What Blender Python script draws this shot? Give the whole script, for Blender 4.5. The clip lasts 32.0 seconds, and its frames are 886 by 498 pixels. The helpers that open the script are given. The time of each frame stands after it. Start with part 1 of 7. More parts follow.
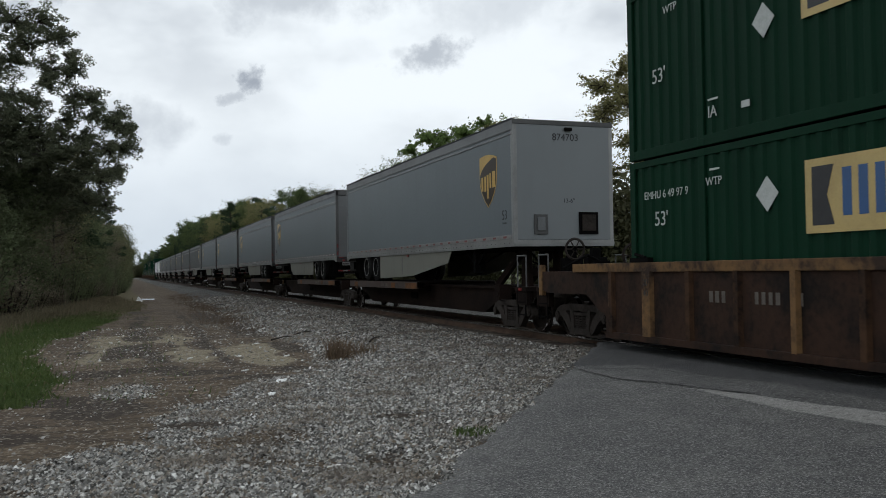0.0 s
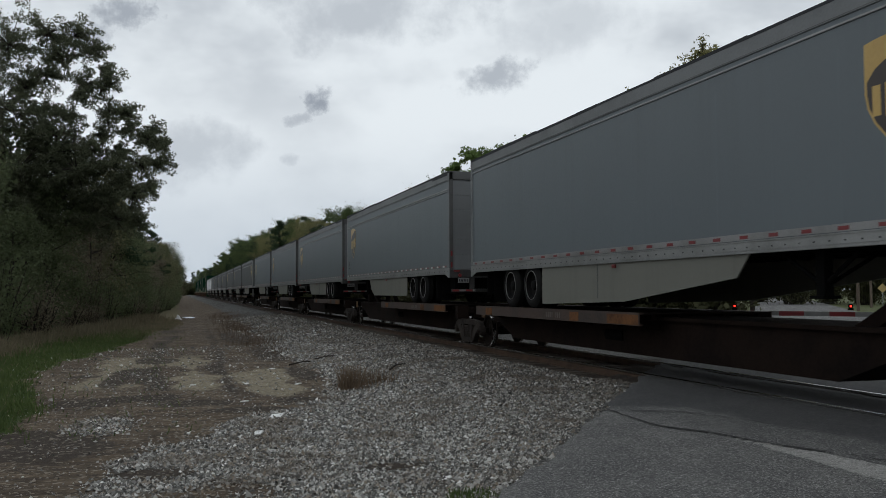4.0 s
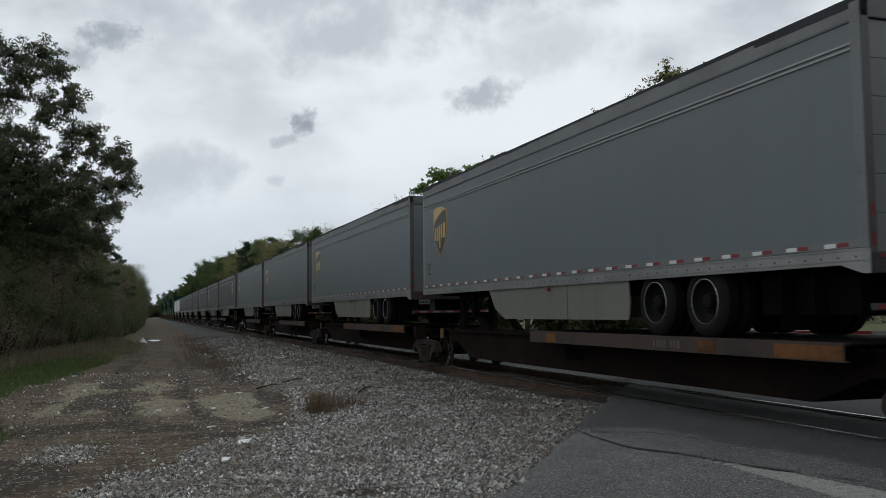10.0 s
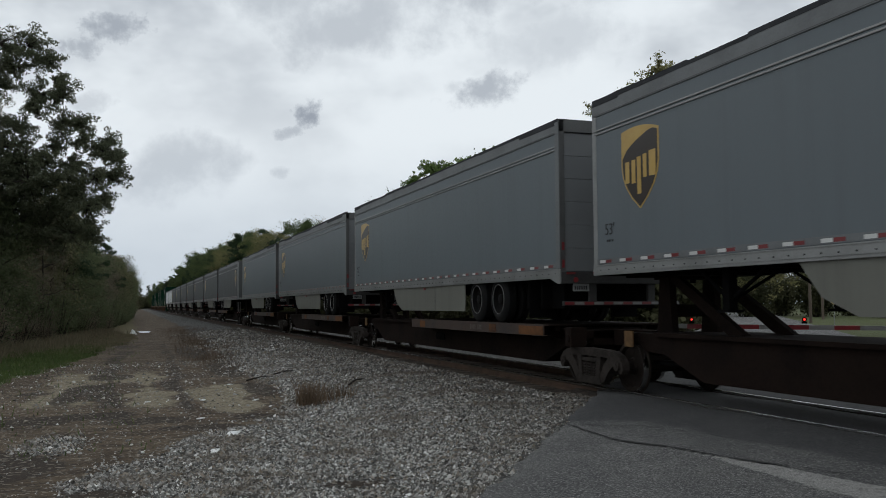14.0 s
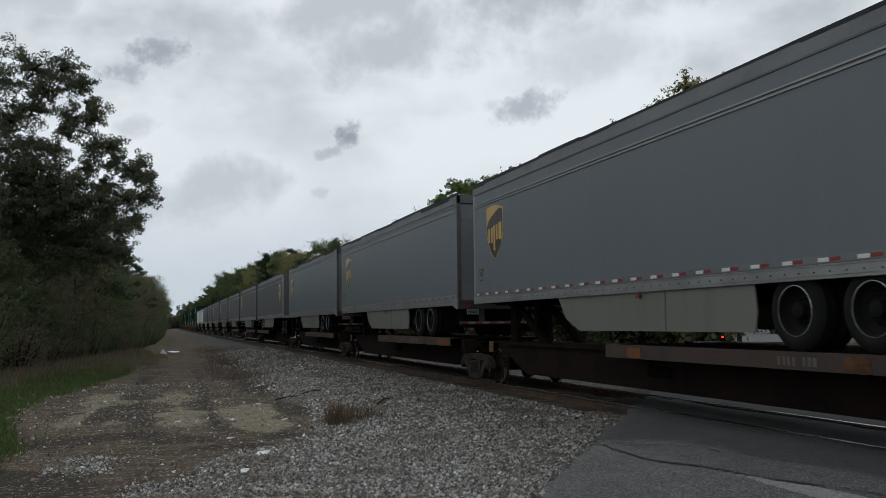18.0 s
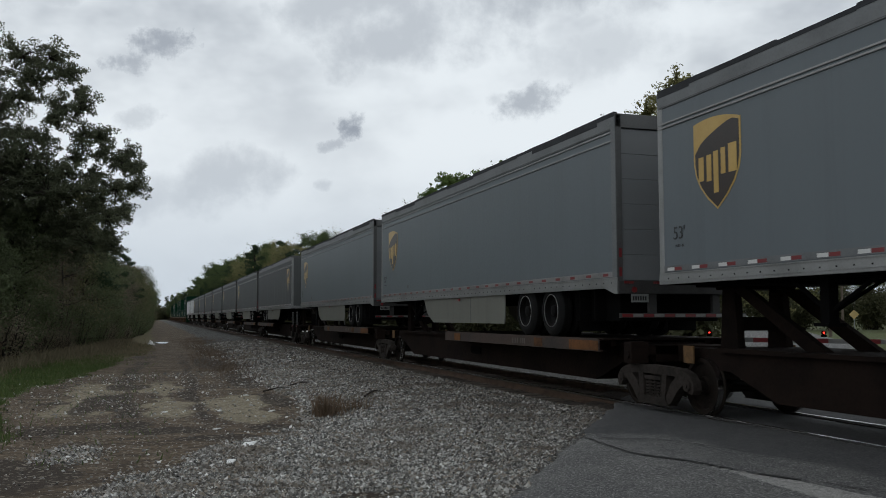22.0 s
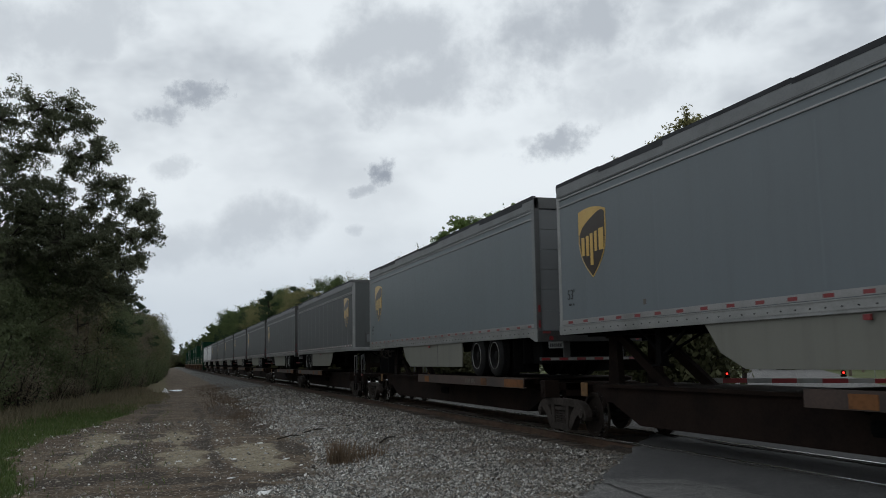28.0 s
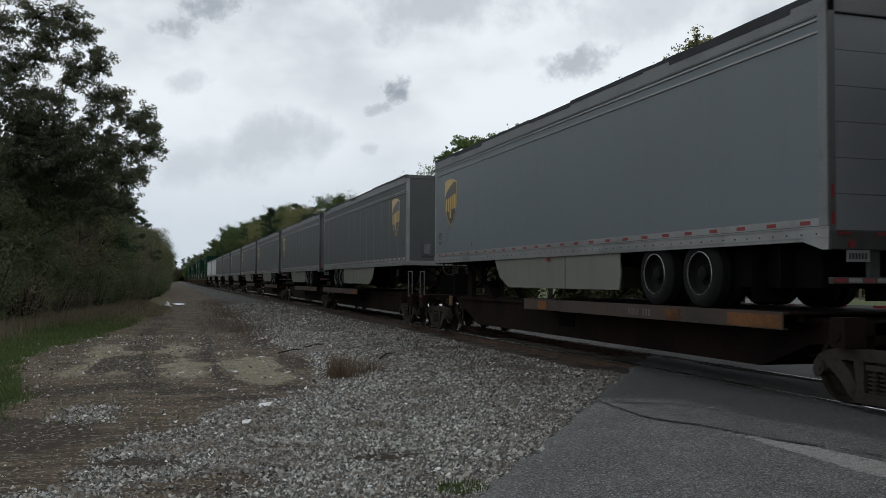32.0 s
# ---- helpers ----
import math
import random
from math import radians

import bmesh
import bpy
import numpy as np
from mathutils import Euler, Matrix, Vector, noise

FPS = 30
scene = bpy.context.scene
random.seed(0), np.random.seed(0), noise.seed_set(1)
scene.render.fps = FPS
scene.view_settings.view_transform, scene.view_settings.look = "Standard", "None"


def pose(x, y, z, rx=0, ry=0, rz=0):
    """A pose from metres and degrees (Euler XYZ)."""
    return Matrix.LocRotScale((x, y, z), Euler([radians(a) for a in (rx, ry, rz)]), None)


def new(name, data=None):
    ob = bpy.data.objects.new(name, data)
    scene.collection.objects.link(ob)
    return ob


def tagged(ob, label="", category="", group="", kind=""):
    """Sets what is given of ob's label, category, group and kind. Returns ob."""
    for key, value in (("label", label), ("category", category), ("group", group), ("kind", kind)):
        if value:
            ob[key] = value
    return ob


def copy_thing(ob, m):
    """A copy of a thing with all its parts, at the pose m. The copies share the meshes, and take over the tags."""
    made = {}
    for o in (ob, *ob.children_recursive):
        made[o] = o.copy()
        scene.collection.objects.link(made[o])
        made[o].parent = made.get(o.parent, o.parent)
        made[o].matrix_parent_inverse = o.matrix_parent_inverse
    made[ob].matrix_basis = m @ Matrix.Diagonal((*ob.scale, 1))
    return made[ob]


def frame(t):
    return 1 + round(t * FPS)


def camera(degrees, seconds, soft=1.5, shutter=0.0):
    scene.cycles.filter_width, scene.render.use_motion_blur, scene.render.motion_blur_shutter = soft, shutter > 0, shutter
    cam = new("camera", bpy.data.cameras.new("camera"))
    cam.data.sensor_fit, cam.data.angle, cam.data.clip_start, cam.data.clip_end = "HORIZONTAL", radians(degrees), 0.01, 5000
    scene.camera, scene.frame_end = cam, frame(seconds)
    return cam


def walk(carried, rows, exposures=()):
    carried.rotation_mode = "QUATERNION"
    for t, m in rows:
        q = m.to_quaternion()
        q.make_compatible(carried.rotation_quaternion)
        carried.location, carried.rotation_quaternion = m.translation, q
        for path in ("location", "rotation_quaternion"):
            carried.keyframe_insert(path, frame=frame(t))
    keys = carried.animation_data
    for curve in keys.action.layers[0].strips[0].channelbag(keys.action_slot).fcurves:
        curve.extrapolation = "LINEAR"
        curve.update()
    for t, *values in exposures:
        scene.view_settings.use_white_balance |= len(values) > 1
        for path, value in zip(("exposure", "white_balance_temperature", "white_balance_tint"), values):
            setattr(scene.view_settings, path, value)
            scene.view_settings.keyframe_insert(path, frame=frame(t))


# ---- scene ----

# ------------------------------------------------------------------ camera
PATH = [
    (0, -1.034, -1.514, 1.507, -19.64, 1.40, 0.84), (0.5, -0.916, -1.252, 1.513, -21.63, 1.55, 0.97), (1, -0.823, -0.951, 1.507, -23.79, 0.50, 1.57),
    (1.5, -0.654, -0.696, 1.495, -21.99, 0.75, 1.78), (2, -0.424, -0.489, 1.522, -20.18, 1.50, 1.70), (2.5, -0.238, -0.228, 1.506, -20.50, 1.63, 1.98),
    (3, -0.064, -0.067, 1.531, -18.40, 2.66, 1.16), (3.5, 0.010, -0.032, 1.537, -16.24, 2.72, 0.03), (5.5, 0.018, -0.031, 1.564, -17.43, 2.82, 0.99),
    (6, 0.027, -0.016, 1.559, -17.20, 2.34, 0.66), (6.5, 0.018, -0.012, 1.559, -17.44, 2.12, 0.42), (7, 0.019, -0.003, 1.562, -17.95, 2.59, 0.14),
    (7.5, 0.011, 0.005, 1.565, -18.22, 2.80, -0.01), (8, 0.010, -0.014, 1.561, -18.15, 2.76, 0.23), (8.5, 0.014, 0.003, 1.565, -18.04, 2.92, 0.42),
    (9, -0.001, -0.000, 1.601, -18.17, 2.84, 0.18), (9.5, 0.010, 0.002, 1.566, -18.38, 3.39, 0.35), (10, 0.008, -0.000, 1.572, -18.45, 4.02, 0.59),
    (10.5, -0.001, 0.008, 1.574, -18.01, 4.23, 0.84), (11, 0.011, 0.015, 1.568, -17.63, 4.02, 1.13), (11.5, 0.004, 0.007, 1.568, -17.18, 4.00, 0.94),
    (12, 0.004, 0.014, 1.571, -17.24, 3.92, 0.60), (12.5, 0.004, 0.006, 1.563, -17.74, 3.74, 0.02), (13, 0.009, 0.009, 1.563, -18.63, 3.56, -0.08),
    (13.5, 0.019, -0.001, 1.571, -19.25, 3.54, 0.28), (14, 0.019, 0.010, 1.569, -19.02, 3.56, 0.32), (14.5, 0.019, 0.016, 1.571, -18.76, 3.68, 0.35),
    (16.5, 0.001, 0.014, 1.569, -17.33, 4.23, 0.56), (17, 0.007, 0.024, 1.564, -17.34, 4.31, 0.45), (17.5, 0.003, 0.021, 1.569, -17.37, 4.43, 0.55),
    (18, 0.012, 0.018, 1.572, -17.26, 4.75, 0.60), (18.5, 0.009, 0.013, 1.575, -17.15, 5.16, 0.52), (19, 0.004, -0.009, 1.577, -17.31, 5.45, 0.58),
    (19.5, 0.010, -0.018, 1.580, -17.60, 5.62, 0.73), (20, 0.017, -0.018, 1.581, -17.88, 5.73, 0.86), (20.5, 0.022, -0.014, 1.572, -17.80, 5.12, 1.18),
    (21, 0.019, 0.003, 1.565, -17.37, 4.56, 1.05), (21.5, 0.029, 0.014, 1.557, -17.07, 4.45, 0.69), (22, 0.027, 0.007, 1.560, -17.96, 4.34, 0.07),
    (22.5, 0.029, -0.001, 1.556, -18.30, 4.87, -0.50), (23, 0.034, -0.017, 1.563, -17.87, 5.50, -0.42), (23.5, 0.020, -0.017, 1.571, -17.58, 5.95, -0.48),
    (24, 0.022, -0.026, 1.572, -17.59, 6.27, -0.54), (24.5, 0.019, -0.033, 1.579, -17.83, 6.43, -0.49), (25, 0.013, -0.016, 1.577, -17.91, 6.64, -0.40),
    (25.5, 0.019, -0.027, 1.581, -17.70, 6.84, -0.13), (27.5, 0.034, 0.038, 1.571, -17.34, 6.92, 0.60), (28, 0.035, 0.019, 1.577, -17.03, 7.12, 0.83),
    (28.5, 0.032, 0.022, 1.579, -16.68, 7.33, 0.69), (29, 0.028, 0.028, 1.570, -16.57, 7.04, 0.26), (29.5, 0.039, 0.035, 1.557, -16.94, 6.11, -0.01),
    (30, 0.027, 0.035, 1.546, -17.08, 5.54, 0.17), (30.5, 0.034, 0.050, 1.543, -16.99, 5.24, 0.11), (31, 0.031, 0.073, 1.553, -16.93, 3.58, -0.20),
    (31.5, 0.040, 0.080, 1.555, -16.82, 2.01, -0.45), (32, 0.046, 0.084, 1.551, -17.01, 2.02, -0.34),
]

cam = camera(52.7, 32.0, soft=0.6, shutter=0.4)
walk(cam, [(t, pose(x, y, z, 90 + p, r, yaw)) for t, x, y, z, yaw, p, r in PATH],
     exposures=[(0.0, 0.0), (1.0, -0.08), (2.0, -0.22), (3.0, -0.26), (6.0, -0.12), (9.0, -0.10), (10.0, -0.18), (11.0, -0.28), (12.0, -0.22), (13.0, -0.25), (14.0, -0.20), (17.0, -0.28), (20.0, -0.10), (22.0, -0.20), (24.0, -0.14), (28.0, -0.20), (31.0, -0.26), (32.0, -0.14)])

# how far the train has rolled, second by second
ROLLED = [0.0, 2.75, 5.49, 8.25, 11.03, 13.82, 16.61, 19.41, 22.19, 24.95, 27.66, 30.31, 32.9, 35.43, 37.93, 40.42, 42.9,
          45.36, 47.76, 50.1, 52.38, 54.63, 56.87, 59.13, 61.41, 63.66, 65.87, 68.02, 70.14, 72.29, 74.44, 76.56, 78.68]


def rolled(t):
    return float(np.interp(t, range(33), ROLLED))


# ------------------------------------------------------------------ node helpers
def nodes_of(m):
    m.use_nodes = True
    nt = m.node_tree
    nt.nodes.clear()
    return nt


def add(nt, kind, **kw):
    n = nt.nodes.new(kind)
    for k, v in kw.items():
        if k == "operation":
            n.operation = v
        elif k == "blend_type":
            n.blend_type = v
        elif k == "data_type":
            n.data_type = v
        else:
            n.inputs[k].default_value = v
    return n


def link(nt, a, b):
    nt.links.new(a, b)


def math_node(nt, op, a, b=None, c=None, clamp=False):
    n = nt.nodes.new("ShaderNodeMath")
    n.operation, n.use_clamp = op, clamp
    for i, v in enumerate((a, b, c)):
        if v is None:
            continue
        if isinstance(v, (int, float)):
            n.inputs[i].default_value = v
        else:
            link(nt, v, n.inputs[i])
    return n.outputs[0]


def ramp(nt, fac, lo, hi, a=0.0, b=1.0):
    n = nt.nodes.new("ShaderNodeMapRange")
    n.interpolation_type = "SMOOTHSTEP"
    for i, v in enumerate((lo, hi, a, b)):
        n.inputs[i + 1].default_value = v
    link(nt, fac, n.inputs[0])
    return n.outputs[0]


def mix_col(nt, fac, a, b, mode="MIX"):
    n = nt.nodes.new("ShaderNodeMix")
    n.data_type, n.blend_type = "RGBA", mode
    for sock, v in ((n.inputs[0], fac), (n.inputs[6], a), (n.inputs[7], b)):
        if isinstance(v, (int, float)):
            sock.default_value = v
        elif isinstance(v, tuple):
            sock.default_value = (*v, 1.0)
        else:
            link(nt, v, sock)
    return n.outputs[2]


def noise_tex(nt, scale, detail=4.0, rough=0.55, vec=None, stretch=None):
    n = add(nt, "ShaderNodeTexNoise", Scale=scale, Detail=detail, Roughness=rough)
    if vec is not None:
        if stretch:
            mp = nt.nodes.new("ShaderNodeMapping")
            mp.inputs["Scale"].default_value = stretch
            link(nt, vec, mp.inputs[0])
            vec = mp.outputs[0]
        link(nt, vec, n.inputs["Vector"])
    return n.outputs[0]


def coords(nt, which="Object"):
    return nt.nodes.new("ShaderNodeTexCoord").outputs[which]


def finish(nt, col, rough, metal=0.0, bump=None, strength=0.3, dist=0.01, spec=0.5):
    p = nt.nodes.new("ShaderNodeBsdfPrincipled")
    p.inputs["Metallic"].default_value = metal
    p.inputs["Specular IOR Level"].default_value = spec
    for sock, v in ((p.inputs["Base Color"], col), (p.inputs["Roughness"], rough)):
        if isinstance(v, (int, float)):
            sock.default_value = v
        elif isinstance(v, tuple):
            sock.default_value = (*v, 1.0)
        else:
            link(nt, v, sock)
    if bump is not None:
        b = add(nt, "ShaderNodeBump", Strength=strength, Distance=dist)
        link(nt, bump, b.inputs["Height"])
        link(nt, b.outputs[0], p.inputs["Normal"])
    o = nt.nodes.new("ShaderNodeOutputMaterial")
    link(nt, p.outputs[0], o.inputs[0])
    return p


def surface(name, col, dark, rough=0.6, metal=0.0, fine=30.0, coarse=1.5, amount=0.5, bump=0.15, dist=0.004, stretch=None, spec=0.5,
            island=0.0):
    """A worn surface: col stained with dark at a coarse and a fine scale."""
    m = bpy.data.materials.new(name)
    nt = nodes_of(m)
    v = coords(nt)
    a = noise_tex(nt, coarse, 5, 0.6, v, stretch)
    b = noise_tex(nt, fine, 3, 0.6, v)
    f = math_node(nt, "MULTIPLY", ramp(nt, a, 0.38, 0.72), amount)
    f = math_node(nt, "ADD", f, math_node(nt, "MULTIPLY", ramp(nt, b, 0.4, 0.75), amount * 0.45), clamp=True)
    c = mix_col(nt, f, col, dark)
    if island:
        oi = nt.nodes.new("ShaderNodeObjectInfo").outputs["Random"]
        c = mix_col(nt, math_node(nt, "MULTIPLY", oi, island), c, dark)
    r = math_node(nt, "ADD", rough - 0.08, math_node(nt, "MULTIPLY", b, 0.16))
    finish(nt, c, r, metal, b, bump, dist, spec)
    return m


# ------------------------------------------------------------------ sky and light
SUN_ELEV, SUN_ROT = 48.0, 60.0
world = bpy.data.worlds.new("sky")
scene.world = world
world.use_nodes = True
wn = world.node_tree
wn.nodes.clear()
sky = wn.nodes.new("ShaderNodeTexSky")
sky.sky_type, sky.sun_disc = "NISHITA", False
sky.sun_elevation, sky.sun_rotation = radians(SUN_ELEV), radians(SUN_ROT)
bg = add(wn, "ShaderNodeBackground", Strength=0.1)
link(wn, sky.outputs[0], bg.inputs[0])
link(wn, bg.outputs[0], wn.nodes.new("ShaderNodeOutputWorld").inputs[0])

SKY_GAIN = 1.0


def direction(az, el):
    a, e = radians(az), radians(el)
    return (math.sin(a) * math.cos(e), math.cos(a) * math.cos(e), math.sin(e))


def cloud_material():
    """An overcast deck: a bright white-grey sheet with soft darker banks and a few small dark scuds."""
    m = bpy.data.materials.new("cloud_deck")
    nt = nodes_of(m)
    nrm = nt.nodes.new("ShaderNodeVectorMath")
    nrm.operation = "NORMALIZE"
    link(nt, coords(nt), nrm.inputs[0])
    d = nrm.outputs[0]
    sep = nt.nodes.new("ShaderNodeSeparateXYZ")
    link(nt, d, sep.inputs[0])
    big = noise_tex(nt, 3.1, 5, 0.55, d, (1.0, 1.0, 1.9))
    mid = noise_tex(nt, 8.5, 4, 0.5, d, (1.0, 1.0, 1.6))
    shade = math_node(nt, "ADD", math_node(nt, "MULTIPLY", big, 0.62), math_node(nt, "MULTIPLY", mid, 0.38))
    hi = ramp(nt, sep.outputs[2], 0.14, 0.36)
    dark = ramp(nt, shade, 0.43, 0.66)
    dark = math_node(nt, "MULTIPLY", dark, math_node(nt, "ADD", math_node(nt, "MULTIPLY", hi, 0.50), 0.24))
    # the small dark scuds, warped by fine noise
    warp = noise_tex(nt, 30.0, 9, 0.66, d)
    drift = noise_tex(nt, 15.0, 6, 0.58, d)
    for az, el, wide, tall, depth in ((7.6, 12.0, 1.1, 1.0, 0.9), (6.5, 10.9, 1.2, 0.5, 0.6), (19.4, 13.9, 2.4, 1.0, 0.66), (17.0, 13.9, 0.8, 0.5, 0.3),
                                      (5.9, 8.4, 0.9, 0.5, 0.4), (4.2, 15.1, 0.9, 0.7, 0.3), (-4.2, 16.6, 2.0, 1.2, 0.8), (-6.1, 15.4, 1.7, 0.9, 0.7),
                                      (-5.5, 12.1, 1.2, 0.7, 0.35), (0.8, 9.2, 4.0, 1.9, 0.46), (-5.0, 7.2, 3.6, 1.6, 0.38), (11.7, 18.2, 8.0, 2.2, 0.52),
                                      (8.0, 20.4, 8.0, 2.4, 0.5), (19.2, 20.4, 7.0, 2.8, 0.6), (23.5, 16.4, 6.0, 2.2, 0.34), (-13.0, 19.2, 7.0, 2.8, 0.42), (30.0, 20.6, 7.0, 2.2, 0.45),
                                      (31.0, 16.6, 1.6, 0.7, 0.18)):
        c = direction(az, el)
        sub = nt.nodes.new("ShaderNodeVectorMath")
        sub.operation = "SUBTRACT"
        link(nt, d, sub.inputs[0])
        sub.inputs[1].default_value = c
        mp = nt.nodes.new("ShaderNodeMapping")
        mp.vector_type = "TEXTURE"
        mp.inputs["Rotation"].default_value = (0, radians(-16), radians(-az))
        mp.inputs["Scale"].default_value = (radians(wide), radians(wide), radians(tall))
        link(nt, sub.outputs[0], mp.inputs[0])
        ln = nt.nodes.new("ShaderNodeVectorMath")
        ln.operation = "LENGTH"
        link(nt, mp.outputs[0], ln.inputs[0])
        w = math_node(nt, "ADD", ln.outputs[1], math_node(nt, "MULTIPLY", math_node(nt, "SUBTRACT", warp if tall <= 1.2 else drift, 0.5), 3.2 if tall <= 1.2 else 3.0))
        k = math_node(nt, "MULTIPLY", ramp(nt, w, 1.35, 0.15), depth)
        dark = math_node(nt, "MAXIMUM", dark, k)
    c = mix_col(nt, dark, (0.915, 0.98, 1.03), (0.31, 0.352, 0.42))
    # bluer and a little darker towards the horizon
    low = ramp(nt, sep.outputs[2], 0.20, 0.02)
    c = mix_col(nt, math_node(nt, "MULTIPLY", low, 0.68), c, (0.56, 0.64, 0.73))
    e = add(nt, "ShaderNodeEmission", Strength=SKY_GAIN)
    link(nt, c, e.inputs[0])
    link(nt, e.outputs[0], nt.nodes.new("ShaderNodeOutputMaterial").inputs[0])
    m.cycles.emission_sampling = "NONE"
    return m


# ------------------------------------------------------------------ mesh helpers
class Shape:
    """Gathers boxes, prisms, rods and rounds into one mesh."""

    def __init__(self):
        self.v, self.f = [], []

    def add(self, verts, faces):
        n = len(self.v)
        self.v += [tuple(p) for p in verts]
        self.f += [tuple(n + i for i in f) for f in faces]
        return self

    def box(self, x0, x1, y0, y1, z0, z1, b=0.0):
        """A box; with b its edges are chamfered by b."""
        if b <= 0:
            p = [(x, y, z) for z in (z0, z1) for y in (y0, y1) for x in (x0, x1)]
            return self.add(p, [(0, 2, 3, 1), (4, 5, 7, 6), (0, 1, 5, 4), (2, 6, 7, 3), (0, 4, 6, 2), (1, 3, 7, 5)])
        bm = bmesh.new()
        bmesh.ops.create_cube(bm, size=1)
        for q in bm.verts:
            q.co = ((x0 + x1) / 2 + q.co.x * (x1 - x0), (y0 + y1) / 2 + q.co.y * (y1 - y0), (z0 + z1) / 2 + q.co.z * (z1 - z0))
        bmesh.ops.bevel(bm, geom=bm.edges[:], offset=b, segments=2, profile=0.6, affect="EDGES")
        bm.verts.index_update()
        self.add([q.co for q in bm.verts], [[q.index for q in f.verts] for f in bm.faces])
        bm.free()
        return self

    def prism(self, outline, axis, a, b):
        """An outline of 2D points pushed from a to b along an axis."""
        n = len(outline)

        def at(p, h):
            return (h, p[0], p[1]) if axis == "x" else (p[0], h, p[1]) if axis == "y" else (p[0], p[1], h)
        verts = [at(p, a) for p in outline] + [at(p, b) for p in outline]
        faces = [tuple(range(n - 1, -1, -1)), tuple(range(n, 2 * n))]
        faces += [(i, (i + 1) % n, n + (i + 1) % n, n + i) for i in range(n)]
        return self.add(verts, faces)

    def rod(self, p, q, r, r2=None, n=8):
        p, q = Vector(p), Vector(q)
        r2 = r if r2 is None else r2
        d = (q - p).normalized()
        s = d.orthogonal().normalized()
        t = d.cross(s)
        verts = []
        for c, k in ((p, r), (q, r2)):
            verts += [c + (s * math.cos(2 * math.pi * i / n) + t * math.sin(2 * math.pi * i / n)) * k for i in range(n)]
        faces = [(i, (i + 1) % n, n + (i + 1) % n, n + i) for i in range(n)]
        faces += [tuple(range(n - 1, -1, -1)), tuple(range(n, 2 * n))]
        return self.add(verts, faces)

    def lathe(self, profile, n=24, cx=0.0, cy=0.0, cz=0.0):
        """Turns (x, radius) pairs about the x axis; open ends where the radius is not 0."""
        k = len(profile)
        verts = [(cx + x, cy + r * math.cos(2 * math.pi * i / n), cz + r * math.sin(2 * math.pi * i / n)) for i in range(n) for x, r in profile]
        faces = [(i * k + j, i * k + j + 1, ((i + 1) % n) * k + j + 1, ((i + 1) % n) * k + j) for i in range(n) for j in range(k - 1)]
        return self.add(verts, faces)

    def mesh(self, name, smooth=False):
        me = bpy.data.meshes.new(name)
        me.from_pydata(self.v, [], self.f)
        bm = bmesh.new()
        bm.from_mesh(me)
        bmesh.ops.recalc_face_normals(bm, faces=bm.faces[:])
        bm.to_mesh(me)
        bm.free()
        if smooth:
            me.polygons.foreach_set("use_smooth", [True] * len(me.polygons))
            me.set_sharp_from_angle(angle=radians(38))
        return me


FINE_PARTS = {"marking", "small_marks", "rivet_strip", "spring_pack", "underframe", "plate_bars", "emblem_device", "woody_base", "foliage", "crown", "container_number"}


def part(name, shape, material, parent=None, label="", at=None, smooth=False):
    """Links a shape, or a mesh that is shared, as one mesh object under a thing or a part."""
    me = shape if isinstance(shape, bpy.types.Mesh) else shape.mesh(name, smooth)
    if material is not None and not me.materials:
        me.materials.append(material)
    ob = new(name, me)
    if parent is not None:
        ob.parent = parent
    if at is not None:
        ob.matrix_basis = at
    if label:
        ob["label"] = label
    if name in FINE_PARTS:
        ob["kind"] = "stuff"
    return ob


def text_part(name, words, size, material, parent, at, label=""):
    cu = bpy.data.curves.new(name, "FONT")
    cu.body, cu.size, cu.align_x, cu.align_y, cu.extrude = words, size, "CENTER", "CENTER", 0.002
    tmp = bpy.data.objects.new(name, cu)
    scene.collection.objects.link(tmp)
    me = bpy.data.meshes.new_from_object(tmp.evaluated_get(bpy.context.evaluated_depsgraph_get()))
    bpy.data.objects.remove(tmp)
    me.materials.clear()
    return part(name, me, material, parent, label, at)


def thing(name, label, category, group="", kind="", at=None):
    ob = new(name)
    if at is not None:
        ob.matrix_basis = at
    return tagged(ob, label, category, group, kind)


MOVERS = []      # (thing, x, y at the start, z, turn)

# ------------------------------------------------------------------ materials
M = {}
RAIL_Z, TRACK_X = 0.10, 8.66


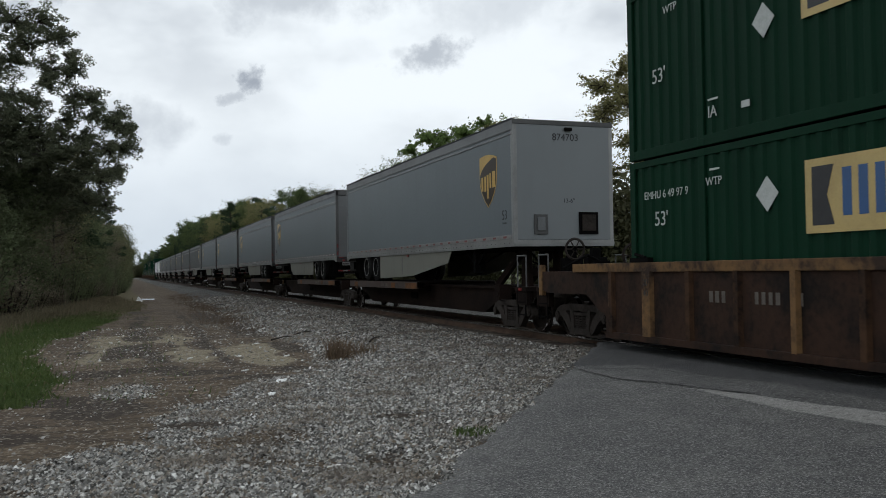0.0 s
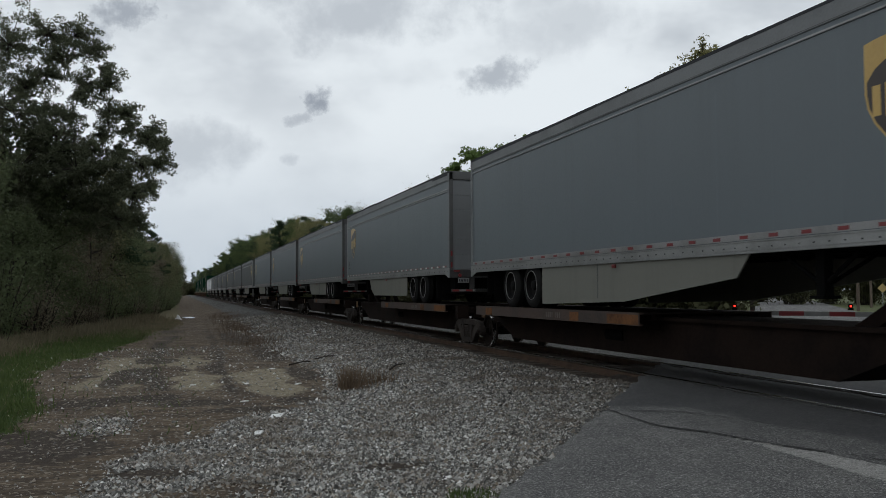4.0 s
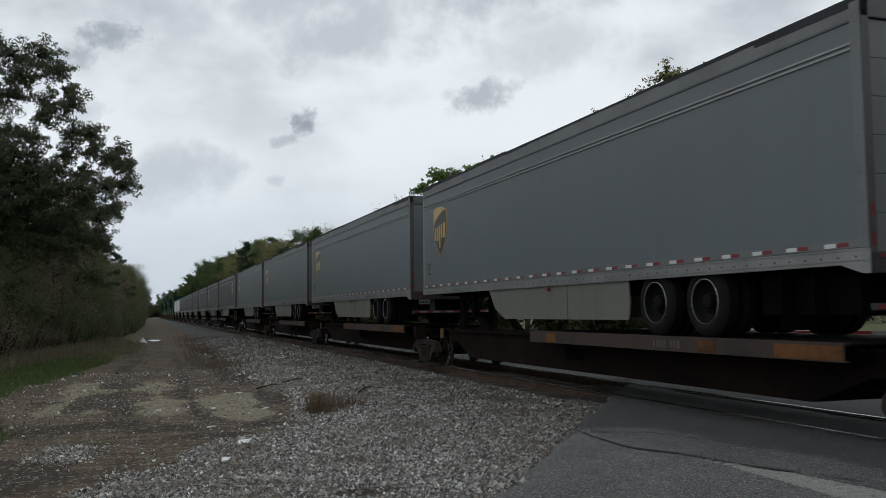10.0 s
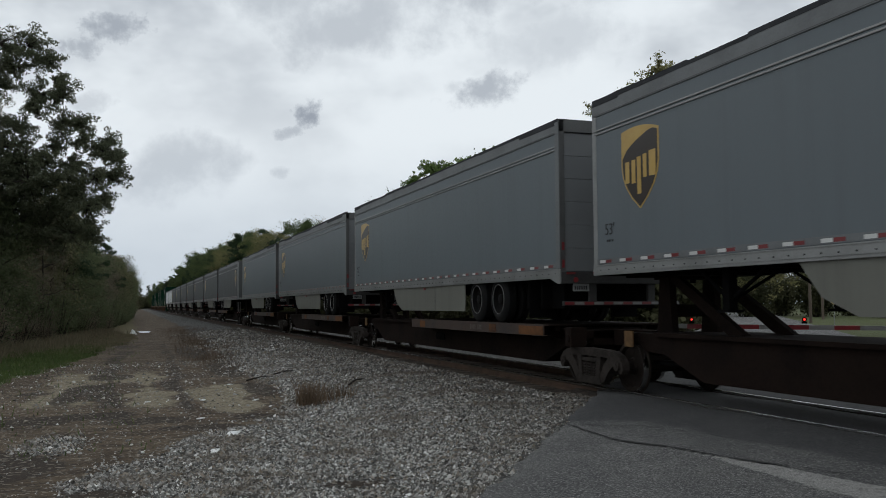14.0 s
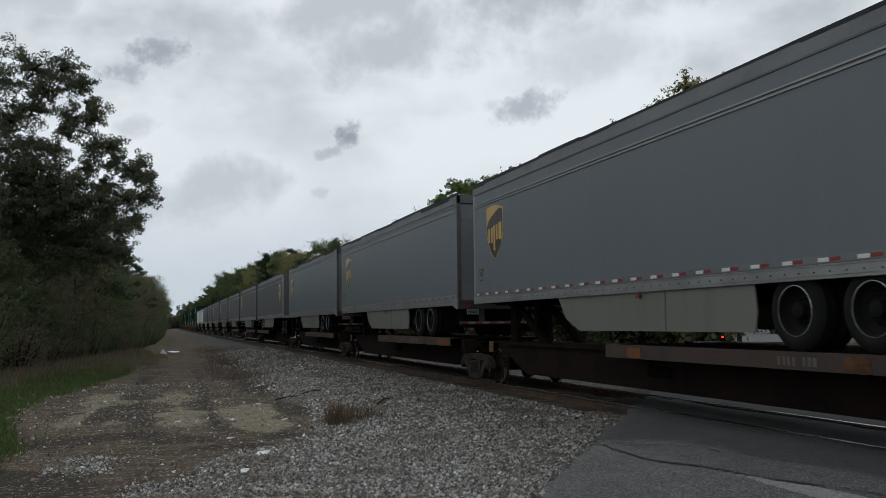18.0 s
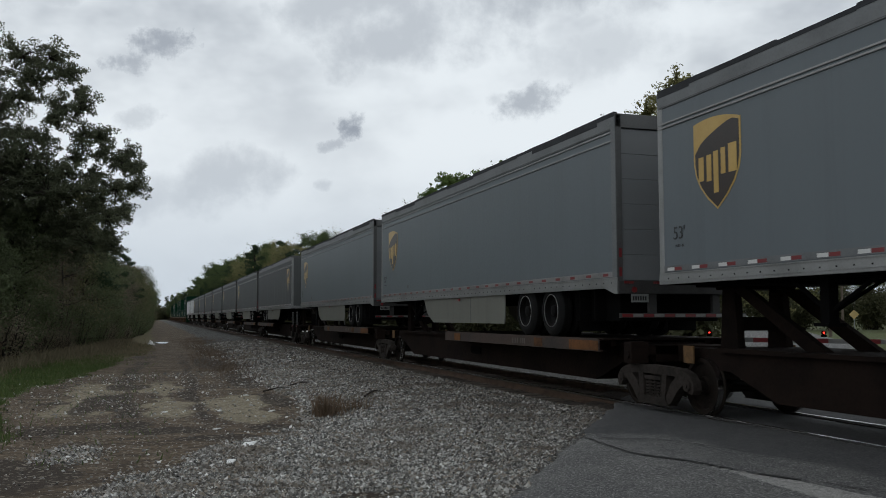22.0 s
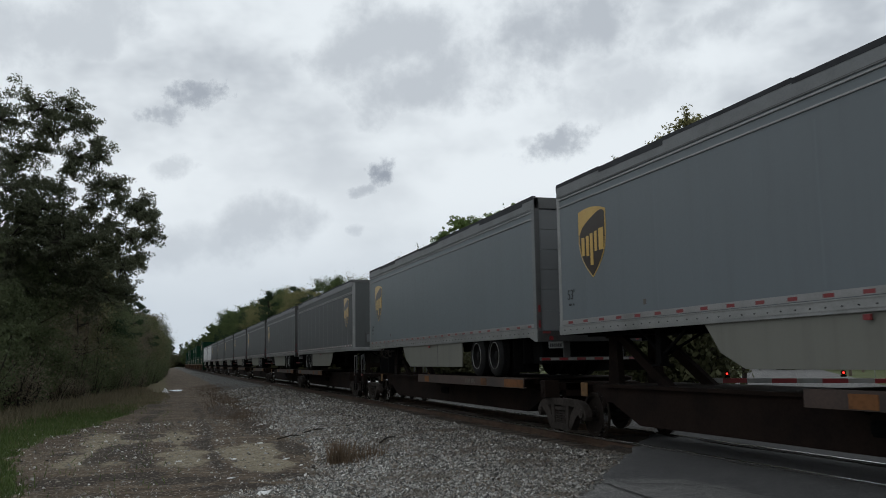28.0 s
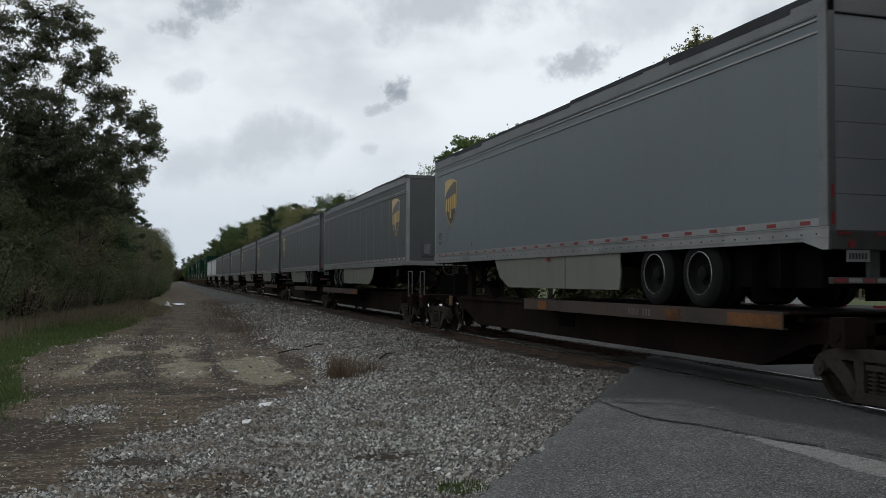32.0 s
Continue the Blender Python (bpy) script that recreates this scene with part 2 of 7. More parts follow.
def ground_material():
    """Brown dirt with wheel ruts, sand, mud, grey gravel and grass, by the masks on the ground sheet."""
    m = bpy.data.materials.new("ground")
    nt = nodes_of(m)
    v = coords(nt)
    fine = noise_tex(nt, 30.0, 6, 0.72, v)
    mid = noise_tex(nt, 3.6, 7, 0.68, v)
    streak = noise_tex(nt, 2.2, 6, 0.65, v, (0.55, 1.5, 1.0))
    big = noise_tex(nt, 0.55, 5, 0.6, v, (1.0, 0.6, 1.0))
    att = {}
    for k in ("gravel", "grass", "rut", "sand", "mud", "straw"):
        a = nt.nodes.new("ShaderNodeAttribute")
        a.attribute_name = k
        att[k] = a.outputs["Fac"]

    def patch(k, by, amount, lo, hi):
        """A mask with a ragged rim."""
        return ramp(nt, math_node(nt, "ADD", att[k], math_node(nt, "MULTIPLY", math_node(nt, "SUBTRACT", by, 0.5), amount)), lo, hi)

    dirt = mix_col(nt, ramp(nt, streak, 0.36, 0.64), (0.054, 0.038, 0.025), (0.140, 0.104, 0.068))
    dirt = mix_col(nt, math_node(nt, "MULTIPLY", ramp(nt, big, 0.46, 0.62), 0.6), dirt, (0.052, 0.035, 0.024))
    sand = mix_col(nt, ramp(nt, fine, 0.35, 0.65), (0.190, 0.160, 0.108), (0.285, 0.245, 0.172))
    sand = mix_col(nt, math_node(nt, "MULTIPLY", ramp(nt, streak, 0.52, 0.66), 0.55), sand, (0.085, 0.062, 0.040))
    dirt = mix_col(nt, patch("sand", mid, 0.9, 0.30, 0.62), dirt, sand)
    dirt = mix_col(nt, math_node(nt, "MULTIPLY", ramp(nt, fine, 0.56, 0.70), 0.40), dirt, (0.30, 0.25, 0.185))
    dark = noise_tex(nt, 9.0, 6, 0.7, v)
    dirt = mix_col(nt, math_node(nt, "MULTIPLY", ramp(nt, dark, 0.52, 0.64), 0.65), dirt, (0.030, 0.022, 0.016))
    wet = mix_col(nt, fine, (0.018, 0.013, 0.010), (0.060, 0.045, 0.033))
    dirt = mix_col(nt, math_node(nt, "MULTIPLY", patch("rut", mid, 0.9, 0.24, 0.60), 0.9), dirt, wet)
    dirt = mix_col(nt, math_node(nt, "MULTIPLY", patch("mud", mid, 1.2, 0.24, 0.50), 0.92), dirt, wet)
    speck = add(nt, "ShaderNodeTexVoronoi", Scale=24.0)
    link(nt, v, speck.inputs["Vector"])
    ss = nt.nodes.new("ShaderNodeSeparateColor")
    link(nt, speck.outputs["Color"], ss.inputs[0])
    dirt = mix_col(nt, math_node(nt, "MULTIPLY", ramp(nt, ss.outputs[0], 0.82, 0.96), 0.45), dirt, (0.36, 0.32, 0.26))
    dirt = mix_col(nt, math_node(nt, "MULTIPLY", ramp(nt, ss.outputs[1], 0.72, 0.95), 0.5), dirt, (0.030, 0.023, 0.017))
    # loose stones: cells of random brightness
    vor = add(nt, "ShaderNodeTexVoronoi", Scale=24.0)
    link(nt, v, vor.inputs["Vector"])
    sepc = nt.nodes.new("ShaderNodeSeparateColor")
    link(nt, vor.outputs["Color"], sepc.inputs[0])
    stone = mix_col(nt, math_node(nt, "POWER", sepc.outputs[0], 1.5), (0.032, 0.030, 0.028), (0.20, 0.195, 0.185))
    stone = mix_col(nt, math_node(nt, "MULTIPLY", ramp(nt, mid, 0.5, 0.75), 0.4), stone, (0.075, 0.062, 0.050))
    gm = patch("gravel", mid, 1.5, 0.36, 0.62)
    col = mix_col(nt, gm, dirt, stone)
    # greasy ballast round the rails, with the train's shade painted into its colour
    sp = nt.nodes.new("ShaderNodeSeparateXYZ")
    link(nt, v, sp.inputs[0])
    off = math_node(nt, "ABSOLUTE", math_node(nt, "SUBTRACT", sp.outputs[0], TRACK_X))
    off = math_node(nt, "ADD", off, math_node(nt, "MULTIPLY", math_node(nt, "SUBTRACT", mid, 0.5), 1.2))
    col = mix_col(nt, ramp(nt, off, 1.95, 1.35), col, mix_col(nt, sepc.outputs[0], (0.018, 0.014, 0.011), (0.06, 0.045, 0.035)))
    grass = mix_col(nt, ramp(nt, mid, 0.3, 0.7), (0.034, 0.056, 0.016), (0.080, 0.108, 0.030))
    grass = mix_col(nt, att["straw"], grass, mix_col(nt, mid, (0.070, 0.060, 0.030), (0.150, 0.125, 0.070)))
    grass = mix_col(nt, math_node(nt, "MULTIPLY", ramp(nt, big, 0.5, 0.7), 0.5), grass, (0.085, 0.066, 0.036))
    col = mix_col(nt, patch("grass", mid, 1.2, 0.36, 0.66), col, grass)
    h = math_node(nt, "ADD", math_node(nt, "MULTIPLY", fine, 0.6), math_node(nt, "MULTIPLY", math_node(nt, "MULTIPLY", vor.outputs["Distance"], gm), -1.6))
    h = math_node(nt, "ADD", h, math_node(nt, "MULTIPLY", mid, 0.9))
    finish(nt, col, 0.93, 0.0, h, 0.9, 0.03, 0.2)
    return m


def asphalt_material():
    m = bpy.data.materials.new("asphalt")
    nt = nodes_of(m)
    v = coords(nt)
    fine = noise_tex(nt, 70.0, 3, 0.75, v)
    mid = noise_tex(nt, 2.2, 6, 0.65, v)
    big = noise_tex(nt, 0.4, 4, 0.55, v)
    a = nt.nodes.new("ShaderNodeAttribute")
    a.attribute_name = "fresh"
    col = mix_col(nt, ramp(nt, mid, 0.3, 0.75), (0.074, 0.072, 0.071), (0.132, 0.127, 0.120))
    col = mix_col(nt, math_node(nt, "MULTIPLY", ramp(nt, big, 0.4, 0.7), 0.5), col, (0.042, 0.041, 0.042))
    col = mix_col(nt, math_node(nt, "MULTIPLY", ramp(nt, fine, 0.55, 0.66), 0.85), col, (0.34, 0.335, 0.32))
    cell = add(nt, "ShaderNodeTexVoronoi", Scale=75.0)
    link(nt, v, cell.inputs["Vector"])
    cs = nt.nodes.new("ShaderNodeSeparateColor")
    link(nt, cell.outputs["Color"], cs.inputs[0])
    col = mix_col(nt, math_node(nt, "MULTIPLY", math_node(nt, "POWER", cs.outputs[0], 5.0), 0.75), col, (0.40, 0.39, 0.37))
    col = mix_col(nt, math_node(nt, "MULTIPLY", math_node(nt, "POWER", cs.outputs[1], 4.0), 0.7), col, (0.015, 0.015, 0.015))
    pit = noise_tex(nt, 45.0, 2, 0.5, v)
    col = mix_col(nt, math_node(nt, "MULTIPLY", ramp(nt, pit, 0.56, 0.70), 0.7), col, (0.018, 0.017, 0.017))
    col = mix_col(nt, math_node(nt, "MULTIPLY", a.outputs["Fac"], 0.7), col, mix_col(nt, fine, (0.022, 0.022, 0.024), (0.044, 0.044, 0.046)))
    wa = nt.nodes.new("ShaderNodeAttribute")
    wa.attribute_name = "worn"
    rag = noise_tex(nt, 11.0, 8, 0.75, v)
    worn = ramp(nt, math_node(nt, "ADD", wa.outputs["Fac"], math_node(nt, "MULTIPLY", math_node(nt, "SUBTRACT", rag, 0.5), 0.55)), 0.47, 0.53)
    pale = mix_col(nt, ramp(nt, fine, 0.35, 0.65), (0.16, 0.154, 0.145), (0.42, 0.405, 0.38))
    pale = mix_col(nt, math_node(nt, "MULTIPLY", ramp(nt, rag, 0.5, 0.62), 0.5), pale, (0.07, 0.068, 0.064))
    col = mix_col(nt, math_node(nt, "MULTIPLY", worn, 0.9), col, pale)
    finish(nt, col, 0.85, 0.0, math_node(nt, "SUBTRACT", math_node(nt, "ADD", fine, pit), worn), 0.8, 0.012, 0.25)
    return m


def paint_panel(name, col, dark, rough=0.42, streak=0.35, gloss=0.35):
    """Sheet metal: faint vertical panel seams and long grime streaks."""
    m = bpy.data.materials.new(name)
    nt = nodes_of(m)
    v = coords(nt)
    st = noise_tex(nt, 1.0, 6, 0.6, v, (1.0, 3.0, 0.22))
    big = noise_tex(nt, 0.45, 4, 0.6, v)
    fine = noise_tex(nt, 18.0, 4, 0.6, v)
    f = math_node(nt, "MULTIPLY", ramp(nt, st, 0.45, 0.8), streak)
    f = math_node(nt, "ADD", f, math_node(nt, "MULTIPLY", ramp(nt, big, 0.4, 0.75), streak * 0.6), clamp=True)
    c = mix_col(nt, f, col, dark)
    oi = nt.nodes.new("ShaderNodeObjectInfo").outputs["Random"]
    c = mix_col(nt, math_node(nt, "MULTIPLY", oi, 0.18), c, dark)
    r = math_node(nt, "ADD", rough - 0.06, math_node(nt, "MULTIPLY", fine, 0.2))
    finish(nt, c, r, 0.0, big, 0.12, 0.02, gloss)
    return m


def leaf_material(name, a, b, trans=0.25):
    m = bpy.data.materials.new(name)
    nt = nodes_of(m)
    g = nt.nodes.new("ShaderNodeNewGeometry")
    n = noise_tex(nt, 0.5, 3, 0.6, coords(nt))
    oi = nt.nodes.new("ShaderNodeObjectInfo").outputs["Random"]
    f = math_node(nt, "ADD", math_node(nt, "MULTIPLY", g.outputs["Random Per Island"], 0.6), math_node(nt, "MULTIPLY", ramp(nt, n, 0.3, 0.7), 0.4))
    c = mix_col(nt, f, a, b)
    c = mix_col(nt, math_node(nt, "MULTIPLY", oi, 0.3), c, tuple(0.6 * k for k in a))
    p = finish(nt, c, 0.7, 0.0, None, spec=0.2)
    tr = nt.nodes.new("ShaderNodeBsdfTranslucent")
    link(nt, c, tr.inputs[0])
    mx = add(nt, "ShaderNodeMixShader", Fac=trans)
    link(nt, p.outputs[0], mx.inputs[1])
    link(nt, tr.outputs[0], mx.inputs[2])
    out = [q for q in nt.nodes if q.type == "OUTPUT_MATERIAL"][0]
    link(nt, mx.outputs[0], out.inputs[0])
    return m


def rock_material():
    m = bpy.data.materials.new("crushed_stone")
    nt = nodes_of(m)
    g = nt.nodes.new("ShaderNodeNewGeometry").outputs["Random Per Island"]
    v = coords(nt)
    mid = noise_tex(nt, 0.9, 6, 0.65, v)
    fine = noise_tex(nt, 60.0, 3, 0.6, v)
    c = mix_col(nt, math_node(nt, "POWER", g, 2.0), (0.064, 0.061, 0.056), (0.66, 0.645, 0.60))
    c = mix_col(nt, ramp(nt, g, 0.955, 0.985), c, (0.86, 0.85, 0.82))
    c = mix_col(nt, math_node(nt, "MULTIPLY", ramp(nt, mid, 0.48, 0.64), 0.62), c, (0.125, 0.098, 0.072))
    tan = math_node(nt, "FRACT", math_node(nt, "MULTIPLY", g, 17.3))
    c = mix_col(nt, math_node(nt, "MULTIPLY", ramp(nt, tan, 0.72, 0.95), 0.6), c, (0.28, 0.215, 0.15))
    c = mix_col(nt, math_node(nt, "MULTIPLY", fine, 0.25), c, (0.13, 0.125, 0.12))
    # the stones get darker towards the rails
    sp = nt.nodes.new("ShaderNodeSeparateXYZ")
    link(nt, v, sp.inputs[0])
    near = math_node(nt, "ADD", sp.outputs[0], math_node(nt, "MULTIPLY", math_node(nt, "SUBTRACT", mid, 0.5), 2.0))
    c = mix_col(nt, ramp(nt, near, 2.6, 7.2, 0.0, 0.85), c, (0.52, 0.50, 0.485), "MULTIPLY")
    finish(nt, c, 0.9, 0.0, fine, 0.3, 0.003, 0.3)
    return m


def glow(name, col, strength):
    m = bpy.data.materials.new(name)
    nt = nodes_of(m)
    e = add(nt, "ShaderNodeEmission", Strength=strength)
    e.inputs[0].default_value = (*col, 1.0)
    link(nt, e.outputs[0], nt.nodes.new("ShaderNodeOutputMaterial").inputs[0])
    return m


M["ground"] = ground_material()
M["asphalt"] = asphalt_material()
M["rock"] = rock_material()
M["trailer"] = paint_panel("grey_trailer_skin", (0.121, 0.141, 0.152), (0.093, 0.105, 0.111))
M["trailer_dark"] = paint_panel("dark_trailer_skin", (0.074, 0.080, 0.079), (0.050, 0.050, 0.047), 0.6)
M["trailer_roof"] = paint_panel("trailer_roof_sheet", (0.20, 0.20, 0.20), (0.05, 0.05, 0.05), 0.6, 0.7)
M["alu"] = surface("grey_aluminium", (0.27, 0.27, 0.265), (0.12, 0.12, 0.115), 0.45, 0.4, 40, 1.2, 0.45, spec=0.35)
M["rail_grey"] = surface("grey_upper_rail", (0.165, 0.172, 0.175), (0.085, 0.088, 0.088), 0.5, 0.15, 30, 1.0, 0.55, spec=0.3)
M["roof_lip"] = surface("dark_roof_edge", (0.040, 0.042, 0.046), (0.020, 0.020, 0.022), 0.7, 0, 25, 1.2, 0.7, 0.3, spec=0.15)
M["alu_dark"] = surface("weathered_aluminium", (0.100, 0.100, 0.098), (0.045, 0.045, 0.045), 0.5, 0.3, 40, 1.0, 0.6, spec=0.3)
M["skirt"] = paint_panel("pale_skirt_panel", (0.150, 0.149, 0.127), (0.105, 0.102, 0.086), 0.5, 0.5)
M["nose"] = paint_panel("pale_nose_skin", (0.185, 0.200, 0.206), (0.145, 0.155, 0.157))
M["door"] = paint_panel("rear_door_panel", (0.150, 0.156, 0.158), (0.088, 0.088, 0.086), 0.5, 0.6)
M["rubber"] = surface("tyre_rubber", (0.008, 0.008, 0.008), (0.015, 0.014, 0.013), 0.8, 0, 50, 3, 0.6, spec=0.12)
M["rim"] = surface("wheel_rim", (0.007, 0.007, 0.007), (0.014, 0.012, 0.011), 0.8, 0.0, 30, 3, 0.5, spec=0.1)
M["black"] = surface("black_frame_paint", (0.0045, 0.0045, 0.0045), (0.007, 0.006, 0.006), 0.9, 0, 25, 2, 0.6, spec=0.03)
M["red_tape"] = surface("red_reflective_tape", (0.17, 0.012, 0.014), (0.07, 0.012, 0.011), 0.35, 0, 40, 4, 0.5)
M["white_tape"] = surface("white_reflective_tape", (0.60, 0.60, 0.575), (0.34, 0.335, 0.31), 0.35, 0, 40, 4, 0.5)
M["sill"] = surface("brown_freight_car_steel", (0.0155, 0.0098, 0.0076), (0.007, 0.005, 0.0045), 0.85, 0, 20, 1.2, 0.8, 0.3, spec=0.06)
M["sill_orange"] = surface("rusty_orange_sill", (0.150, 0.066, 0.026), (0.045, 0.023, 0.013), 0.7, 0, 18, 1.4, 0.8, 0.3, spec=0.12)
M["truck"] = surface("dusty_cast_truck", (0.038, 0.031, 0.027), (0.014, 0.012, 0.010), 0.85, 0, 16, 2, 0.8, 0.4, spec=0.12)
M["wheel_steel"] = surface("rusty_wheel_steel", (0.019, 0.014, 0.011), (0.008, 0.006, 0.005), 0.7, 0.2, 20, 3, 0.7, spec=0.12)
M["bright_steel"] = surface("polished_tread_steel", (0.62, 0.61, 0.60), (0.4, 0.38, 0.36), 0.22, 1.0, 60, 4, 0.3, 0.05)
M["rail"] = surface("rusty_rail_web", (0.075, 0.048, 0.034), (0.035, 0.024, 0.018), 0.8, 0.1, 30, 2, 0.7, spec=0.12)
M["tie"] = surface("tarred_wooden_tie", (0.050, 0.040, 0.032), (0.105, 0.088, 0.072), 0.9, 0, 30, 4, 0.6, 0.4, 0.006, (1, 4, 4), island=0.5, spec=0.12)
M["gold"] = surface("gold_emblem_film", (0.50, 0.325, 0.085), (0.36, 0.215, 0.045), 0.35, 0, 20, 2, 0.4, 0.03)
M["brown"] = surface("dark_brown_emblem_film", (0.020, 0.010, 0.005), (0.011, 0.006, 0.004), 0.35, 0, 20, 2, 0.4, 0.03)
M["ink"] = surface("black_marking", (0.012, 0.012, 0.014), (0.03, 0.03, 0.03), 0.5, 0, 40, 5, 0.3, 0.02)
M["white_ink"] = surface("white_marking", (0.46, 0.48, 0.46), (0.28, 0.30, 0.28), 0.5, 0, 40, 5, 0.5, 0.02)
M["green"] = paint_panel("green_container_paint", (0.003, 0.027, 0.013), (0.002, 0.014, 0.008), 0.6, 0.55, 0.1)
M["emblem_yellow"] = surface("yellow_emblem_panel", (0.46, 0.34, 0.13), (0.31, 0.22, 0.085), 0.45, 0, 30, 2, 0.5, 0.03)
M["emblem_blue"] = surface("blue_emblem_film", (0.02, 0.075, 0.20), (0.015, 0.045, 0.12), 0.4, 0, 30, 2, 0.4, 0.03)
M["well"] = surface("brown_well_car_side", (0.036, 0.018, 0.011), (0.008, 0.006, 0.005), 0.72, 0, 9, 1.3, 0.95, 0.35, spec=0.15)
M["well_rail"] = surface("tan_worn_chord", (0.165, 0.092, 0.038), (0.028, 0.017, 0.012), 0.7, 0, 9, 1.8, 0.95, 0.3, spec=0.2)
M["rib"] = surface("worn_brown_rib", (0.062, 0.032, 0.017), (0.014, 0.009, 0.007), 0.72, 0, 9, 2.2, 0.95, 0.3, spec=0.12)
M["rear_sill"] = surface("dirty_rear_sill", (0.050, 0.048, 0.047), (0.025, 0.024, 0.023), 0.6, 0, 30, 2, 0.6, spec=0.15)
# darkened copy of the white tape; the guard's shade is in its colour
M["guard_white"] = surface("dimmed_white_stripe", (0.20, 0.195, 0.185), (0.10, 0.095, 0.09), 0.5, 0, 40, 4, 0.6)
M["white_box"] = paint_panel("white_trailer_skin", (0.66, 0.67, 0.67), (0.40, 0.40, 0.39), 0.4, 0.5)
M["bark"] = surface("grey_brown_bark", (0.045, 0.038, 0.032), (0.018, 0.015, 0.013), 0.9, 0, 12, 3, 0.7, 0.6, 0.03, (3, 3, 0.6), spec=0.1)
M["oak_leaf"] = leaf_material("dark_oak_leaf", (0.078, 0.092, 0.056), (0.165, 0.178, 0.110), 0.40)
M["wood_leaf"] = leaf_material("grey_green_wood_leaf", (0.078, 0.104, 0.050), (0.165, 0.188, 0.100), 0.48)
M["green_leaf"] = leaf_material("fresh_green_leaf", (0.060, 0.092, 0.032), (0.132, 0.168, 0.066), 0.36)
M["olive_leaf"] = leaf_material("olive_autumn_leaf", (0.165, 0.165, 0.070), (0.31, 0.285, 0.135), 0.55)
M["spring_leaf"] = leaf_material("spring_green_leaf", (0.090, 0.145, 0.042), (0.185, 0.25, 0.085), 0.5)
M["hedge_leaf"] = leaf_material("dull_olive_hedge_leaf", (0.045, 0.050, 0.024), (0.105, 0.102, 0.050), 0.3)
M["wood_olive"] = leaf_material("olive_wood_leaf", (0.120, 0.122, 0.062), (0.235, 0.220, 0.120), 0.46)
M["bare_twig"] = leaf_material("pale_bud_twig", (0.150, 0.135, 0.095), (0.26, 0.24, 0.17), 0.42)
M["brown_leaf"] = leaf_material("brown_thicket_leaf", (0.140, 0.120, 0.085), (0.27, 0.23, 0.162), 0.48)
M["pine_leaf"] = leaf_material("dark_pine_needle", (0.020, 0.040, 0.020), (0.046, 0.075, 0.032), 0.15)
M["dry_grass"] = leaf_material("dry_grass_blade", (0.115, 0.080, 0.052), (0.235, 0.170, 0.115))
M["weed"] = leaf_material("dry_weed_stalk", (0.085, 0.062, 0.044), (0.17, 0.128, 0.092))
M["grass_blade"] = leaf_material("green_grass_blade", (0.048, 0.080, 0.022), (0.115, 0.150, 0.046))
M["straw"] = leaf_material("tan_straw_blade", (0.120, 0.100, 0.062), (0.260, 0.220, 0.145))
M["pole"] = surface("weathered_pole_wood", (0.13, 0.10, 0.075), (0.06, 0.045, 0.035), 0.9, 0, 20, 2, 0.6, 0.4, 0.01, (4, 4, 0.5))
M["red_glow"] = glow("red_lamp_lens", (1.0, 0.03, 0.02), 3.5)
M["white_glow"] = glow("head_lamp_lens", (1.0, 0.93, 0.8), 3.0)
M["car_white"] = surface("white_car_paint", (0.62, 0.63, 0.64), (0.42, 0.42, 0.42), 0.22, 0, 20, 1.5, 0.3, 0.02)
M["car_dark"] = surface("dark_car_paint", (0.035, 0.038, 0.045), (0.06, 0.06, 0.06), 0.22, 0, 20, 1.5, 0.3, 0.02)
M["car_glass"] = surface("dark_car_glass", (0.012, 0.014, 0.016), (0.03, 0.03, 0.03), 0.06, 0, 20, 1.5, 0.2, 0.0)
M["galv"] = surface("galvanised_steel", (0.26, 0.265, 0.265), (0.12, 0.12, 0.12), 0.5, 0.5, 40, 3, 0.4)
M["plastic"] = surface("white_plastic_sheet", (0.62, 0.62, 0.61), (0.40, 0.40, 0.39), 0.5, 0, 6, 1.5, 0.5, 0.3, 0.02)
M["litter"] = surface("white_litter", (0.75, 0.75, 0.73), (0.5, 0.49, 0.46), 0.6, 0, 30, 5, 0.4)
M["water"] = surface("muddy_puddle_water", (0.05, 0.045, 0.038), (0.035, 0.03, 0.026), 0.12, 0, 10, 1, 0.3, 0.02, 0.002)
M["crack"] = surface("dark_crack", (0.020, 0.019, 0.018), (0.035, 0.032, 0.030), 0.95, 0, 40, 5, 0.5)

# ------------------------------------------------------------------ sky dome, drifting slowly
dome_bm = bmesh.new()
bmesh.ops.create_uvsphere(dome_bm, u_segments=48, v_segments=24, radius=2600)
dome_me = bpy.data.meshes.new("sky_backdrop")
dome_bm.to_mesh(dome_me)
dome_bm.free()
dome_me.polygons.foreach_set("use_smooth", [True] * len(dome_me.polygons))
dome_me.materials.append(cloud_material())
sky_dome = tagged(new("backdrop_sky", dome_me), "grey-white overcast sky with drifting dark scuds", "sky", kind="structure")

# ------------------------------------------------------------------ ground
EDGE, ALONG, ACROSS = Vector((3.1, 7.8)), Vector((0.598, 0.801)), Vector((0.801, -0.598))
ROAD_W = 8.6


def smooth(a, b, x):
    t = min(1.0, max(0.0, (x - a) / (b - a)))
    return t * t * (3 - 2 * t)


def lump(x, y, s):
    return noise.noise(Vector((x * s, y * s, 3.7)))


def road_across(x, y):
    """Metres to the right of the road's left edge."""
    return (x - EDGE.x) * ACROSS.x + (y - EDGE.y) * ACROSS.y


def road_height(x):
    if x < TRACK_X:
        return -0.19 + 0.27 * smooth(1.5, 8.0, x)
    return 0.08 - 0.30 * smooth(10.4, 20.0, x)


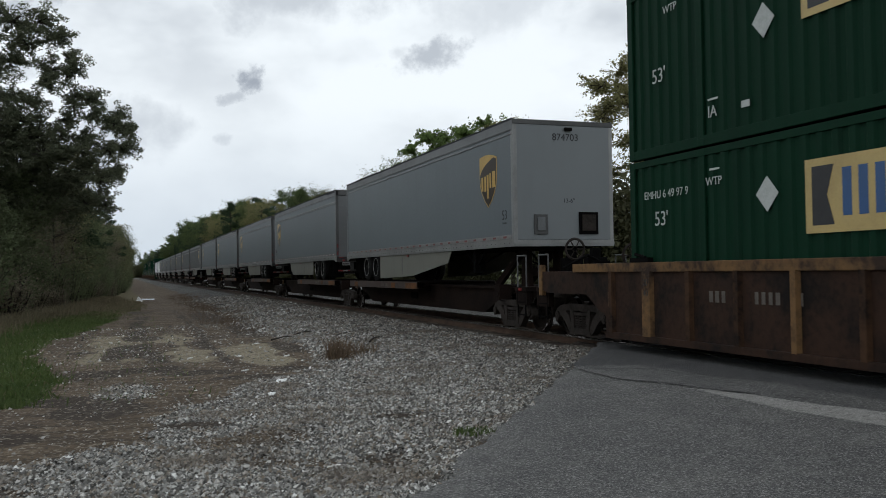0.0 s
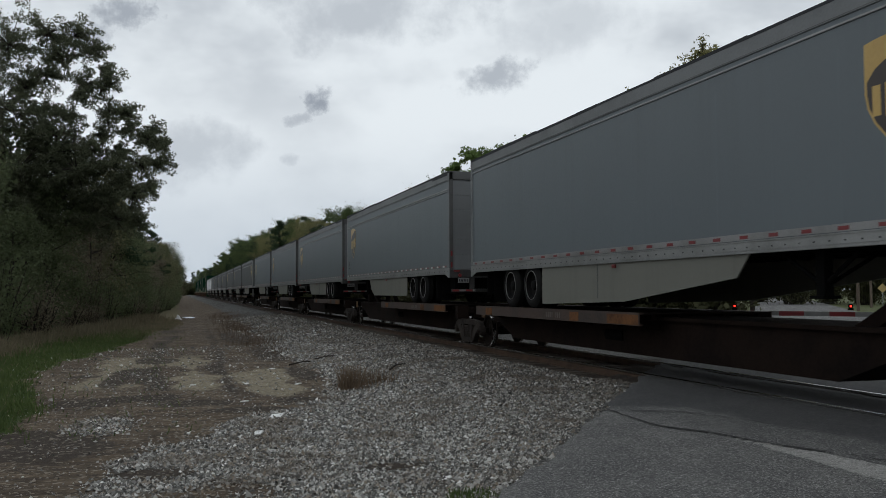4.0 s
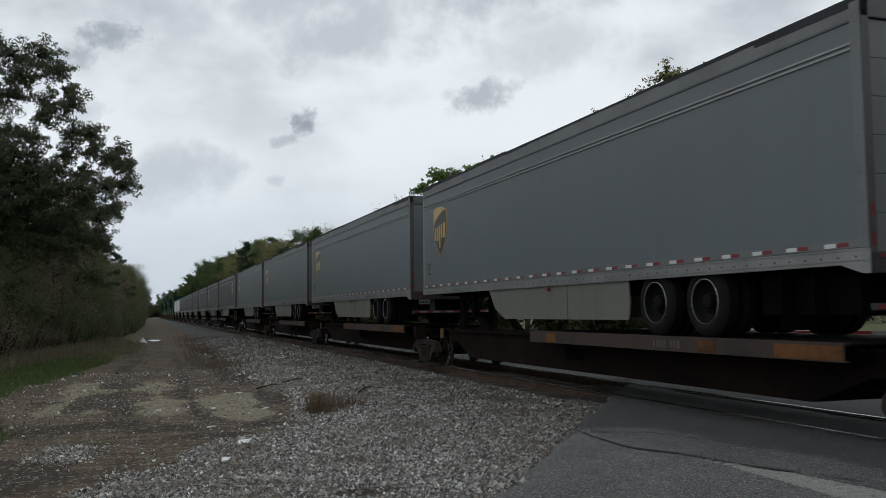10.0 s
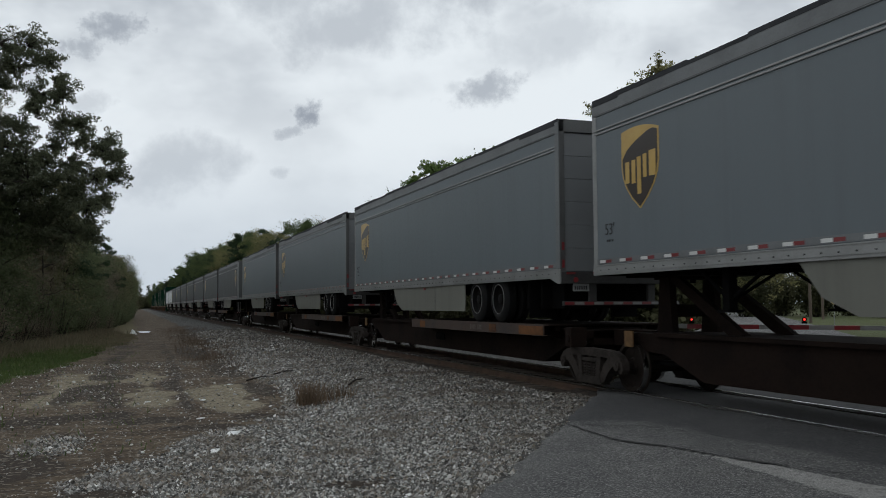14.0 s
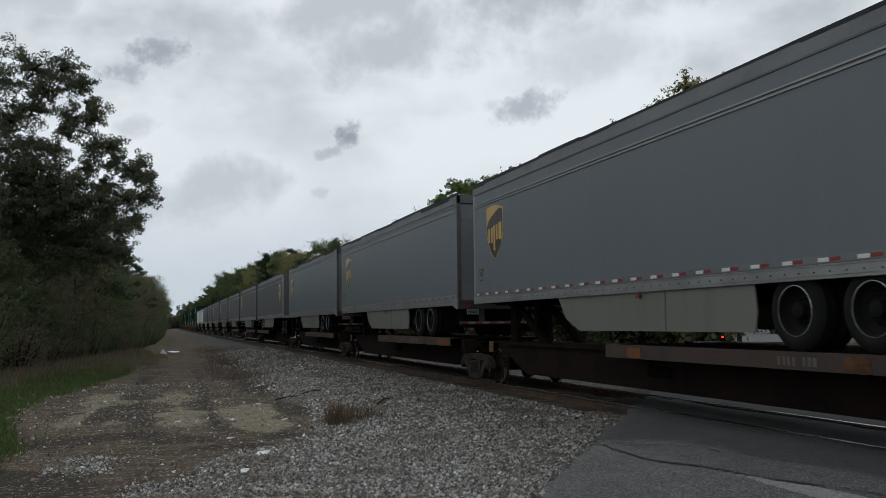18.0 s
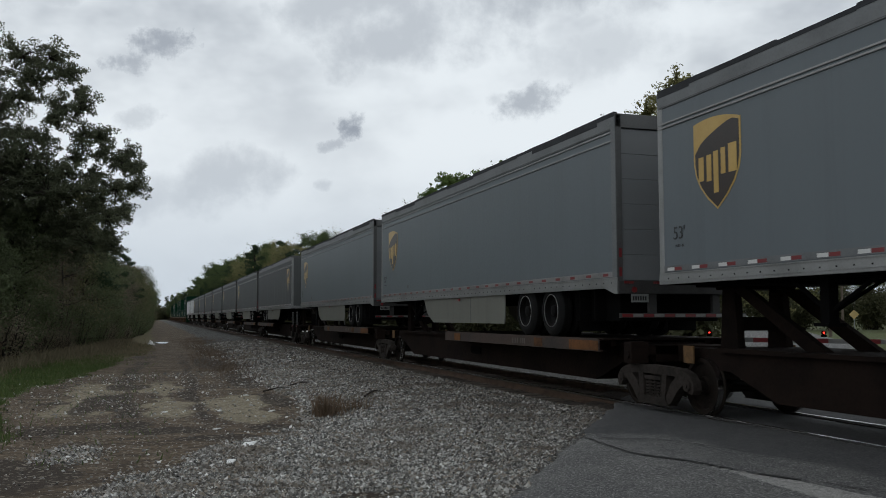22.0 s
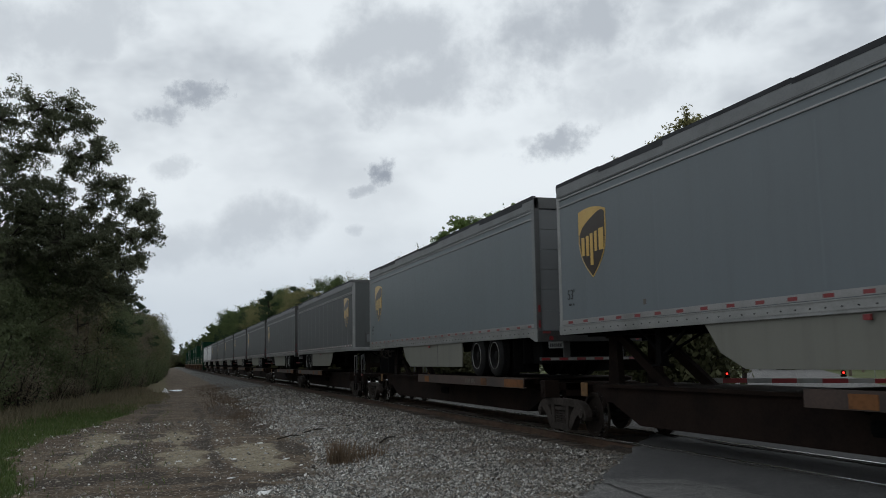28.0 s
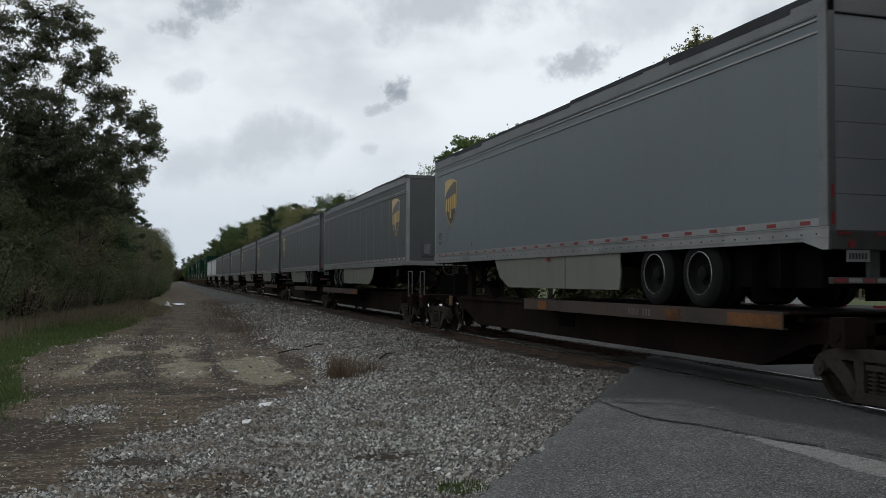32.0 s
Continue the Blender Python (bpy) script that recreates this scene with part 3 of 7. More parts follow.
def ground_height(x, y):
    low = -0.31 - 0.16 * smooth(35, 110, y)
    dip = low + 0.05 * lump(x, y, 0.35) + 0.02 * lump(x, y, 1.6)
    # ballast bank on both sides of the track
    near = smooth(2.6, 6.6, x + 0.35 * lump(1.0, y, 0.25))
    far = 1 - smooth(10.6, 13.5, x)
    bank = dip + (-0.075 - dip) * (near if x < TRACK_X else far)
    d = road_across(x, y)
    on = smooth(-1.6, 0.2, d) * (1 - smooth(ROAD_W - 0.2, ROAD_W + 2.0, d))
    z = bank + (road_height(x) - 0.035 - bank) * on
    if 7.0 < x < 10.4:
        z = min(z, -0.075 if on < 0.5 else RAIL_Z - 0.10)
    if x < -3.5:
        z += 0.10 * smooth(-3.5, -9.0, x) * (1 + 0.6 * lump(x, y, 0.2))
    return z


FOOT = ((8, 14, 18, 23, 30, 50, 120), (2.6, 2.9, 3.4, 3.4, 3.1, 3.8, 4.4))             # foot of the ballast, along y
FAN = ((-3, -0.9, -0.36, 0.5, 1.84, 2.53, 3.2), (8.0, 9.0, 11.0, 12.4, 14.2, 16.4, 18.4))   # far rim of the loose gravel, along x
TURF = ((12, 15, 18, 22.8, 26.6, 37, 52, 64, 120), (-2.2, -1.9, -2.6, -3.1, -2.6, -1.5, -0.1, 0.2, 0.0))
RUT_R, RUT_L, RUT_FAR = ((15, 17, 22, 29, 60), (0.9, 0.97, 1.05, 1.22, 1.6)), ((15, 16, 22.5, 60), (-0.2, -0.25, -0.6, -0.3)), ((15, 25, 60), (-1.5, -0.9, 0.9))
MUD = ((-1.4, 16.2, 0.75, 0.55), (-0.5, 16.5, 0.6, 0.45), (0.3, 15.6, 0.6, 0.5), (-1.4, 11.5, 0.65, 1.2), (-2.2, 12.6, 0.7, 0.7), (2.75, 20.5, 0.30, 2.6), (2.6, 27.0, 0.4, 4.0), (1.0, 14.4, 0.7, 0.35),
       (2.1, 15.8, 0.5, 0.4), (-0.2, 9.6, 0.5, 0.4), (-2.4, 9.4, 0.8, 0.5), (2.3, 38.0, 0.6, 6.0), (-2.0, 21.3, 0.5, 0.5), (-0.6, 25.5, 0.5, 0.9), (2.3, 9.3, 0.5, 0.3))


def line_at(t, line):
    """A bent line's other coordinate at t."""
    a, b = line
    if t <= a[0]:
        return b[0]
    for i in range(1, len(a)):
        if t < a[i]:
            return b[i - 1] + (b[i] - b[i - 1]) * (t - a[i - 1]) / (a[i] - a[i - 1])
    return b[-1]


def masks(x, y):
    """What covers the ground at a place: gravel, grass, wheel ruts, sand, mud and dry straw, each 0 to 1."""
    d = road_across(x, y)
    n1, n2, n3 = lump(x, y, 0.45), lump(x + 40, y, 1.3), lump(x + 9, y + 5, 3.4)
    rough = 0.5 * n1 + 0.35 * n2 + 0.15 * n3
    bank = smooth(-0.45, 0.35, x - line_at(y, FOOT) + 0.7 * rough)
    fan = smooth(0.9, -0.9, y - line_at(x, FAN) + 2.6 * rough) * (1 if x > -4 else 0)
    gravel = max(bank if x < 16 else 0.3, fan * (0.88 + 0.12 * smooth(-1.2, 2.0, x)))
    gravel = max(gravel, 0.60 * (1 - smooth(0.3, 1.2, math.hypot((x + 1.0) / 0.65, (y - 13.6) / 1.3) + 0.9 * rough)))
    bare = smooth(0.10, 0.42, lump(x + 11, y * 1.6, 0.55) + 0.25 * n2) * (1 - smooth(2.4, 3.6, x)) * (1 - smooth(11, 14, y))
    gravel *= 1 - 0.7 * bare
    grass = smooth(0.25, -0.35, x - line_at(y, TURF) + 0.9 * rough) * (1 if y > 12 else 0)
    straw = smooth(34, 52, y + 6 * n1)
    if x > 16:
        grass, gravel, straw = 1.0, 0.0, 0.3
    if -1.2 < d < 0.4 and y < 15:
        gravel = max(gravel, 0.55)
    rut = 0.0
    for line, w in ((RUT_R, 0.26), (RUT_L, 0.40), (RUT_FAR, 0.35)):
        rut = max(rut, (1 - smooth(0.3, 1.0, abs(x - line_at(y, line) + 0.16 * n2 + 0.22 * n1) / w)) * smooth(14.5, 16.5, y) * (1 - smooth(38, 60, y)) * (0.72 + 1.5 * rough))
    sand = 1 - smooth(0.55, 1.15, math.hypot((x - 1.85) / 0.85, (y - 20.2) / 4.2) + 1.1 * rough)
    sand = max(sand, 0.75 * smooth(0.9, 0.3, abs(x - 0.35) / 0.75 + 1.3 * rough) * smooth(16.5, 18.5, y) * (1 - smooth(24, 31, y)))
    sand = max(sand, 0.60 * smooth(1.1, 0.4, abs(x + 1.5) / 0.9 + 1.4 * rough) * smooth(17.0, 19.0, y) * (1 - smooth(25, 30, y)))
    mud = 0.0
    for mx, my, a, b in MUD:
        mud = max(mud, 1 - smooth(0.5, 1.25, math.hypot((x - mx) / a, (y - my) / b) + 0.8 * rough))
    gravel *= 1 - 0.85 * mud
    if d > -1.1 and x < 8:                 # dirt trodden along the road's edge
        trod = smooth(-1.7, -0.9, d + 1.2 * rough) * (1 - 0.6 * smooth(-0.45, -0.1, d)) * smooth(0.0, 0.3, 0.12 + lump(x * 1.4, y, 0.9))
        mud = max(mud, 0.55 * trod)
        gravel *= 1 - 0.5 * trod
    return gravel, grass, max(0.0, min(1.0, rut)), max(0.0, sand), mud, straw


def axis_steps(pieces):
    out = []
    for a, b, n in pieces:
        out += list(np.linspace(a, b, n, endpoint=False))
    return out + [pieces[-1][1]]


def build_ground():
    xs = axis_steps(((-2400, -200, 5), (-200, -40, 6), (-40, -8, 14), (-8, 16, 112), (16, 60, 24), (60, 400, 10), (400, 2400, 5)))
    ys = axis_steps(((-2400, -100, 5), (-100, -6, 10), (-6, 2, 12), (2, 30, 130), (30, 70, 70), (70, 160, 50), (160, 600, 24), (600, 2400, 6)))
    verts, mk = [], []
    for y in ys:
        for x in xs:
            verts.append((x, y, ground_height(x, y)))
            mk.append(masks(x, y))
    w = len(xs)
    faces = [(j * w + i, j * w + i + 1, (j + 1) * w + i + 1, (j + 1) * w + i) for j in range(len(ys) - 1) for i in range(w - 1)]
    me = bpy.data.meshes.new("ground")
    me.from_pydata(verts, [], faces)
    for k, name in enumerate(("gravel", "grass", "rut", "sand", "mud", "straw")):
        a = me.attributes.new(name, "FLOAT", "POINT")
        a.data.foreach_set("value", [float(q[k]) for q in mk])
    me.polygons.foreach_set("use_smooth", [True] * len(me.polygons))
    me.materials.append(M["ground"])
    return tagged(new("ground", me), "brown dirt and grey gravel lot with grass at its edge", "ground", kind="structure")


build_ground()


def build_road():
    """The asphalt over the crossing, with a ragged left edge, in three lengths: near, between the rails and far."""
    me = bpy.data.meshes.new("road")
    verts, faces, fresh, worn = [], [], [], []
    ss = axis_steps(((-40, -9, 24), (-9, 9, 150), (9, 60, 60), (60, 420, 40)))
    ds = axis_steps(((0, 1.2, 8), (1.2, 5.4, 46), (5.4, ROAD_W, 8)))
    for s in ss:
        rag = 0.16 * lump(s, 9.0, 0.9) + 0.09 * lump(s, 2.0, 3.1)
        for d in ds:
            e = rag * (1 - smooth(0, 1.2, d))
            p = EDGE + ALONG * s + ACROSS * (d + e)
            z = road_height(p.x) + 0.012 * lump(p.x, p.y, 0.8) - 0.02 * (1 - smooth(0, 0.15, d))
            if TRACK_X - 0.79 < p.x < TRACK_X - 0.60 or TRACK_X + 0.60 < p.x < TRACK_X + 0.79:
                z -= 0.03
            verts.append((p.x, p.y, z))
            # the crumbled joint: centre line and half width along y
            cx = float(np.interp(p.y, (2.0, 4.4, 5.2, 6.2, 7.2, 8.1, 8.6), (6.1, 6.0, 5.95, 5.75, 5.72, 5.66, 5.6)))
            hw = float(np.interp(p.y, (2.0, 5.2, 6.2, 7.2, 7.8, 8.3, 8.6), (0.36, 0.30, 0.22, 0.14, 0.06, 0.03, 0.001)))
            worn.append(max(0.0, 1 - 0.5 * abs(p.x - cx) / hw) if 1.0 < p.y < 8.6 else 0.0)
            line = float(np.interp(p.y, (4.0, 7.3, 8.6, 9.4, 10.2, 10.7, 11.3), (6.7, 6.6, 6.42, 6.45, 6.3, 6.0, 5.2))) + 0.10 * lump(p.x, p.y, 1.7)
            fresh.append((0.28 * smooth(cx - 0.08, cx + 0.05, p.x) + 0.72 * smooth(line - 0.08, line + 0.08, p.x)) * (1 if p.x < 13 else 0))
    w = len(ds)
    faces = [(j * w + i, j * w + i + 1, (j + 1) * w + i + 1, (j + 1) * w + i) for j in range(len(ss) - 1) for i in range(w - 1)]
    n = len(verts)
    # a skirt that gives the slab its thickness
    rim = [j * w for j in range(len(ss))]
    verts += [(verts[i][0] - 0.03, verts[i][1] + 0.02, verts[i][2] - 0.09) for i in rim]
    faces += [(rim[j], rim[j + 1], n + j + 1, n + j) for j in range(len(rim) - 1)]
    fresh += [0.0] * len(rim)
    worn += [0.0] * len(rim)
    me.from_pydata(verts, [], faces)
    a = me.attributes.new("fresh", "FLOAT", "POINT")
    a.data.foreach_set("value", [float(q) for q in fresh])
    a = me.attributes.new("worn", "FLOAT", "POINT")
    a.data.foreach_set("value", [float(q) for q in worn])
    me.polygons.foreach_set("use_smooth", [True] * len(me.polygons))
    me.materials.append(M["asphalt"])
    return tagged(new("road", me), "worn grey asphalt road over the rail crossing", "road", kind="structure")


road = build_road()


def road_strip(name, pts, widths, material, label, lift):
    """A ragged strip that lies on the asphalt along a line of points."""
    verts, faces = [], []
    dense = []
    for (a, wa), (b, wb) in zip(zip(pts, widths), zip(pts[1:], widths[1:])):
        n = max(3, int(math.dist(a, b) / 0.08))
        dense += [(a[0] + (b[0] - a[0]) * i / n, a[1] + (b[1] - a[1]) * i / n, wa + (wb - wa) * i / n) for i in range(n)]
    for i, (x, y, w) in enumerate(dense):
        x += 0.05 * lump(x, y, 2.6) + 0.02 * lump(x, y, 9)
        y += 0.05 * lump(x + 9, y, 2.6) + 0.02 * lump(x + 9, y, 9)
        k = w * (1 + 0.6 * lump(x, y, 3.3) + 0.5 * lump(x, y, 11))
        for s, jit in ((-1, lump(x, y, 7.0)), (1, lump(x + 5, y, 7.0))):
            px, py = x - 0.75 * s * k + 0.02 * jit, y - 0.66 * s * k + 0.03 * jit
            verts.append((px, py, road_height(px) + 0.012 * lump(px, py, 0.8) + lift))
    faces = [(2 * i, 2 * i + 1, 2 * i + 3, 2 * i + 2) for i in range(len(dense) - 1)]
    me = bpy.data.meshes.new(name)
    me.from_pydata(verts, [], faces)
    me.materials.append(material)
    ob = new(name, me)
    ob.parent = road
    ob["label"] = label
    return ob


road_strip("crack", [(5.5, 11.2), (5.42, 10.5), (5.33, 9.2), (5.5, 8.7), (5.62, 8.3), (5.68, 7.8), (5.95, 7.0), (6.1, 6.3)], [0.012, 0.018, 0.020, 0.018, 0.016, 0.014, 0.012, 0.010], M["crack"], "dark crack in the asphalt", 0.012)
road_strip("crack", [(5.1, 10.7), (5.6, 10.5), (6.1, 9.9), (6.35, 9.0), (6.6, 7.6)], [0.006, 0.012, 0.012, 0.01, 0.01], M["crack"], "fine crack in the asphalt", 0.012)

# ------------------------------------------------------------------ track
track = thing("railway_track", "rusty steel rails on dark wooden ties in grey ballast", "railway track", kind="structure")
RAIL_OUT = [(-0.07, 0.0), (0.07, 0.0), (0.07, 0.012), (0.015, 0.03), (0.012, 0.12), (0.034, 0.135), (-0.034, 0.135), (-0.012, 0.12), (-0.015, 0.03), (-0.07, 0.012)]
for sx in (-0.7525, 0.7525):
    part("rail", Shape().prism([(TRACK_X + sx + a, RAIL_Z - 0.17 + b) for a, b in RAIL_OUT], "y", -60, 700), M["rail"], track)
    part("rail_head", Shape().prism([(TRACK_X + sx - 0.034, RAIL_Z - 0.035), (TRACK_X + sx + 0.034, RAIL_Z - 0.035), (TRACK_X + sx + 0.036, RAIL_Z - 0.008),
                                     (TRACK_X + sx + 0.026, RAIL_Z), (TRACK_X + sx - 0.026, RAIL_Z), (TRACK_X + sx - 0.036, RAIL_Z - 0.008)], "y", -60, 700), M["bright_steel"], track, "polished rail head")
tie_me = Shape().box(-1.3, 1.3, -0.11, 0.11, -0.17, 0.0, 0.012).mesh("tie")
rng = random.Random(5)
for i in range(150):
    y = 15.0 + i * 0.52
    part("tie", tie_me, M["tie"], track, at=pose(TRACK_X + rng.uniform(-0.05, 0.05), y + rng.uniform(-0.04, 0.04), RAIL_Z - 0.165 + rng.uniform(-0.012, 0.008), 0, 0, rng.uniform(-1.5, 1.5)))

# ------------------------------------------------------------------ train: trucks and cars
DECK = 1.08      # deck of the wheel platforms above the rail


def side_frame_shape(sx):
    """A cast side frame: top chord, sloping tension members, two columns and journal ends."""
    s = Shape()
    x0, x1 = (sx - 0.07, sx + 0.07)
    # arched top chord whose ends droop over the journals
    half = [(0.0, 0.70), (0.55, 0.69), (0.84, 0.66), (1.00, 0.60), (1.10, 0.50), (1.12, 0.38), (1.07, 0.31), (0.99, 0.33), (0.93, 0.40), (0.84, 0.45), (0.74, 0.50), (0.62, 0.555), (0.0, 0.565)]
    s.prism(half + [(-a, b) for a, b in reversed(half[1:-1])], "x", x0, x1)
    for k in (-1, 1):
        s.prism([(k * 0.86, 0.46), (k * 0.66, 0.56), (k * 0.50, 0.44), (k * 0.38, 0.25), (k * 0.30, 0.17), (k * 0.40, 0.09), (k * 0.52, 0.16), (k * 0.66, 0.32)], "x", x0, x1)
        s.prism([(k * 0.42, 0.57), (k * 0.27, 0.57), (k * 0.26, 0.18), (k * 0.36, 0.18)], "x", x0 - 0.015, x1 + 0.015)
        s.rod((x0 - 0.035, k * 0.97, 0.44), (x1 + 0.035, k * 0.97, 0.44), 0.085, n=14)
        s.rod((x0 - 0.05, k * 0.97, 0.44), (x1 + 0.05, k * 0.97, 0.44), 0.04, n=8)
    s.prism([(-0.44, 0.09), (0.44, 0.09), (0.36, 0.215), (-0.36, 0.215)], "x", x0 - 0.02, x1 + 0.02)
    s.box(x0 - 0.01, x1 + 0.01, -0.24, 0.24, 0.47, 0.53)
    return s


def spring_shape(sx):
    s = Shape()
    for y in (-0.17, 0.0, 0.17):
        for i in range(5):
            z = 0.22 + 0.048 * i
            s.rod((sx, y, z), (sx, y, z + 0.026), 0.082, n=10)
        s.rod((sx, y, 0.21), (sx, y, 0.47), 0.045, n=8)
    return s


def wheelset_shape(r=0.42):
    s = Shape()
    s.rod((-1.02, 0, 0), (1.02, 0, 0), 0.08, n=10)
    for k in (-1, 1):
        p = [(k * 0.66, 0.0), (k * 0.66, 0.12), (k * 0.705, 0.14), (k * 0.72, 0.33), (k * 0.69, 0.36), (k * 0.685, r + 0.027), (k * 0.712, r + 0.027), (k * 0.722, r),
             (k * 0.82, r - 0.006), (k * 0.82, 0.355), (k * 0.765, 0.33), (k * 0.755, 0.15), (k * 0.80, 0.13), (k * 0.80, 0.0)]
        s.lathe(p, 32)
        # lightening marks so that the turning shows
        for a in (0.3, 2.4, 4.5):
            s.rod((k * 0.752, 0.24 * math.cos(a), 0.24 * math.sin(a)), (k * 0.770, 0.24 * math.cos(a), 0.24 * math.sin(a)), 0.03, n=6)
    return s


def tread_shape(r=0.42):
    s = Shape()
    for k in (-1, 1):
        s.lathe([(k * 0.728, r + 0.0022), (k * 0.815, r - 0.0035)], 32)
    return s


SHARED = {}


def shared(key, make, smooth=False):
    if key not in SHARED:
        SHARED[key] = make().mesh(key, smooth)
    return SHARED[key]


def truck(parent, y):
    """A two-axle freight truck as one part with its pieces."""
    t = part("truck", shared("bolster", lambda: Shape().box(-1.0, 1.0, -0.2, 0.2, 0.46, 0.62, 0.02).box(-0.22, 0.22, -0.24, 0.24, 0.60, 0.74).rod((-0.8, -0.55, 0.34), (0.8, -0.55, 0.34), 0.05)
                                .rod((-0.8, 0.55, 0.34), (0.8, 0.55, 0.34), 0.05).box(-0.86, -0.62, -0.52, -0.45, 0.25, 0.5).box(0.62, 0.86, 0.45, 0.52, 0.25, 0.5)), M["truck"], parent, "dusty cast-steel freight truck", pose(0, y, 0))
    for sx in (-1.02, 1.02):
        part("side_frame", shared("side_frame%d" % (sx > 0), lambda: side_frame_shape(sx), True), M["truck"], t)
        part("spring_pack", shared("springs%d" % (sx > 0), lambda: spring_shape(sx), True), M["truck"], t)
    for k in (-0.91, 0.91):
        part("wheelset", shared("wheelset", wheelset_shape, True), M["wheel_steel"], t, "steel wheels on an axle", pose(0, k, 0.425))
    return t


def ws_with_tread():
    """One wheelset mesh with shiny treads as its second material."""
    a, b = wheelset_shape(), tread_shape()
    n = len(a.f)
    a.add(b.v, b.f)
    me = a.mesh("wheelset", True)
    me.materials.append(M["wheel_steel"])
    me.materials.append(M["bright_steel"])
    me.polygons.foreach_set("material_index", [0 if i < n else 1 for i in range(len(me.polygons))])
    return me


SHARED["wheelset"] = ws_with_tread()


def hitch(parent, y, back):
    """The folding stand under a trailer's kingpin; its struts lean towards back (+1 or -1)."""
    s = Shape()
    s.box(-0.45, 0.45, y - 0.35, y + 0.35, 1.86, 1.94, 0.01)
    for x in (-0.42, 0.42):
        s.prism([(y - 0.22, 0.95), (y + 0.22, 0.95), (y + 0.14, 1.88), (y - 0.14, 1.88)], "x", x - 0.06, x + 0.06)
        s.prism([(y + back * 0.1, 1.86), (y + back * 0.42, 1.86), (y + back * 2.02, 1.0), (y + back * 1.62, 1.0)], "x", x - 0.05, x + 0.05)
    s.box(-0.42, 0.42, y - 0.05, y + 0.05, 1.25, 1.45)
    return part("hitch", s, M["sill"], parent, "dark steel trailer hitch stand")


def spine_car(nose_left, end_truck=False, length=17.5):
    """One unit of an articulated spine car. Its first truck stands at y = 0, the next unit's at y = length."""
    c = thing("spine_car", "dark brown spine flatcar unit carrying a grey trailer", "freight car", "train")
    L = length
    sill = Shape().prism([(0.5, 0.98), (0.5, 0.72), (1.6, 0.66), (2.6, 0.30), (L - 2.6, 0.30), (L - 1.6, 0.66), (L - 0.5, 0.72), (L - 0.5, 0.98)], "x", -0.72, 0.72).box(-0.80, 0.80, 1.4, L - 1.4, 0.94, 1.0)
    for y in (0.0, L):
        sill.box(-0.3, 0.3, y - 0.6 if y else 0.05, y - 0.05 if y else 0.6, 0.72, 1.0)
    part("center_sill", sill, M["sill"], c)
    p0, p1 = (1.4, 9.9) if nose_left else (L - 9.9, L - 1.4)
    deck = Shape().box(-1.29, 1.29, p0, p1, DECK - 0.03, DECK - 0.002, 0.006)
    for x in (-0.95, -0.45, 0.45, 0.95):
        deck.box(x - 0.05, x + 0.05, p0 + 0.1, p1 - 0.1, DECK - 0.13, DECK - 0.02)
    n = 7
    for i in range(n):
        y = p0 + 0.4 + (p1 - p0 - 0.8) * i / (n - 1)
        deck.prism([(-1.27, DECK - 0.03), (1.27, DECK - 0.03), (1.27, DECK - 0.12), (0.3, 0.62), (-0.3, 0.62), (-1.27, DECK - 0.12)], "y", y - 0.03, y + 0.03)
    part("wheel_platform", deck, M["sill"], c)
    for x in (-1.3, 1.3):
        s = 1 if x > 0 else -1
        part("side_sill", Shape().prism([(x, DECK), (x - s * 0.10, DECK), (x - s * 0.10, DECK - 0.025), (x - s * 0.02, DECK - 0.03), (x - s * 0.02, DECK - 0.19), (x - s * 0.08, DECK - 0.20),
                                         (x - s * 0.08, DECK - 0.22), (x, DECK - 0.22)], "y", p0, p1), M["sill_side"], c)
        for a, b in ((p0 + 0.02, p0 + 1.15), (p0 + 2.35, p0 + 2.75), (p1 - 1.2, p1 - 0.75)):
            part("sill_plate", Shape().box(min(x, x + s * 0.006), max(x, x + s * 0.006), a, b, DECK - 0.205, DECK - 0.035), M["sill_orange"], c, "rust-orange painted patch")
        part("marking", marks_row(x + s * 0.004, p0 + 3.2, DECK - 0.17, 0.11, 8, s), M["white_dim"], c, "faded white marking bars")
    for y in (0.75, L - 0.75):
        part("end_bracket", Shape().prism([(-0.9, 0.98), (0.9, 0.98), (0.9, 0.86), (0.35, 0.6), (-0.35, 0.6), (-0.9, 0.86)], "y", y - 0.06, y + 0.06), M["sill"], c)
    y = 0.55
    part("end_sill", Shape().box(-1.22, -0.9, y - 0.12, y + 0.12, 0.70, 1.05, 0.01).box(-1.0, 1.0, y - 0.05, y + 0.05, 0.84, 0.98).rod((-1.24, y, 0.84), (-1.2, y, 0.84), 0.07, n=12), M["sill"], c)
    part("brake_pipe", Shape().rod((-0.5, 1.0, 0.5), (-0.5, L - 1.0, 0.5), 0.03).rod((0.42, 1.0, 0.55), (0.42, L - 1.0, 0.55), 0.025).rod((-0.6, L * 0.5, 0.62), (-0.6, L * 0.5 + 0.7, 0.62), 0.16, n=12), M["black"], c)
    for x in (-0.915, 0.915):
        part("card_plate", Shape().box(x - 0.012, x + 0.012, L - 0.98, L - 0.72, 0.76, 1.02, 0.004), M["well_rail"], c, "tan card plate on the sill end")
        part("jacking_pad", Shape().box(x - 0.06, x + 0.06, 0.62, 0.90, 0.62, 1.0, 0.015), M["truck"], c)
    hitch(c, L - 1.25 if nose_left else 0.55, -1 if nose_left else 1)
    truck(c, 0.0)
    if end_truck:
        truck(c, L)
        coupler(c, L, 1)
    return c


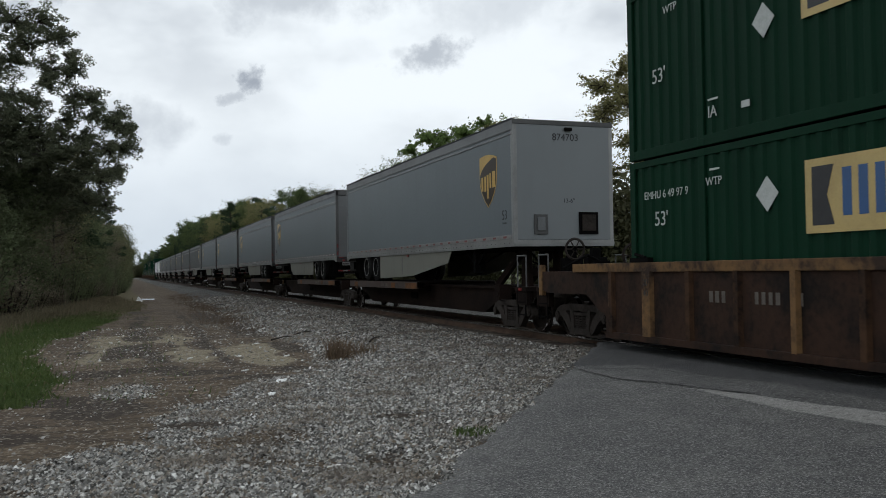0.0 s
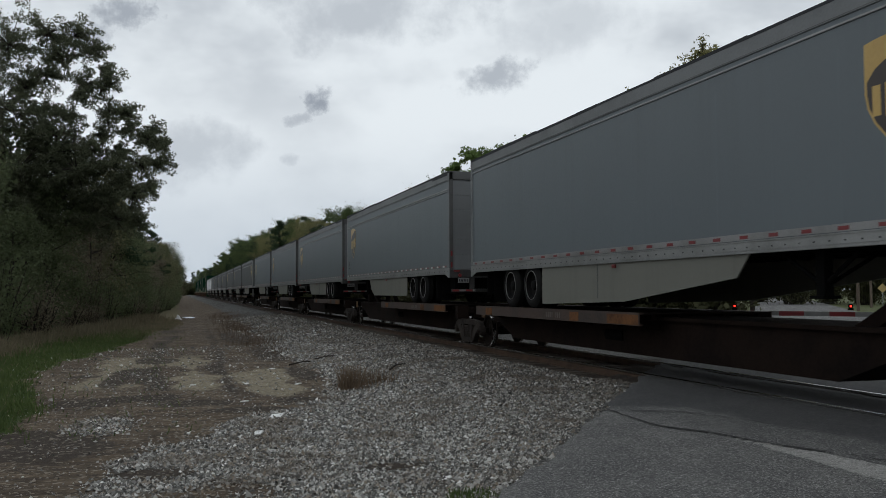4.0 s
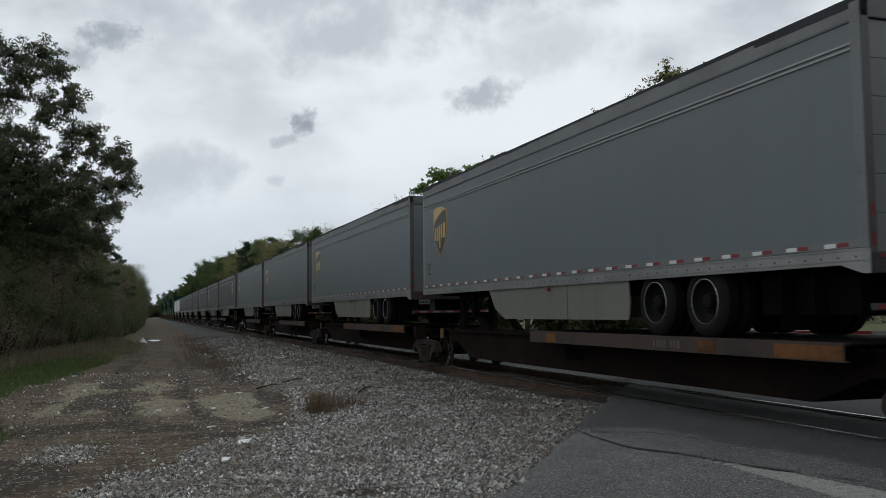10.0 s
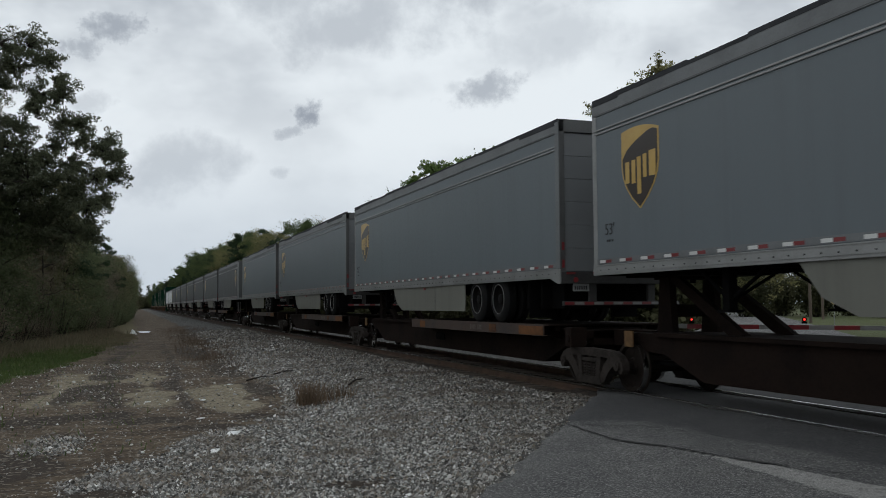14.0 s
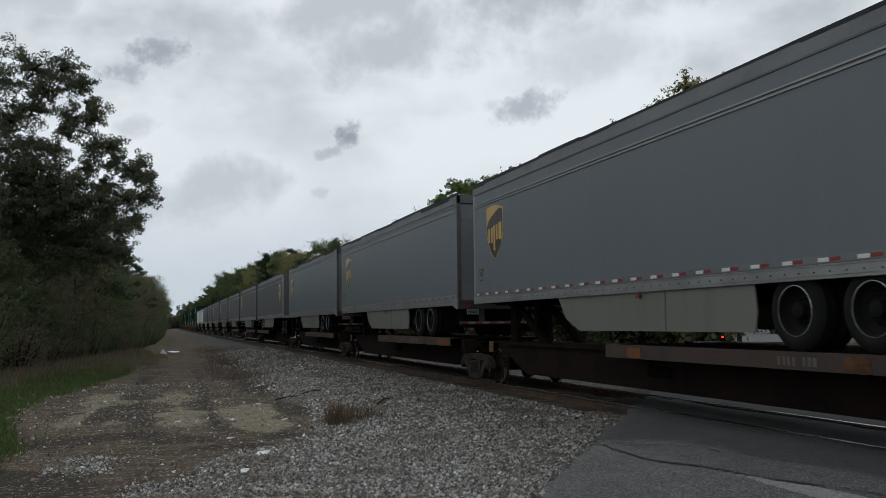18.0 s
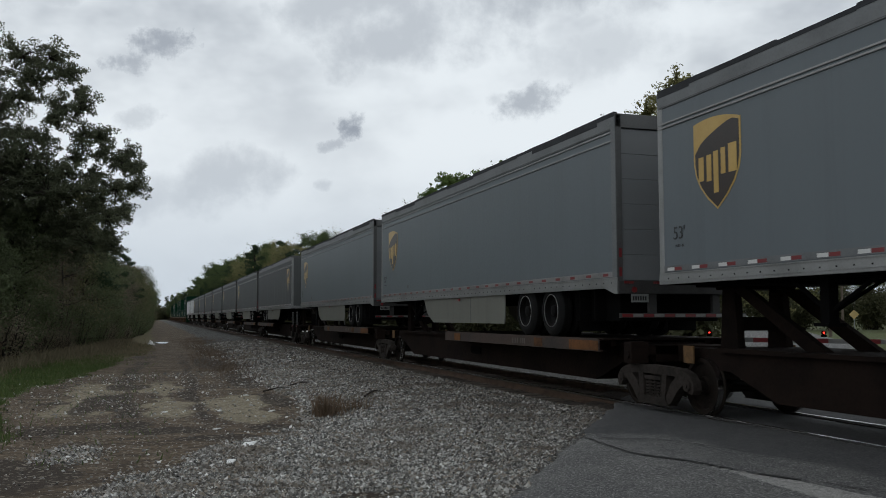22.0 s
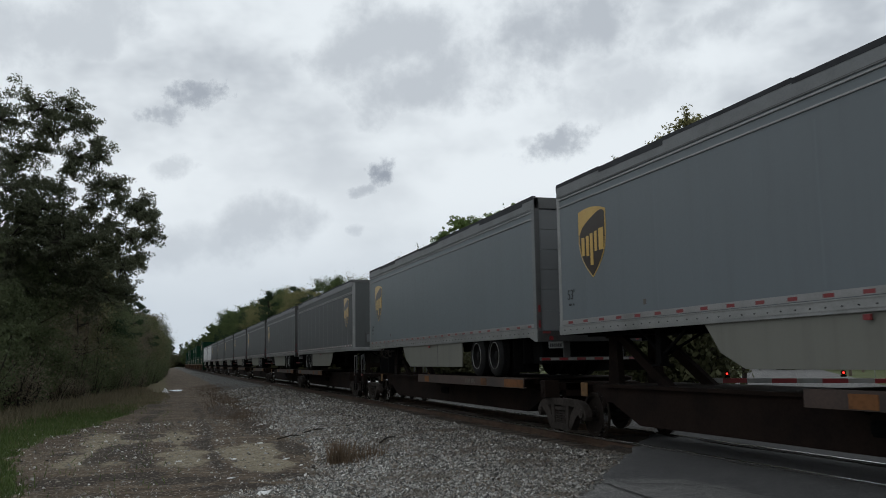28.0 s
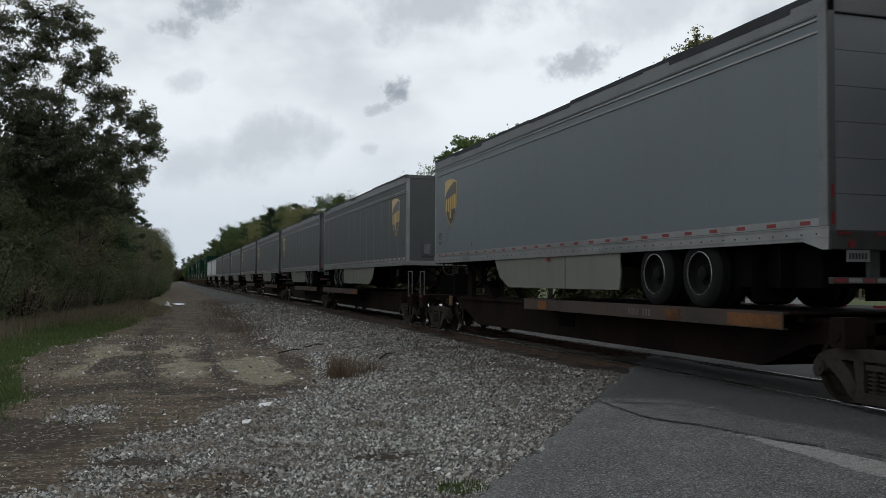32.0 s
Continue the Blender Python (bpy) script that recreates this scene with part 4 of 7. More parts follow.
def marks_row(x, y, z, h, n, s):
    """A row of plain marking bars on a side wall."""
    sh = Shape()
    r = random.Random(int(y * 100))
    for i in range(n):
        if i == n // 2 - 1:
            continue
        sh.box(min(x, x + s * 0.003), max(x, x + s * 0.003), y + i * h * 0.85, y + i * h * 0.85 + h * r.uniform(0.4, 0.6), z, z + h)
    return sh


def coupler(parent, y, s, wheel_at=None):
    sh = Shape().box(-0.12, 0.12, min(y, y + s * 1.5), max(y, y + s * 1.5), 0.74, 0.98, 0.02).box(-0.2, 0.2, y + s * 1.45 - 0.12, y + s * 1.45 + 0.12, 0.70, 1.0, 0.03)
    part("coupler", sh, M["truck"], parent)
    e = y + s * 0.95
    part("end_platform", Shape().box(-1.3, 1.3, e - 0.3, e + 0.3, 0.92, 1.02, 0.01).box(-1.28, -1.16, e - 0.28, e + 0.28, 0.62, 0.92), M["sill"], parent)
    for x in (-1.27, 1.27):
        part("handrail", Shape().rod((x, e - 0.26, 1.02), (x, e - 0.26, 1.72), 0.018).rod((x, e + 0.2, 1.02), (x, e + 0.2, 1.72), 0.018).rod((x, e - 0.26, 1.72), (x, e + 0.2, 1.72), 0.018), M["alu_dark"], parent)
        part("ladder", Shape().rod((x, e - 0.2, 0.35), (x, e - 0.2, 1.0), 0.018).rod((x, e + 0.2, 0.35), (x, e + 0.2, 1.0), 0.018).rod((x, e - 0.2, 0.4), (x, e + 0.2, 0.4), 0.018)
             .rod((x, e - 0.2, 0.68), (x, e + 0.2, 0.68), 0.018), M["black"], parent)
    ring = Shape().lathe([(-0.018, 0.23), (0.0, 0.205), (0.018, 0.23), (0.0, 0.265), (-0.018, 0.23)], 24).lathe([(-0.02, 0.07), (0.02, 0.07)], 12)
    for k in range(6):
        a = math.pi / 3 * k
        ring.rod((0, 0.05 * math.cos(a), 0.05 * math.sin(a)), (0, 0.22 * math.cos(a), 0.22 * math.sin(a)), 0.014, n=5)
    stand_box = part("brake_stand", Shape().box(-0.24, 0.24, e - 0.12, e + 0.10, 1.02, 1.66, 0.02).box(-0.10, 0.10, e - 0.08, e + 0.08, 1.64, 1.86, 0.02), M["black"], parent, "black hand brake housing")
    part("brake_wheel", ring, M["truck"], stand_box, "round steel hand brake wheel", pose(0.02, e + s * 0.14, 1.86, 0, 0, 90) if wheel_at is None else pose(*wheel_at, 0, 0, 90), True)
    part("reflector", Shape().box(-1.315, -1.30, e - 0.1, e + 0.08, 0.94, 1.0), M["red_tape"], parent, "red and white reflector plate")


M["ring"] = surface("bright_rim_ring", (0.50, 0.50, 0.49), (0.20, 0.19, 0.18), 0.3, 0.8, 30, 3, 0.4)
M["sill_side"] = surface("rust_streaked_side_sill", (0.044, 0.024, 0.016), (0.014, 0.010, 0.008), 0.7, 0, 20, 0.8, 0.85, 0.3)
M["white_dim"] = surface("faded_white_marking", (0.10, 0.085, 0.070), (0.045, 0.035, 0.028), 0.7, 0, 30, 4, 0.6)

# ------------------------------------------------------------------ trailers
TL, TW, FLOOR, TOP = 16.15, 1.30, 0.86, 3.80      # length, half width, underside and top above the deck


def shield_outline(w, h):
    """A shield: bowed top, straight flanks that curve into a point."""
    pts = []
    for i in range(9):
        u = -1 + 2 * i / 8
        pts.append((u * w / 2, h * 0.5 - 0.055 * h * (u + 0.25) ** 2))
    for i in range(1, 8):
        u = i / 7
        pts.append((w / 2 * (1 - max(0, u - 0.40) ** 2.1 * 2.924), h * 0.44 - 0.94 * h * u))
    for i in range(6, 0, -1):
        u = i / 7
        pts.append((-w / 2 * (1 - max(0, u - 0.40) ** 2.1 * 2.924), h * 0.44 - 0.94 * h * u))
    return pts


def emblem(parent, x, y, z, s):
    """The gold and brown shield, as plain shapes. s: -1 on the left flank, 1 on the right."""
    def side(pts, a, b):
        sh = Shape()
        sh.prism([(y + s * u, z + v) for u, v in pts], "x", min(x + s * a, x + s * b), max(x + s * a, x + s * b))
        return sh
    sh = part("emblem", side(shield_outline(1.08, 1.30), 0.0, 0.004), M["gold"], parent, "gold and brown shield emblem")
    inner = [(u * 0.93, v * 0.945 - 0.005) for u, v in shield_outline(1.08, 1.30)]
    # the brown field leaves a gold sweep over the upper corner
    field = []
    for u, v in inner:
        field.append((u, min(v, 0.17 + 0.42 * max(0.0, u + 0.503) ** 0.55)))
    part("emblem_field", side(field, 0.004, 0.007), M["brown"], sh)
    bars = Shape()
    for u0, u1, v0, v1 in ((-0.42, -0.30, -0.22, 0.12), (-0.23, -0.12, -0.24, 0.13), (-0.07, 0.04, -0.42, 0.16), (0.10, 0.20, -0.18, 0.18), (0.27, 0.45, -0.18, 0.21)):
        bars.box(min(x + s * 0.007, x + s * 0.010), max(x + s * 0.007, x + s * 0.010), min(y + s * u0, y + s * u1), max(y + s * u0, y + s * u1), z + v0, z + v1)
    part("emblem_device", bars, M["gold"], sh, "plain gold bars")


def tyre_shape(r, w):
    return Shape().lathe([(-w / 2 + 0.02, 0.30), (-w / 2, 0.33), (-w / 2 - 0.005, 0.40), (-w / 2 + 0.03, r - 0.03), (-w / 2 + 0.06, r), (-0.02, r), (-0.015, r - 0.012), (0.015, r - 0.012), (0.02, r), (w / 2 - 0.06, r),
                          (w / 2 - 0.03, r - 0.03), (w / 2 + 0.005, 0.40), (w / 2, 0.33), (w / 2 - 0.02, 0.30)], 28)


def rim_shape(s):
    sh = Shape().lathe([(s * 0.10, 0.315), (s * 0.125, 0.325), (s * 0.12, 0.295), (s * 0.03, 0.275), (s * -0.02, 0.20), (s * 0.0, 0.11), (s * 0.09, 0.10), (s * 0.11, 0.06), (s * 0.11, 0.0)], 24)
    for i in range(10):
        a = 2 * math.pi * i / 10
        sh.rod((s * -0.02, 0.155 * math.cos(a), 0.155 * math.sin(a)), (s * 0.03, 0.155 * math.cos(a), 0.155 * math.sin(a)), 0.014, n=5)
    return sh


def roof_lip(x, s, style):
    """The roof sheet's folded edge, patched and uneven along the top of a flank."""
    r, y, low, high = random.Random(40 + style), 0.04, [], []
    while y < TL - 0.1:
        e = min(TL - 0.03, y + r.uniform(0.5, 3.2))
        drop, rise = r.choice((0.035, 0.05, 0.05, 0.085, 0.11)), r.choice((0.006, 0.01, 0.02, 0.032))
        low += [(y, TOP - drop), (e - 0.01, TOP - drop * r.uniform(0.8, 1.1))]
        high += [(y, TOP + rise), ((y + e) / 2, TOP + rise * r.uniform(0.6, 1.2)), (e - 0.01, TOP + rise)]
        y = e
    return Shape().prism(low + high[::-1], "x", *sorted((x - s * 0.06, x + s * 0.0075)))


def semi_trailer(style=0, number=""):
    """A 53 ft van trailer; doors at y = 0, nose at y = TL, tyres on z = 0. style 1: lift-up skirt shape and plain tape; 2: white van."""
    names = {4: "darker grey van trailer with shield emblem, on a flatcar", 3: "grey van trailer, pale lower rail with red reflectors", 0: "grey van trailer with gold and brown shield emblem, on a flatcar", 1: "grey van trailer with tapered pale side skirt, on a flatcar", 2: "white van trailer on a flatcar"}
    c = thing("van_trailer", names[style], "trailer", "train")
    skin = M["white_box"] if style == 2 else M["trailer_dark"] if style == 4 else M["trailer"]
    axles = (2.75, 4.02) if style in (1, 3) else (3.1, 4.38)
    part("body", Shape().box(-TW + 0.012, TW - 0.012, 0.06, TL - 0.03, FLOOR + 0.12, TOP - 0.03, 0.012), skin, c)
    part("roof", Shape().box(-TW + 0.03, TW - 0.03, 0.05, TL - 0.05, TOP - 0.03, TOP, 0.01), M["trailer_roof"], c)
    for x in (-TW, TW):
        s = 1 if x > 0 else -1
        lo, hi = sorted((x - s * 0.03, x + s * 0.004))
        part("top_rail", Shape().box(lo, hi, 0.04, TL - 0.02, TOP - 0.26, TOP - 0.01, 0.008), M["rail_grey"], c, "grey riveted upper rail")
        part("rail_groove", Shape().box(*sorted((x, x + s * 0.0055)), 0.10, TL - 0.08, TOP - 0.245, TOP - 0.232), M["alu_dark"], c)
        part("roof_lip", roof_lip(x, s, style), M["roof_lip"], c, "dark ragged edge of the roof sheet")
        for z in ((TOP - 0.50, TOP - 0.56) if style in (0, 2, 4) else (TOP - 0.34,) if style == 1 else (TOP - 0.30, TOP - 0.45)):
            lo2, hi2 = sorted((x - s * 0.015, x + s * 0.006))
            part("moulding", Shape().box(lo2, hi2, 0.12, TL - 0.06, z - 0.014, z + 0.014, 0.004), M["alu"], c)
        lo, hi = sorted((x - s * 0.05, x + s * 0.006))
        rail = Shape().box(lo, hi, 0.02, TL - 0.02, FLOOR, FLOOR + 0.17, 0.006)
        lo3, hi3 = sorted((x, x + s * 0.016))
        rail.box(lo3, hi3, 0.02, TL - 0.02, FLOOR + 0.158, FLOOR + 0.175).box(lo3, hi3, 0.02, TL - 0.02, FLOOR + 0.045, FLOOR + 0.058)
        part("bottom_rail", rail, M["alu"], c)
        part("rail_band", Shape().box(min(x, x + s * 0.002), max(x, x + s * 0.002), 0.12, TL - 0.14, FLOOR + 0.185, FLOOR + 0.275), M["alu" if style in (1, 3) else "rail_grey"], c)
        rivets = Shape()
        for i in range(60):
            y = 0.2 + i * 0.266
            rivets.rod((x + s * 0.005, y, FLOOR + 0.085), (x + s * 0.012, y, FLOOR + 0.085), 0.012, n=5)
        part("rivet_strip", rivets, M["black"], c)
        for i in range(25):
            y = 0.40 + i * 0.635
            for k, (dy, mt) in enumerate(((0.0, "red_tape"), (0.19, "white_tape"))):
                if style in (1, 3) and mt == "white_tape":
                    continue
                lo2, hi2 = sorted((x + s * 0.0, x + s * 0.0045))
                key = "tape%d" % (s > 0)
                me = SHARED.get(key + mt)
                if me is None:
                    me = SHARED[key + mt] = Shape().box(lo2, hi2, -0.092, 0.092, -0.024, 0.024).mesh("tape")
                    me.materials.append(M[mt])
                part("reflective_tape", me, None, c, "", pose(0, y + dy, FLOOR + 0.225))
        if style != 2:
            emblem(c, x - s * 0.010, TL - 1.50, 2.50, s)
            text_part("length_mark", "53" if style == 1 else "53'", 0.32 if style == 1 else 0.27, M["ink"], c, pose(x - s * 0.006, TL - 0.54, 1.60, 90, 0, 90 * s), "black length mark")
            part("small_marks", marks_row(x - s * 0.010, TL - 0.66, 1.40, 0.04, 7, s), M["ink"], c)
        seam = shared("seam%d" % (s > 0), lambda: Shape().box(min(0, s * 0.0012), max(0, s * 0.0012), -0.02, 0.02, FLOOR + 0.30, TOP - 0.60))
        for i in range(1, 13):
            part("panel_seam", seam, skin, c, "", pose(x - s * 0.0125, i * 1.245, 0))
        if style == 3:
            part("notice", Shape().box(*sorted((x - s * 0.012, x - s * 0.008)), TL - 3.32, TL - 3.24, FLOOR + 0.39, FLOOR + 0.48), M["white_dim"], c, "small white notice")
        # side skirt between landing gear and wheels
        xs = sorted((x - s * 0.06, x - s * 0.035))
        if style == 1:
            sk = [(4.7, FLOOR), (4.7, 0.10), (8.3, 0.18), (11.6, FLOOR - 0.32), (11.9, FLOOR)]
        else:
            sk = [(5.12, FLOOR), (5.08, 0.5), (5.14, 0.23), (10.35, 0.23), (10.9, 0.45), (11.25, FLOOR)]
        part("side_skirt", Shape().prism(sk, "x", *xs), M["skirt"], c, "pale side skirt panel")
        part("skirt_seam", Shape().box(min(xs[0] - 0.004, xs[1] + 0.004) if s < 0 else xs[1], xs[0] if s < 0 else xs[1] + 0.004, 7.3, 7.33, 0.235, FLOOR), M["alu_dark"], c)
        part("marker_lamp", Shape().box(min(x, x + s * 0.03), max(x, x + s * 0.03), 8.0, 8.12, FLOOR - 0.09, FLOOR - 0.02, 0.008), M["red_tape"], c, "amber side marker lamp")
        # running gear
        for y in axles:
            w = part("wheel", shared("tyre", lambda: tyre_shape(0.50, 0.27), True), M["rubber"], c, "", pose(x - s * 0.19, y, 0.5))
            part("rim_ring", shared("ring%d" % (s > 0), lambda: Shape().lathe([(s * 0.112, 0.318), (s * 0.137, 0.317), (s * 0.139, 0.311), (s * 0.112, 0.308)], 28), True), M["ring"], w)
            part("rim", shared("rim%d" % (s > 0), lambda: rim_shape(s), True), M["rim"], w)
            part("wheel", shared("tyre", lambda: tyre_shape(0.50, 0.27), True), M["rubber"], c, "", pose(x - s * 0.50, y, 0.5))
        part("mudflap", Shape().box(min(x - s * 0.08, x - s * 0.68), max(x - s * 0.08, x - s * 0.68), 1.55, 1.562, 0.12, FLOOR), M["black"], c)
        leg = x - s * 0.35
        part("landing_leg", Shape().box(leg - 0.07, leg + 0.07, 12.9, 13.05, 0.30, FLOOR).box(leg - 0.13, leg + 0.13, 12.85, 13.1, 0.26, 0.30), M["black"], c)
        part("leg_brace", Shape().rod((leg, 12.97, 0.42), (leg, 12.2, FLOOR - 0.02), 0.03, n=6).rod((leg, 12.97, 0.42), (leg, 13.6, FLOOR - 0.02), 0.03, n=6).rod((leg, 12.97, 0.40), (leg * 0.15, 12.97, FLOOR - 0.04), 0.025, n=6), M["black"], c)
        # aluminium skin on the rear corner post and the rail's end bracket
        part("corner_post", Shape().box(*sorted((x - s * 0.02, x + s * 0.008)), 0.012, 0.16, FLOOR + 0.18, TOP - 0.05, 0.004), M["rail_grey"], c, "grey rear corner post")
        part("corner_bracket", Shape().prism([(0.0, FLOOR - 0.10), (0.10, FLOOR - 0.10), (0.42, FLOOR - 0.005), (0.42, FLOOR + 0.17), (0.0, FLOOR + 0.17)], "x", *sorted((x - s * 0.01, x + s * 0.0085))), M["alu"], c, "pale riveted corner bracket")
    fr = Shape()
    for x in (-0.48, 0.48):
        fr.box(x - 0.05, x + 0.05, 0.9, 7.2, FLOOR - 0.22, FLOOR)
    for i in range(40):
        y = 0.4 + i * 0.40
        fr.box(-TW + 0.06, TW - 0.06, y - 0.03, y + 0.03, FLOOR - 0.005, FLOOR + 0.10)
    for y in axles:
        fr.rod((-1.2, y, 0.5), (1.2, y, 0.5), 0.075, n=10).box(-0.6, -0.44, y - 0.4, y + 0.4, 0.42, FLOOR - 0.2)
        fr.box(0.44, 0.6, y - 0.4, y + 0.4, 0.42, FLOOR - 0.2)
    fr.box(-0.8, 0.8, TL - 1.9, TL - 0.2, FLOOR - 0.04, FLOOR + 0.02).rod((0, TL - 0.95, FLOOR - 0.14), (0, TL - 0.95, FLOOR), 0.05)
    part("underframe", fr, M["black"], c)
    # suspension slider, filled out with black boxes that stand in for dark space
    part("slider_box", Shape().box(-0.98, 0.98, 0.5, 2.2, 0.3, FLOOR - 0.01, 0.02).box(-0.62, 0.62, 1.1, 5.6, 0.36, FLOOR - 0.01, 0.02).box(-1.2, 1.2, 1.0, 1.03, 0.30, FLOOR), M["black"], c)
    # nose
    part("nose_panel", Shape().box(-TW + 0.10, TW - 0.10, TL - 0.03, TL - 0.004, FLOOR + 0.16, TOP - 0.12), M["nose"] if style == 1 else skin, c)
    for x in (-TW, TW):
        s = 1 if x > 0 else -1
        part("nose_post", Shape().box(min(x, x - s * 0.12), max(x, x - s * 0.12), TL - 0.14, TL, FLOOR + 0.02, TOP - 0.02, 0.03), M["alu"], c)
    part("nose_sill", Shape().box(-TW, TW, TL - 0.05, TL + 0.012, FLOOR, FLOOR + 0.15, 0.008).box(-TW, TW, TL, TL + 0.022, FLOOR + 0.06, FLOOR + 0.085), M["alu"], c)
    part("nose_header", Shape().box(-TW, TW, TL - 0.05, TL + 0.008, TOP - 0.12, TOP - 0.005, 0.01), M["alu_dark"], c)
    for x, w, h, mt in ((0.62, 0.34, 0.46, "alu_dark"), (-0.62, 0.50, 0.52, "black")):
        bx = part("nose_box", Shape().box(x - w / 2, x + w / 2, TL - 0.01, TL + 0.03, 1.14, 1.14 + h, 0.01), M[mt], c, "small fitting box on the front wall")
        part("box_lid", Shape().box(x - w / 2 + 0.07, x + w / 2 - 0.07, TL + 0.03, TL + 0.05, 1.22, 1.08 + h, 0.01), M["rail_grey" if mt == "alu_dark" else "truck"], bx)
    if number:
        text_part("fleet_number", number, 0.23, M["ink"], c, pose(-0.05, TL + 0.0005, TOP - 0.40, 90, 0, 180), "black fleet number")
        text_part("height_mark", "13-6\"", 0.14, M["ink"], c, pose(-0.12, TL + 0.0005, 1.92, 90, 0, 180))
        part("gladhand", Shape().box(-0.2, -0.02, TL, TL + 0.06, TOP - 0.24, TOP - 0.17), M["black"], c)
    # rear frame and doors
    part("rear_frame", Shape().box(-TW, -TW + 0.11, 0.0, 0.10, FLOOR - 0.05, TOP - 0.01, 0.01).box(TW - 0.11, TW, 0.0, 0.10, FLOOR - 0.05, TOP - 0.01, 0.01).box(-TW, TW, 0.0, 0.10, TOP - 0.24, TOP, 0.01), M["alu_dark"], c)
    part("rear_sill", Shape().box(-TW + 0.02, TW - 0.02, -0.02, 0.12, FLOOR - 0.10, FLOOR + 0.12, 0.012), M["rear_sill"], c)
    for i in range(6):
        z0 = FLOOR + 0.13 + i * (TOP - 0.25 - FLOOR - 0.13) / 6
        z1 = FLOOR + 0.13 + (i + 1) * (TOP - 0.25 - FLOOR - 0.13) / 6 - 0.004
        part("door_panel", Shape().box(-TW + 0.115, TW - 0.115, 0.035, 0.07, z0, z1, 0.006), M["door"], c)
    for x in (-1.24, 1.24):
        for j, mt in enumerate(("red_tape", "alu_dark", "red_tape")):
            part("post_tape", Shape().box(x - 0.025, x + 0.025, -0.004, 0.0, 1.05 + 0.16 * j, 1.20 + 0.16 * j), M[mt], c)
    for i in range(5):
        x = -1.1 + i * 0.55
        part("sill_tape", Shape().box(x - 0.09, x + 0.09, -0.026, -0.021, FLOOR + 0.07, FLOOR + 0.11), M["red_tape"], c)
    g = Shape().box(-1.22, 1.22, 0.02, 0.11, 0.36, 0.44, 0.008)
    for x in (-0.62, 0.62):
        g.box(x - 0.07, x + 0.07, 0.03, 0.10, 0.44, FLOOR - 0.08)
    guard = part("underride_guard", g, M["rear_sill"], c, "striped rear underride guard")
    for i in range(12):
        x = -1.21 + i * 0.2017
        part("guard_stripe", Shape().box(x, x + 0.19, 0.012, 0.02, 0.375, 0.425), M["red_tape" if i % 2 == 0 else "guard_white"], guard)
    part("plate", Shape().box(-1.05, -0.72, 0.0, 0.01, 0.62, 0.76), M["alu"], c, "pale registration plate")
    part("plate_bars", marks_row_y(-1.02, 0.65, 0.07, 6), M["ink"], c)
    for x in (-1.0, 1.0):
        part("tail_lamp", Shape().rod((x, -0.03, FLOOR - 0.03), (x, -0.02, FLOOR - 0.03), 0.05, n=12), M["red_tape"], c)
    return c


def marks_row_y(x, z, h, n):
    sh = Shape()
    for i in range(n):
        sh.box(x + i * h * 0.65, x + i * h * 0.65 + h * 0.4, -0.004, 0.0, z, z + h)
    return sh


# ------------------------------------------------------------------ containers and well car
CL = 16.15


def corrugated(x, y0, y1, z0, z1, s, pitch=0.28, depth=0.036):
    """Sheet pressed into upright ribs."""
    prof, y = [], y0
    while y < y1 - 0.01:
        for f, d in ((0.0, 0.0), (0.36, 0.0), (0.5, 1.0), (0.86, 1.0)):
            yy = y + f * pitch
            if yy < y1:
                prof.append((yy, x - s * depth * d))
        y += pitch
    prof.append((y1, x))
    sh = Shape()
    n = len(prof)
    v = [(px, py, z0) for py, px in prof] + [(px, py, z1) for py, px in prof]
    sh.add(v, [(i, i + 1, n + i + 1, n + i) for i in range(n - 1)])
    return sh


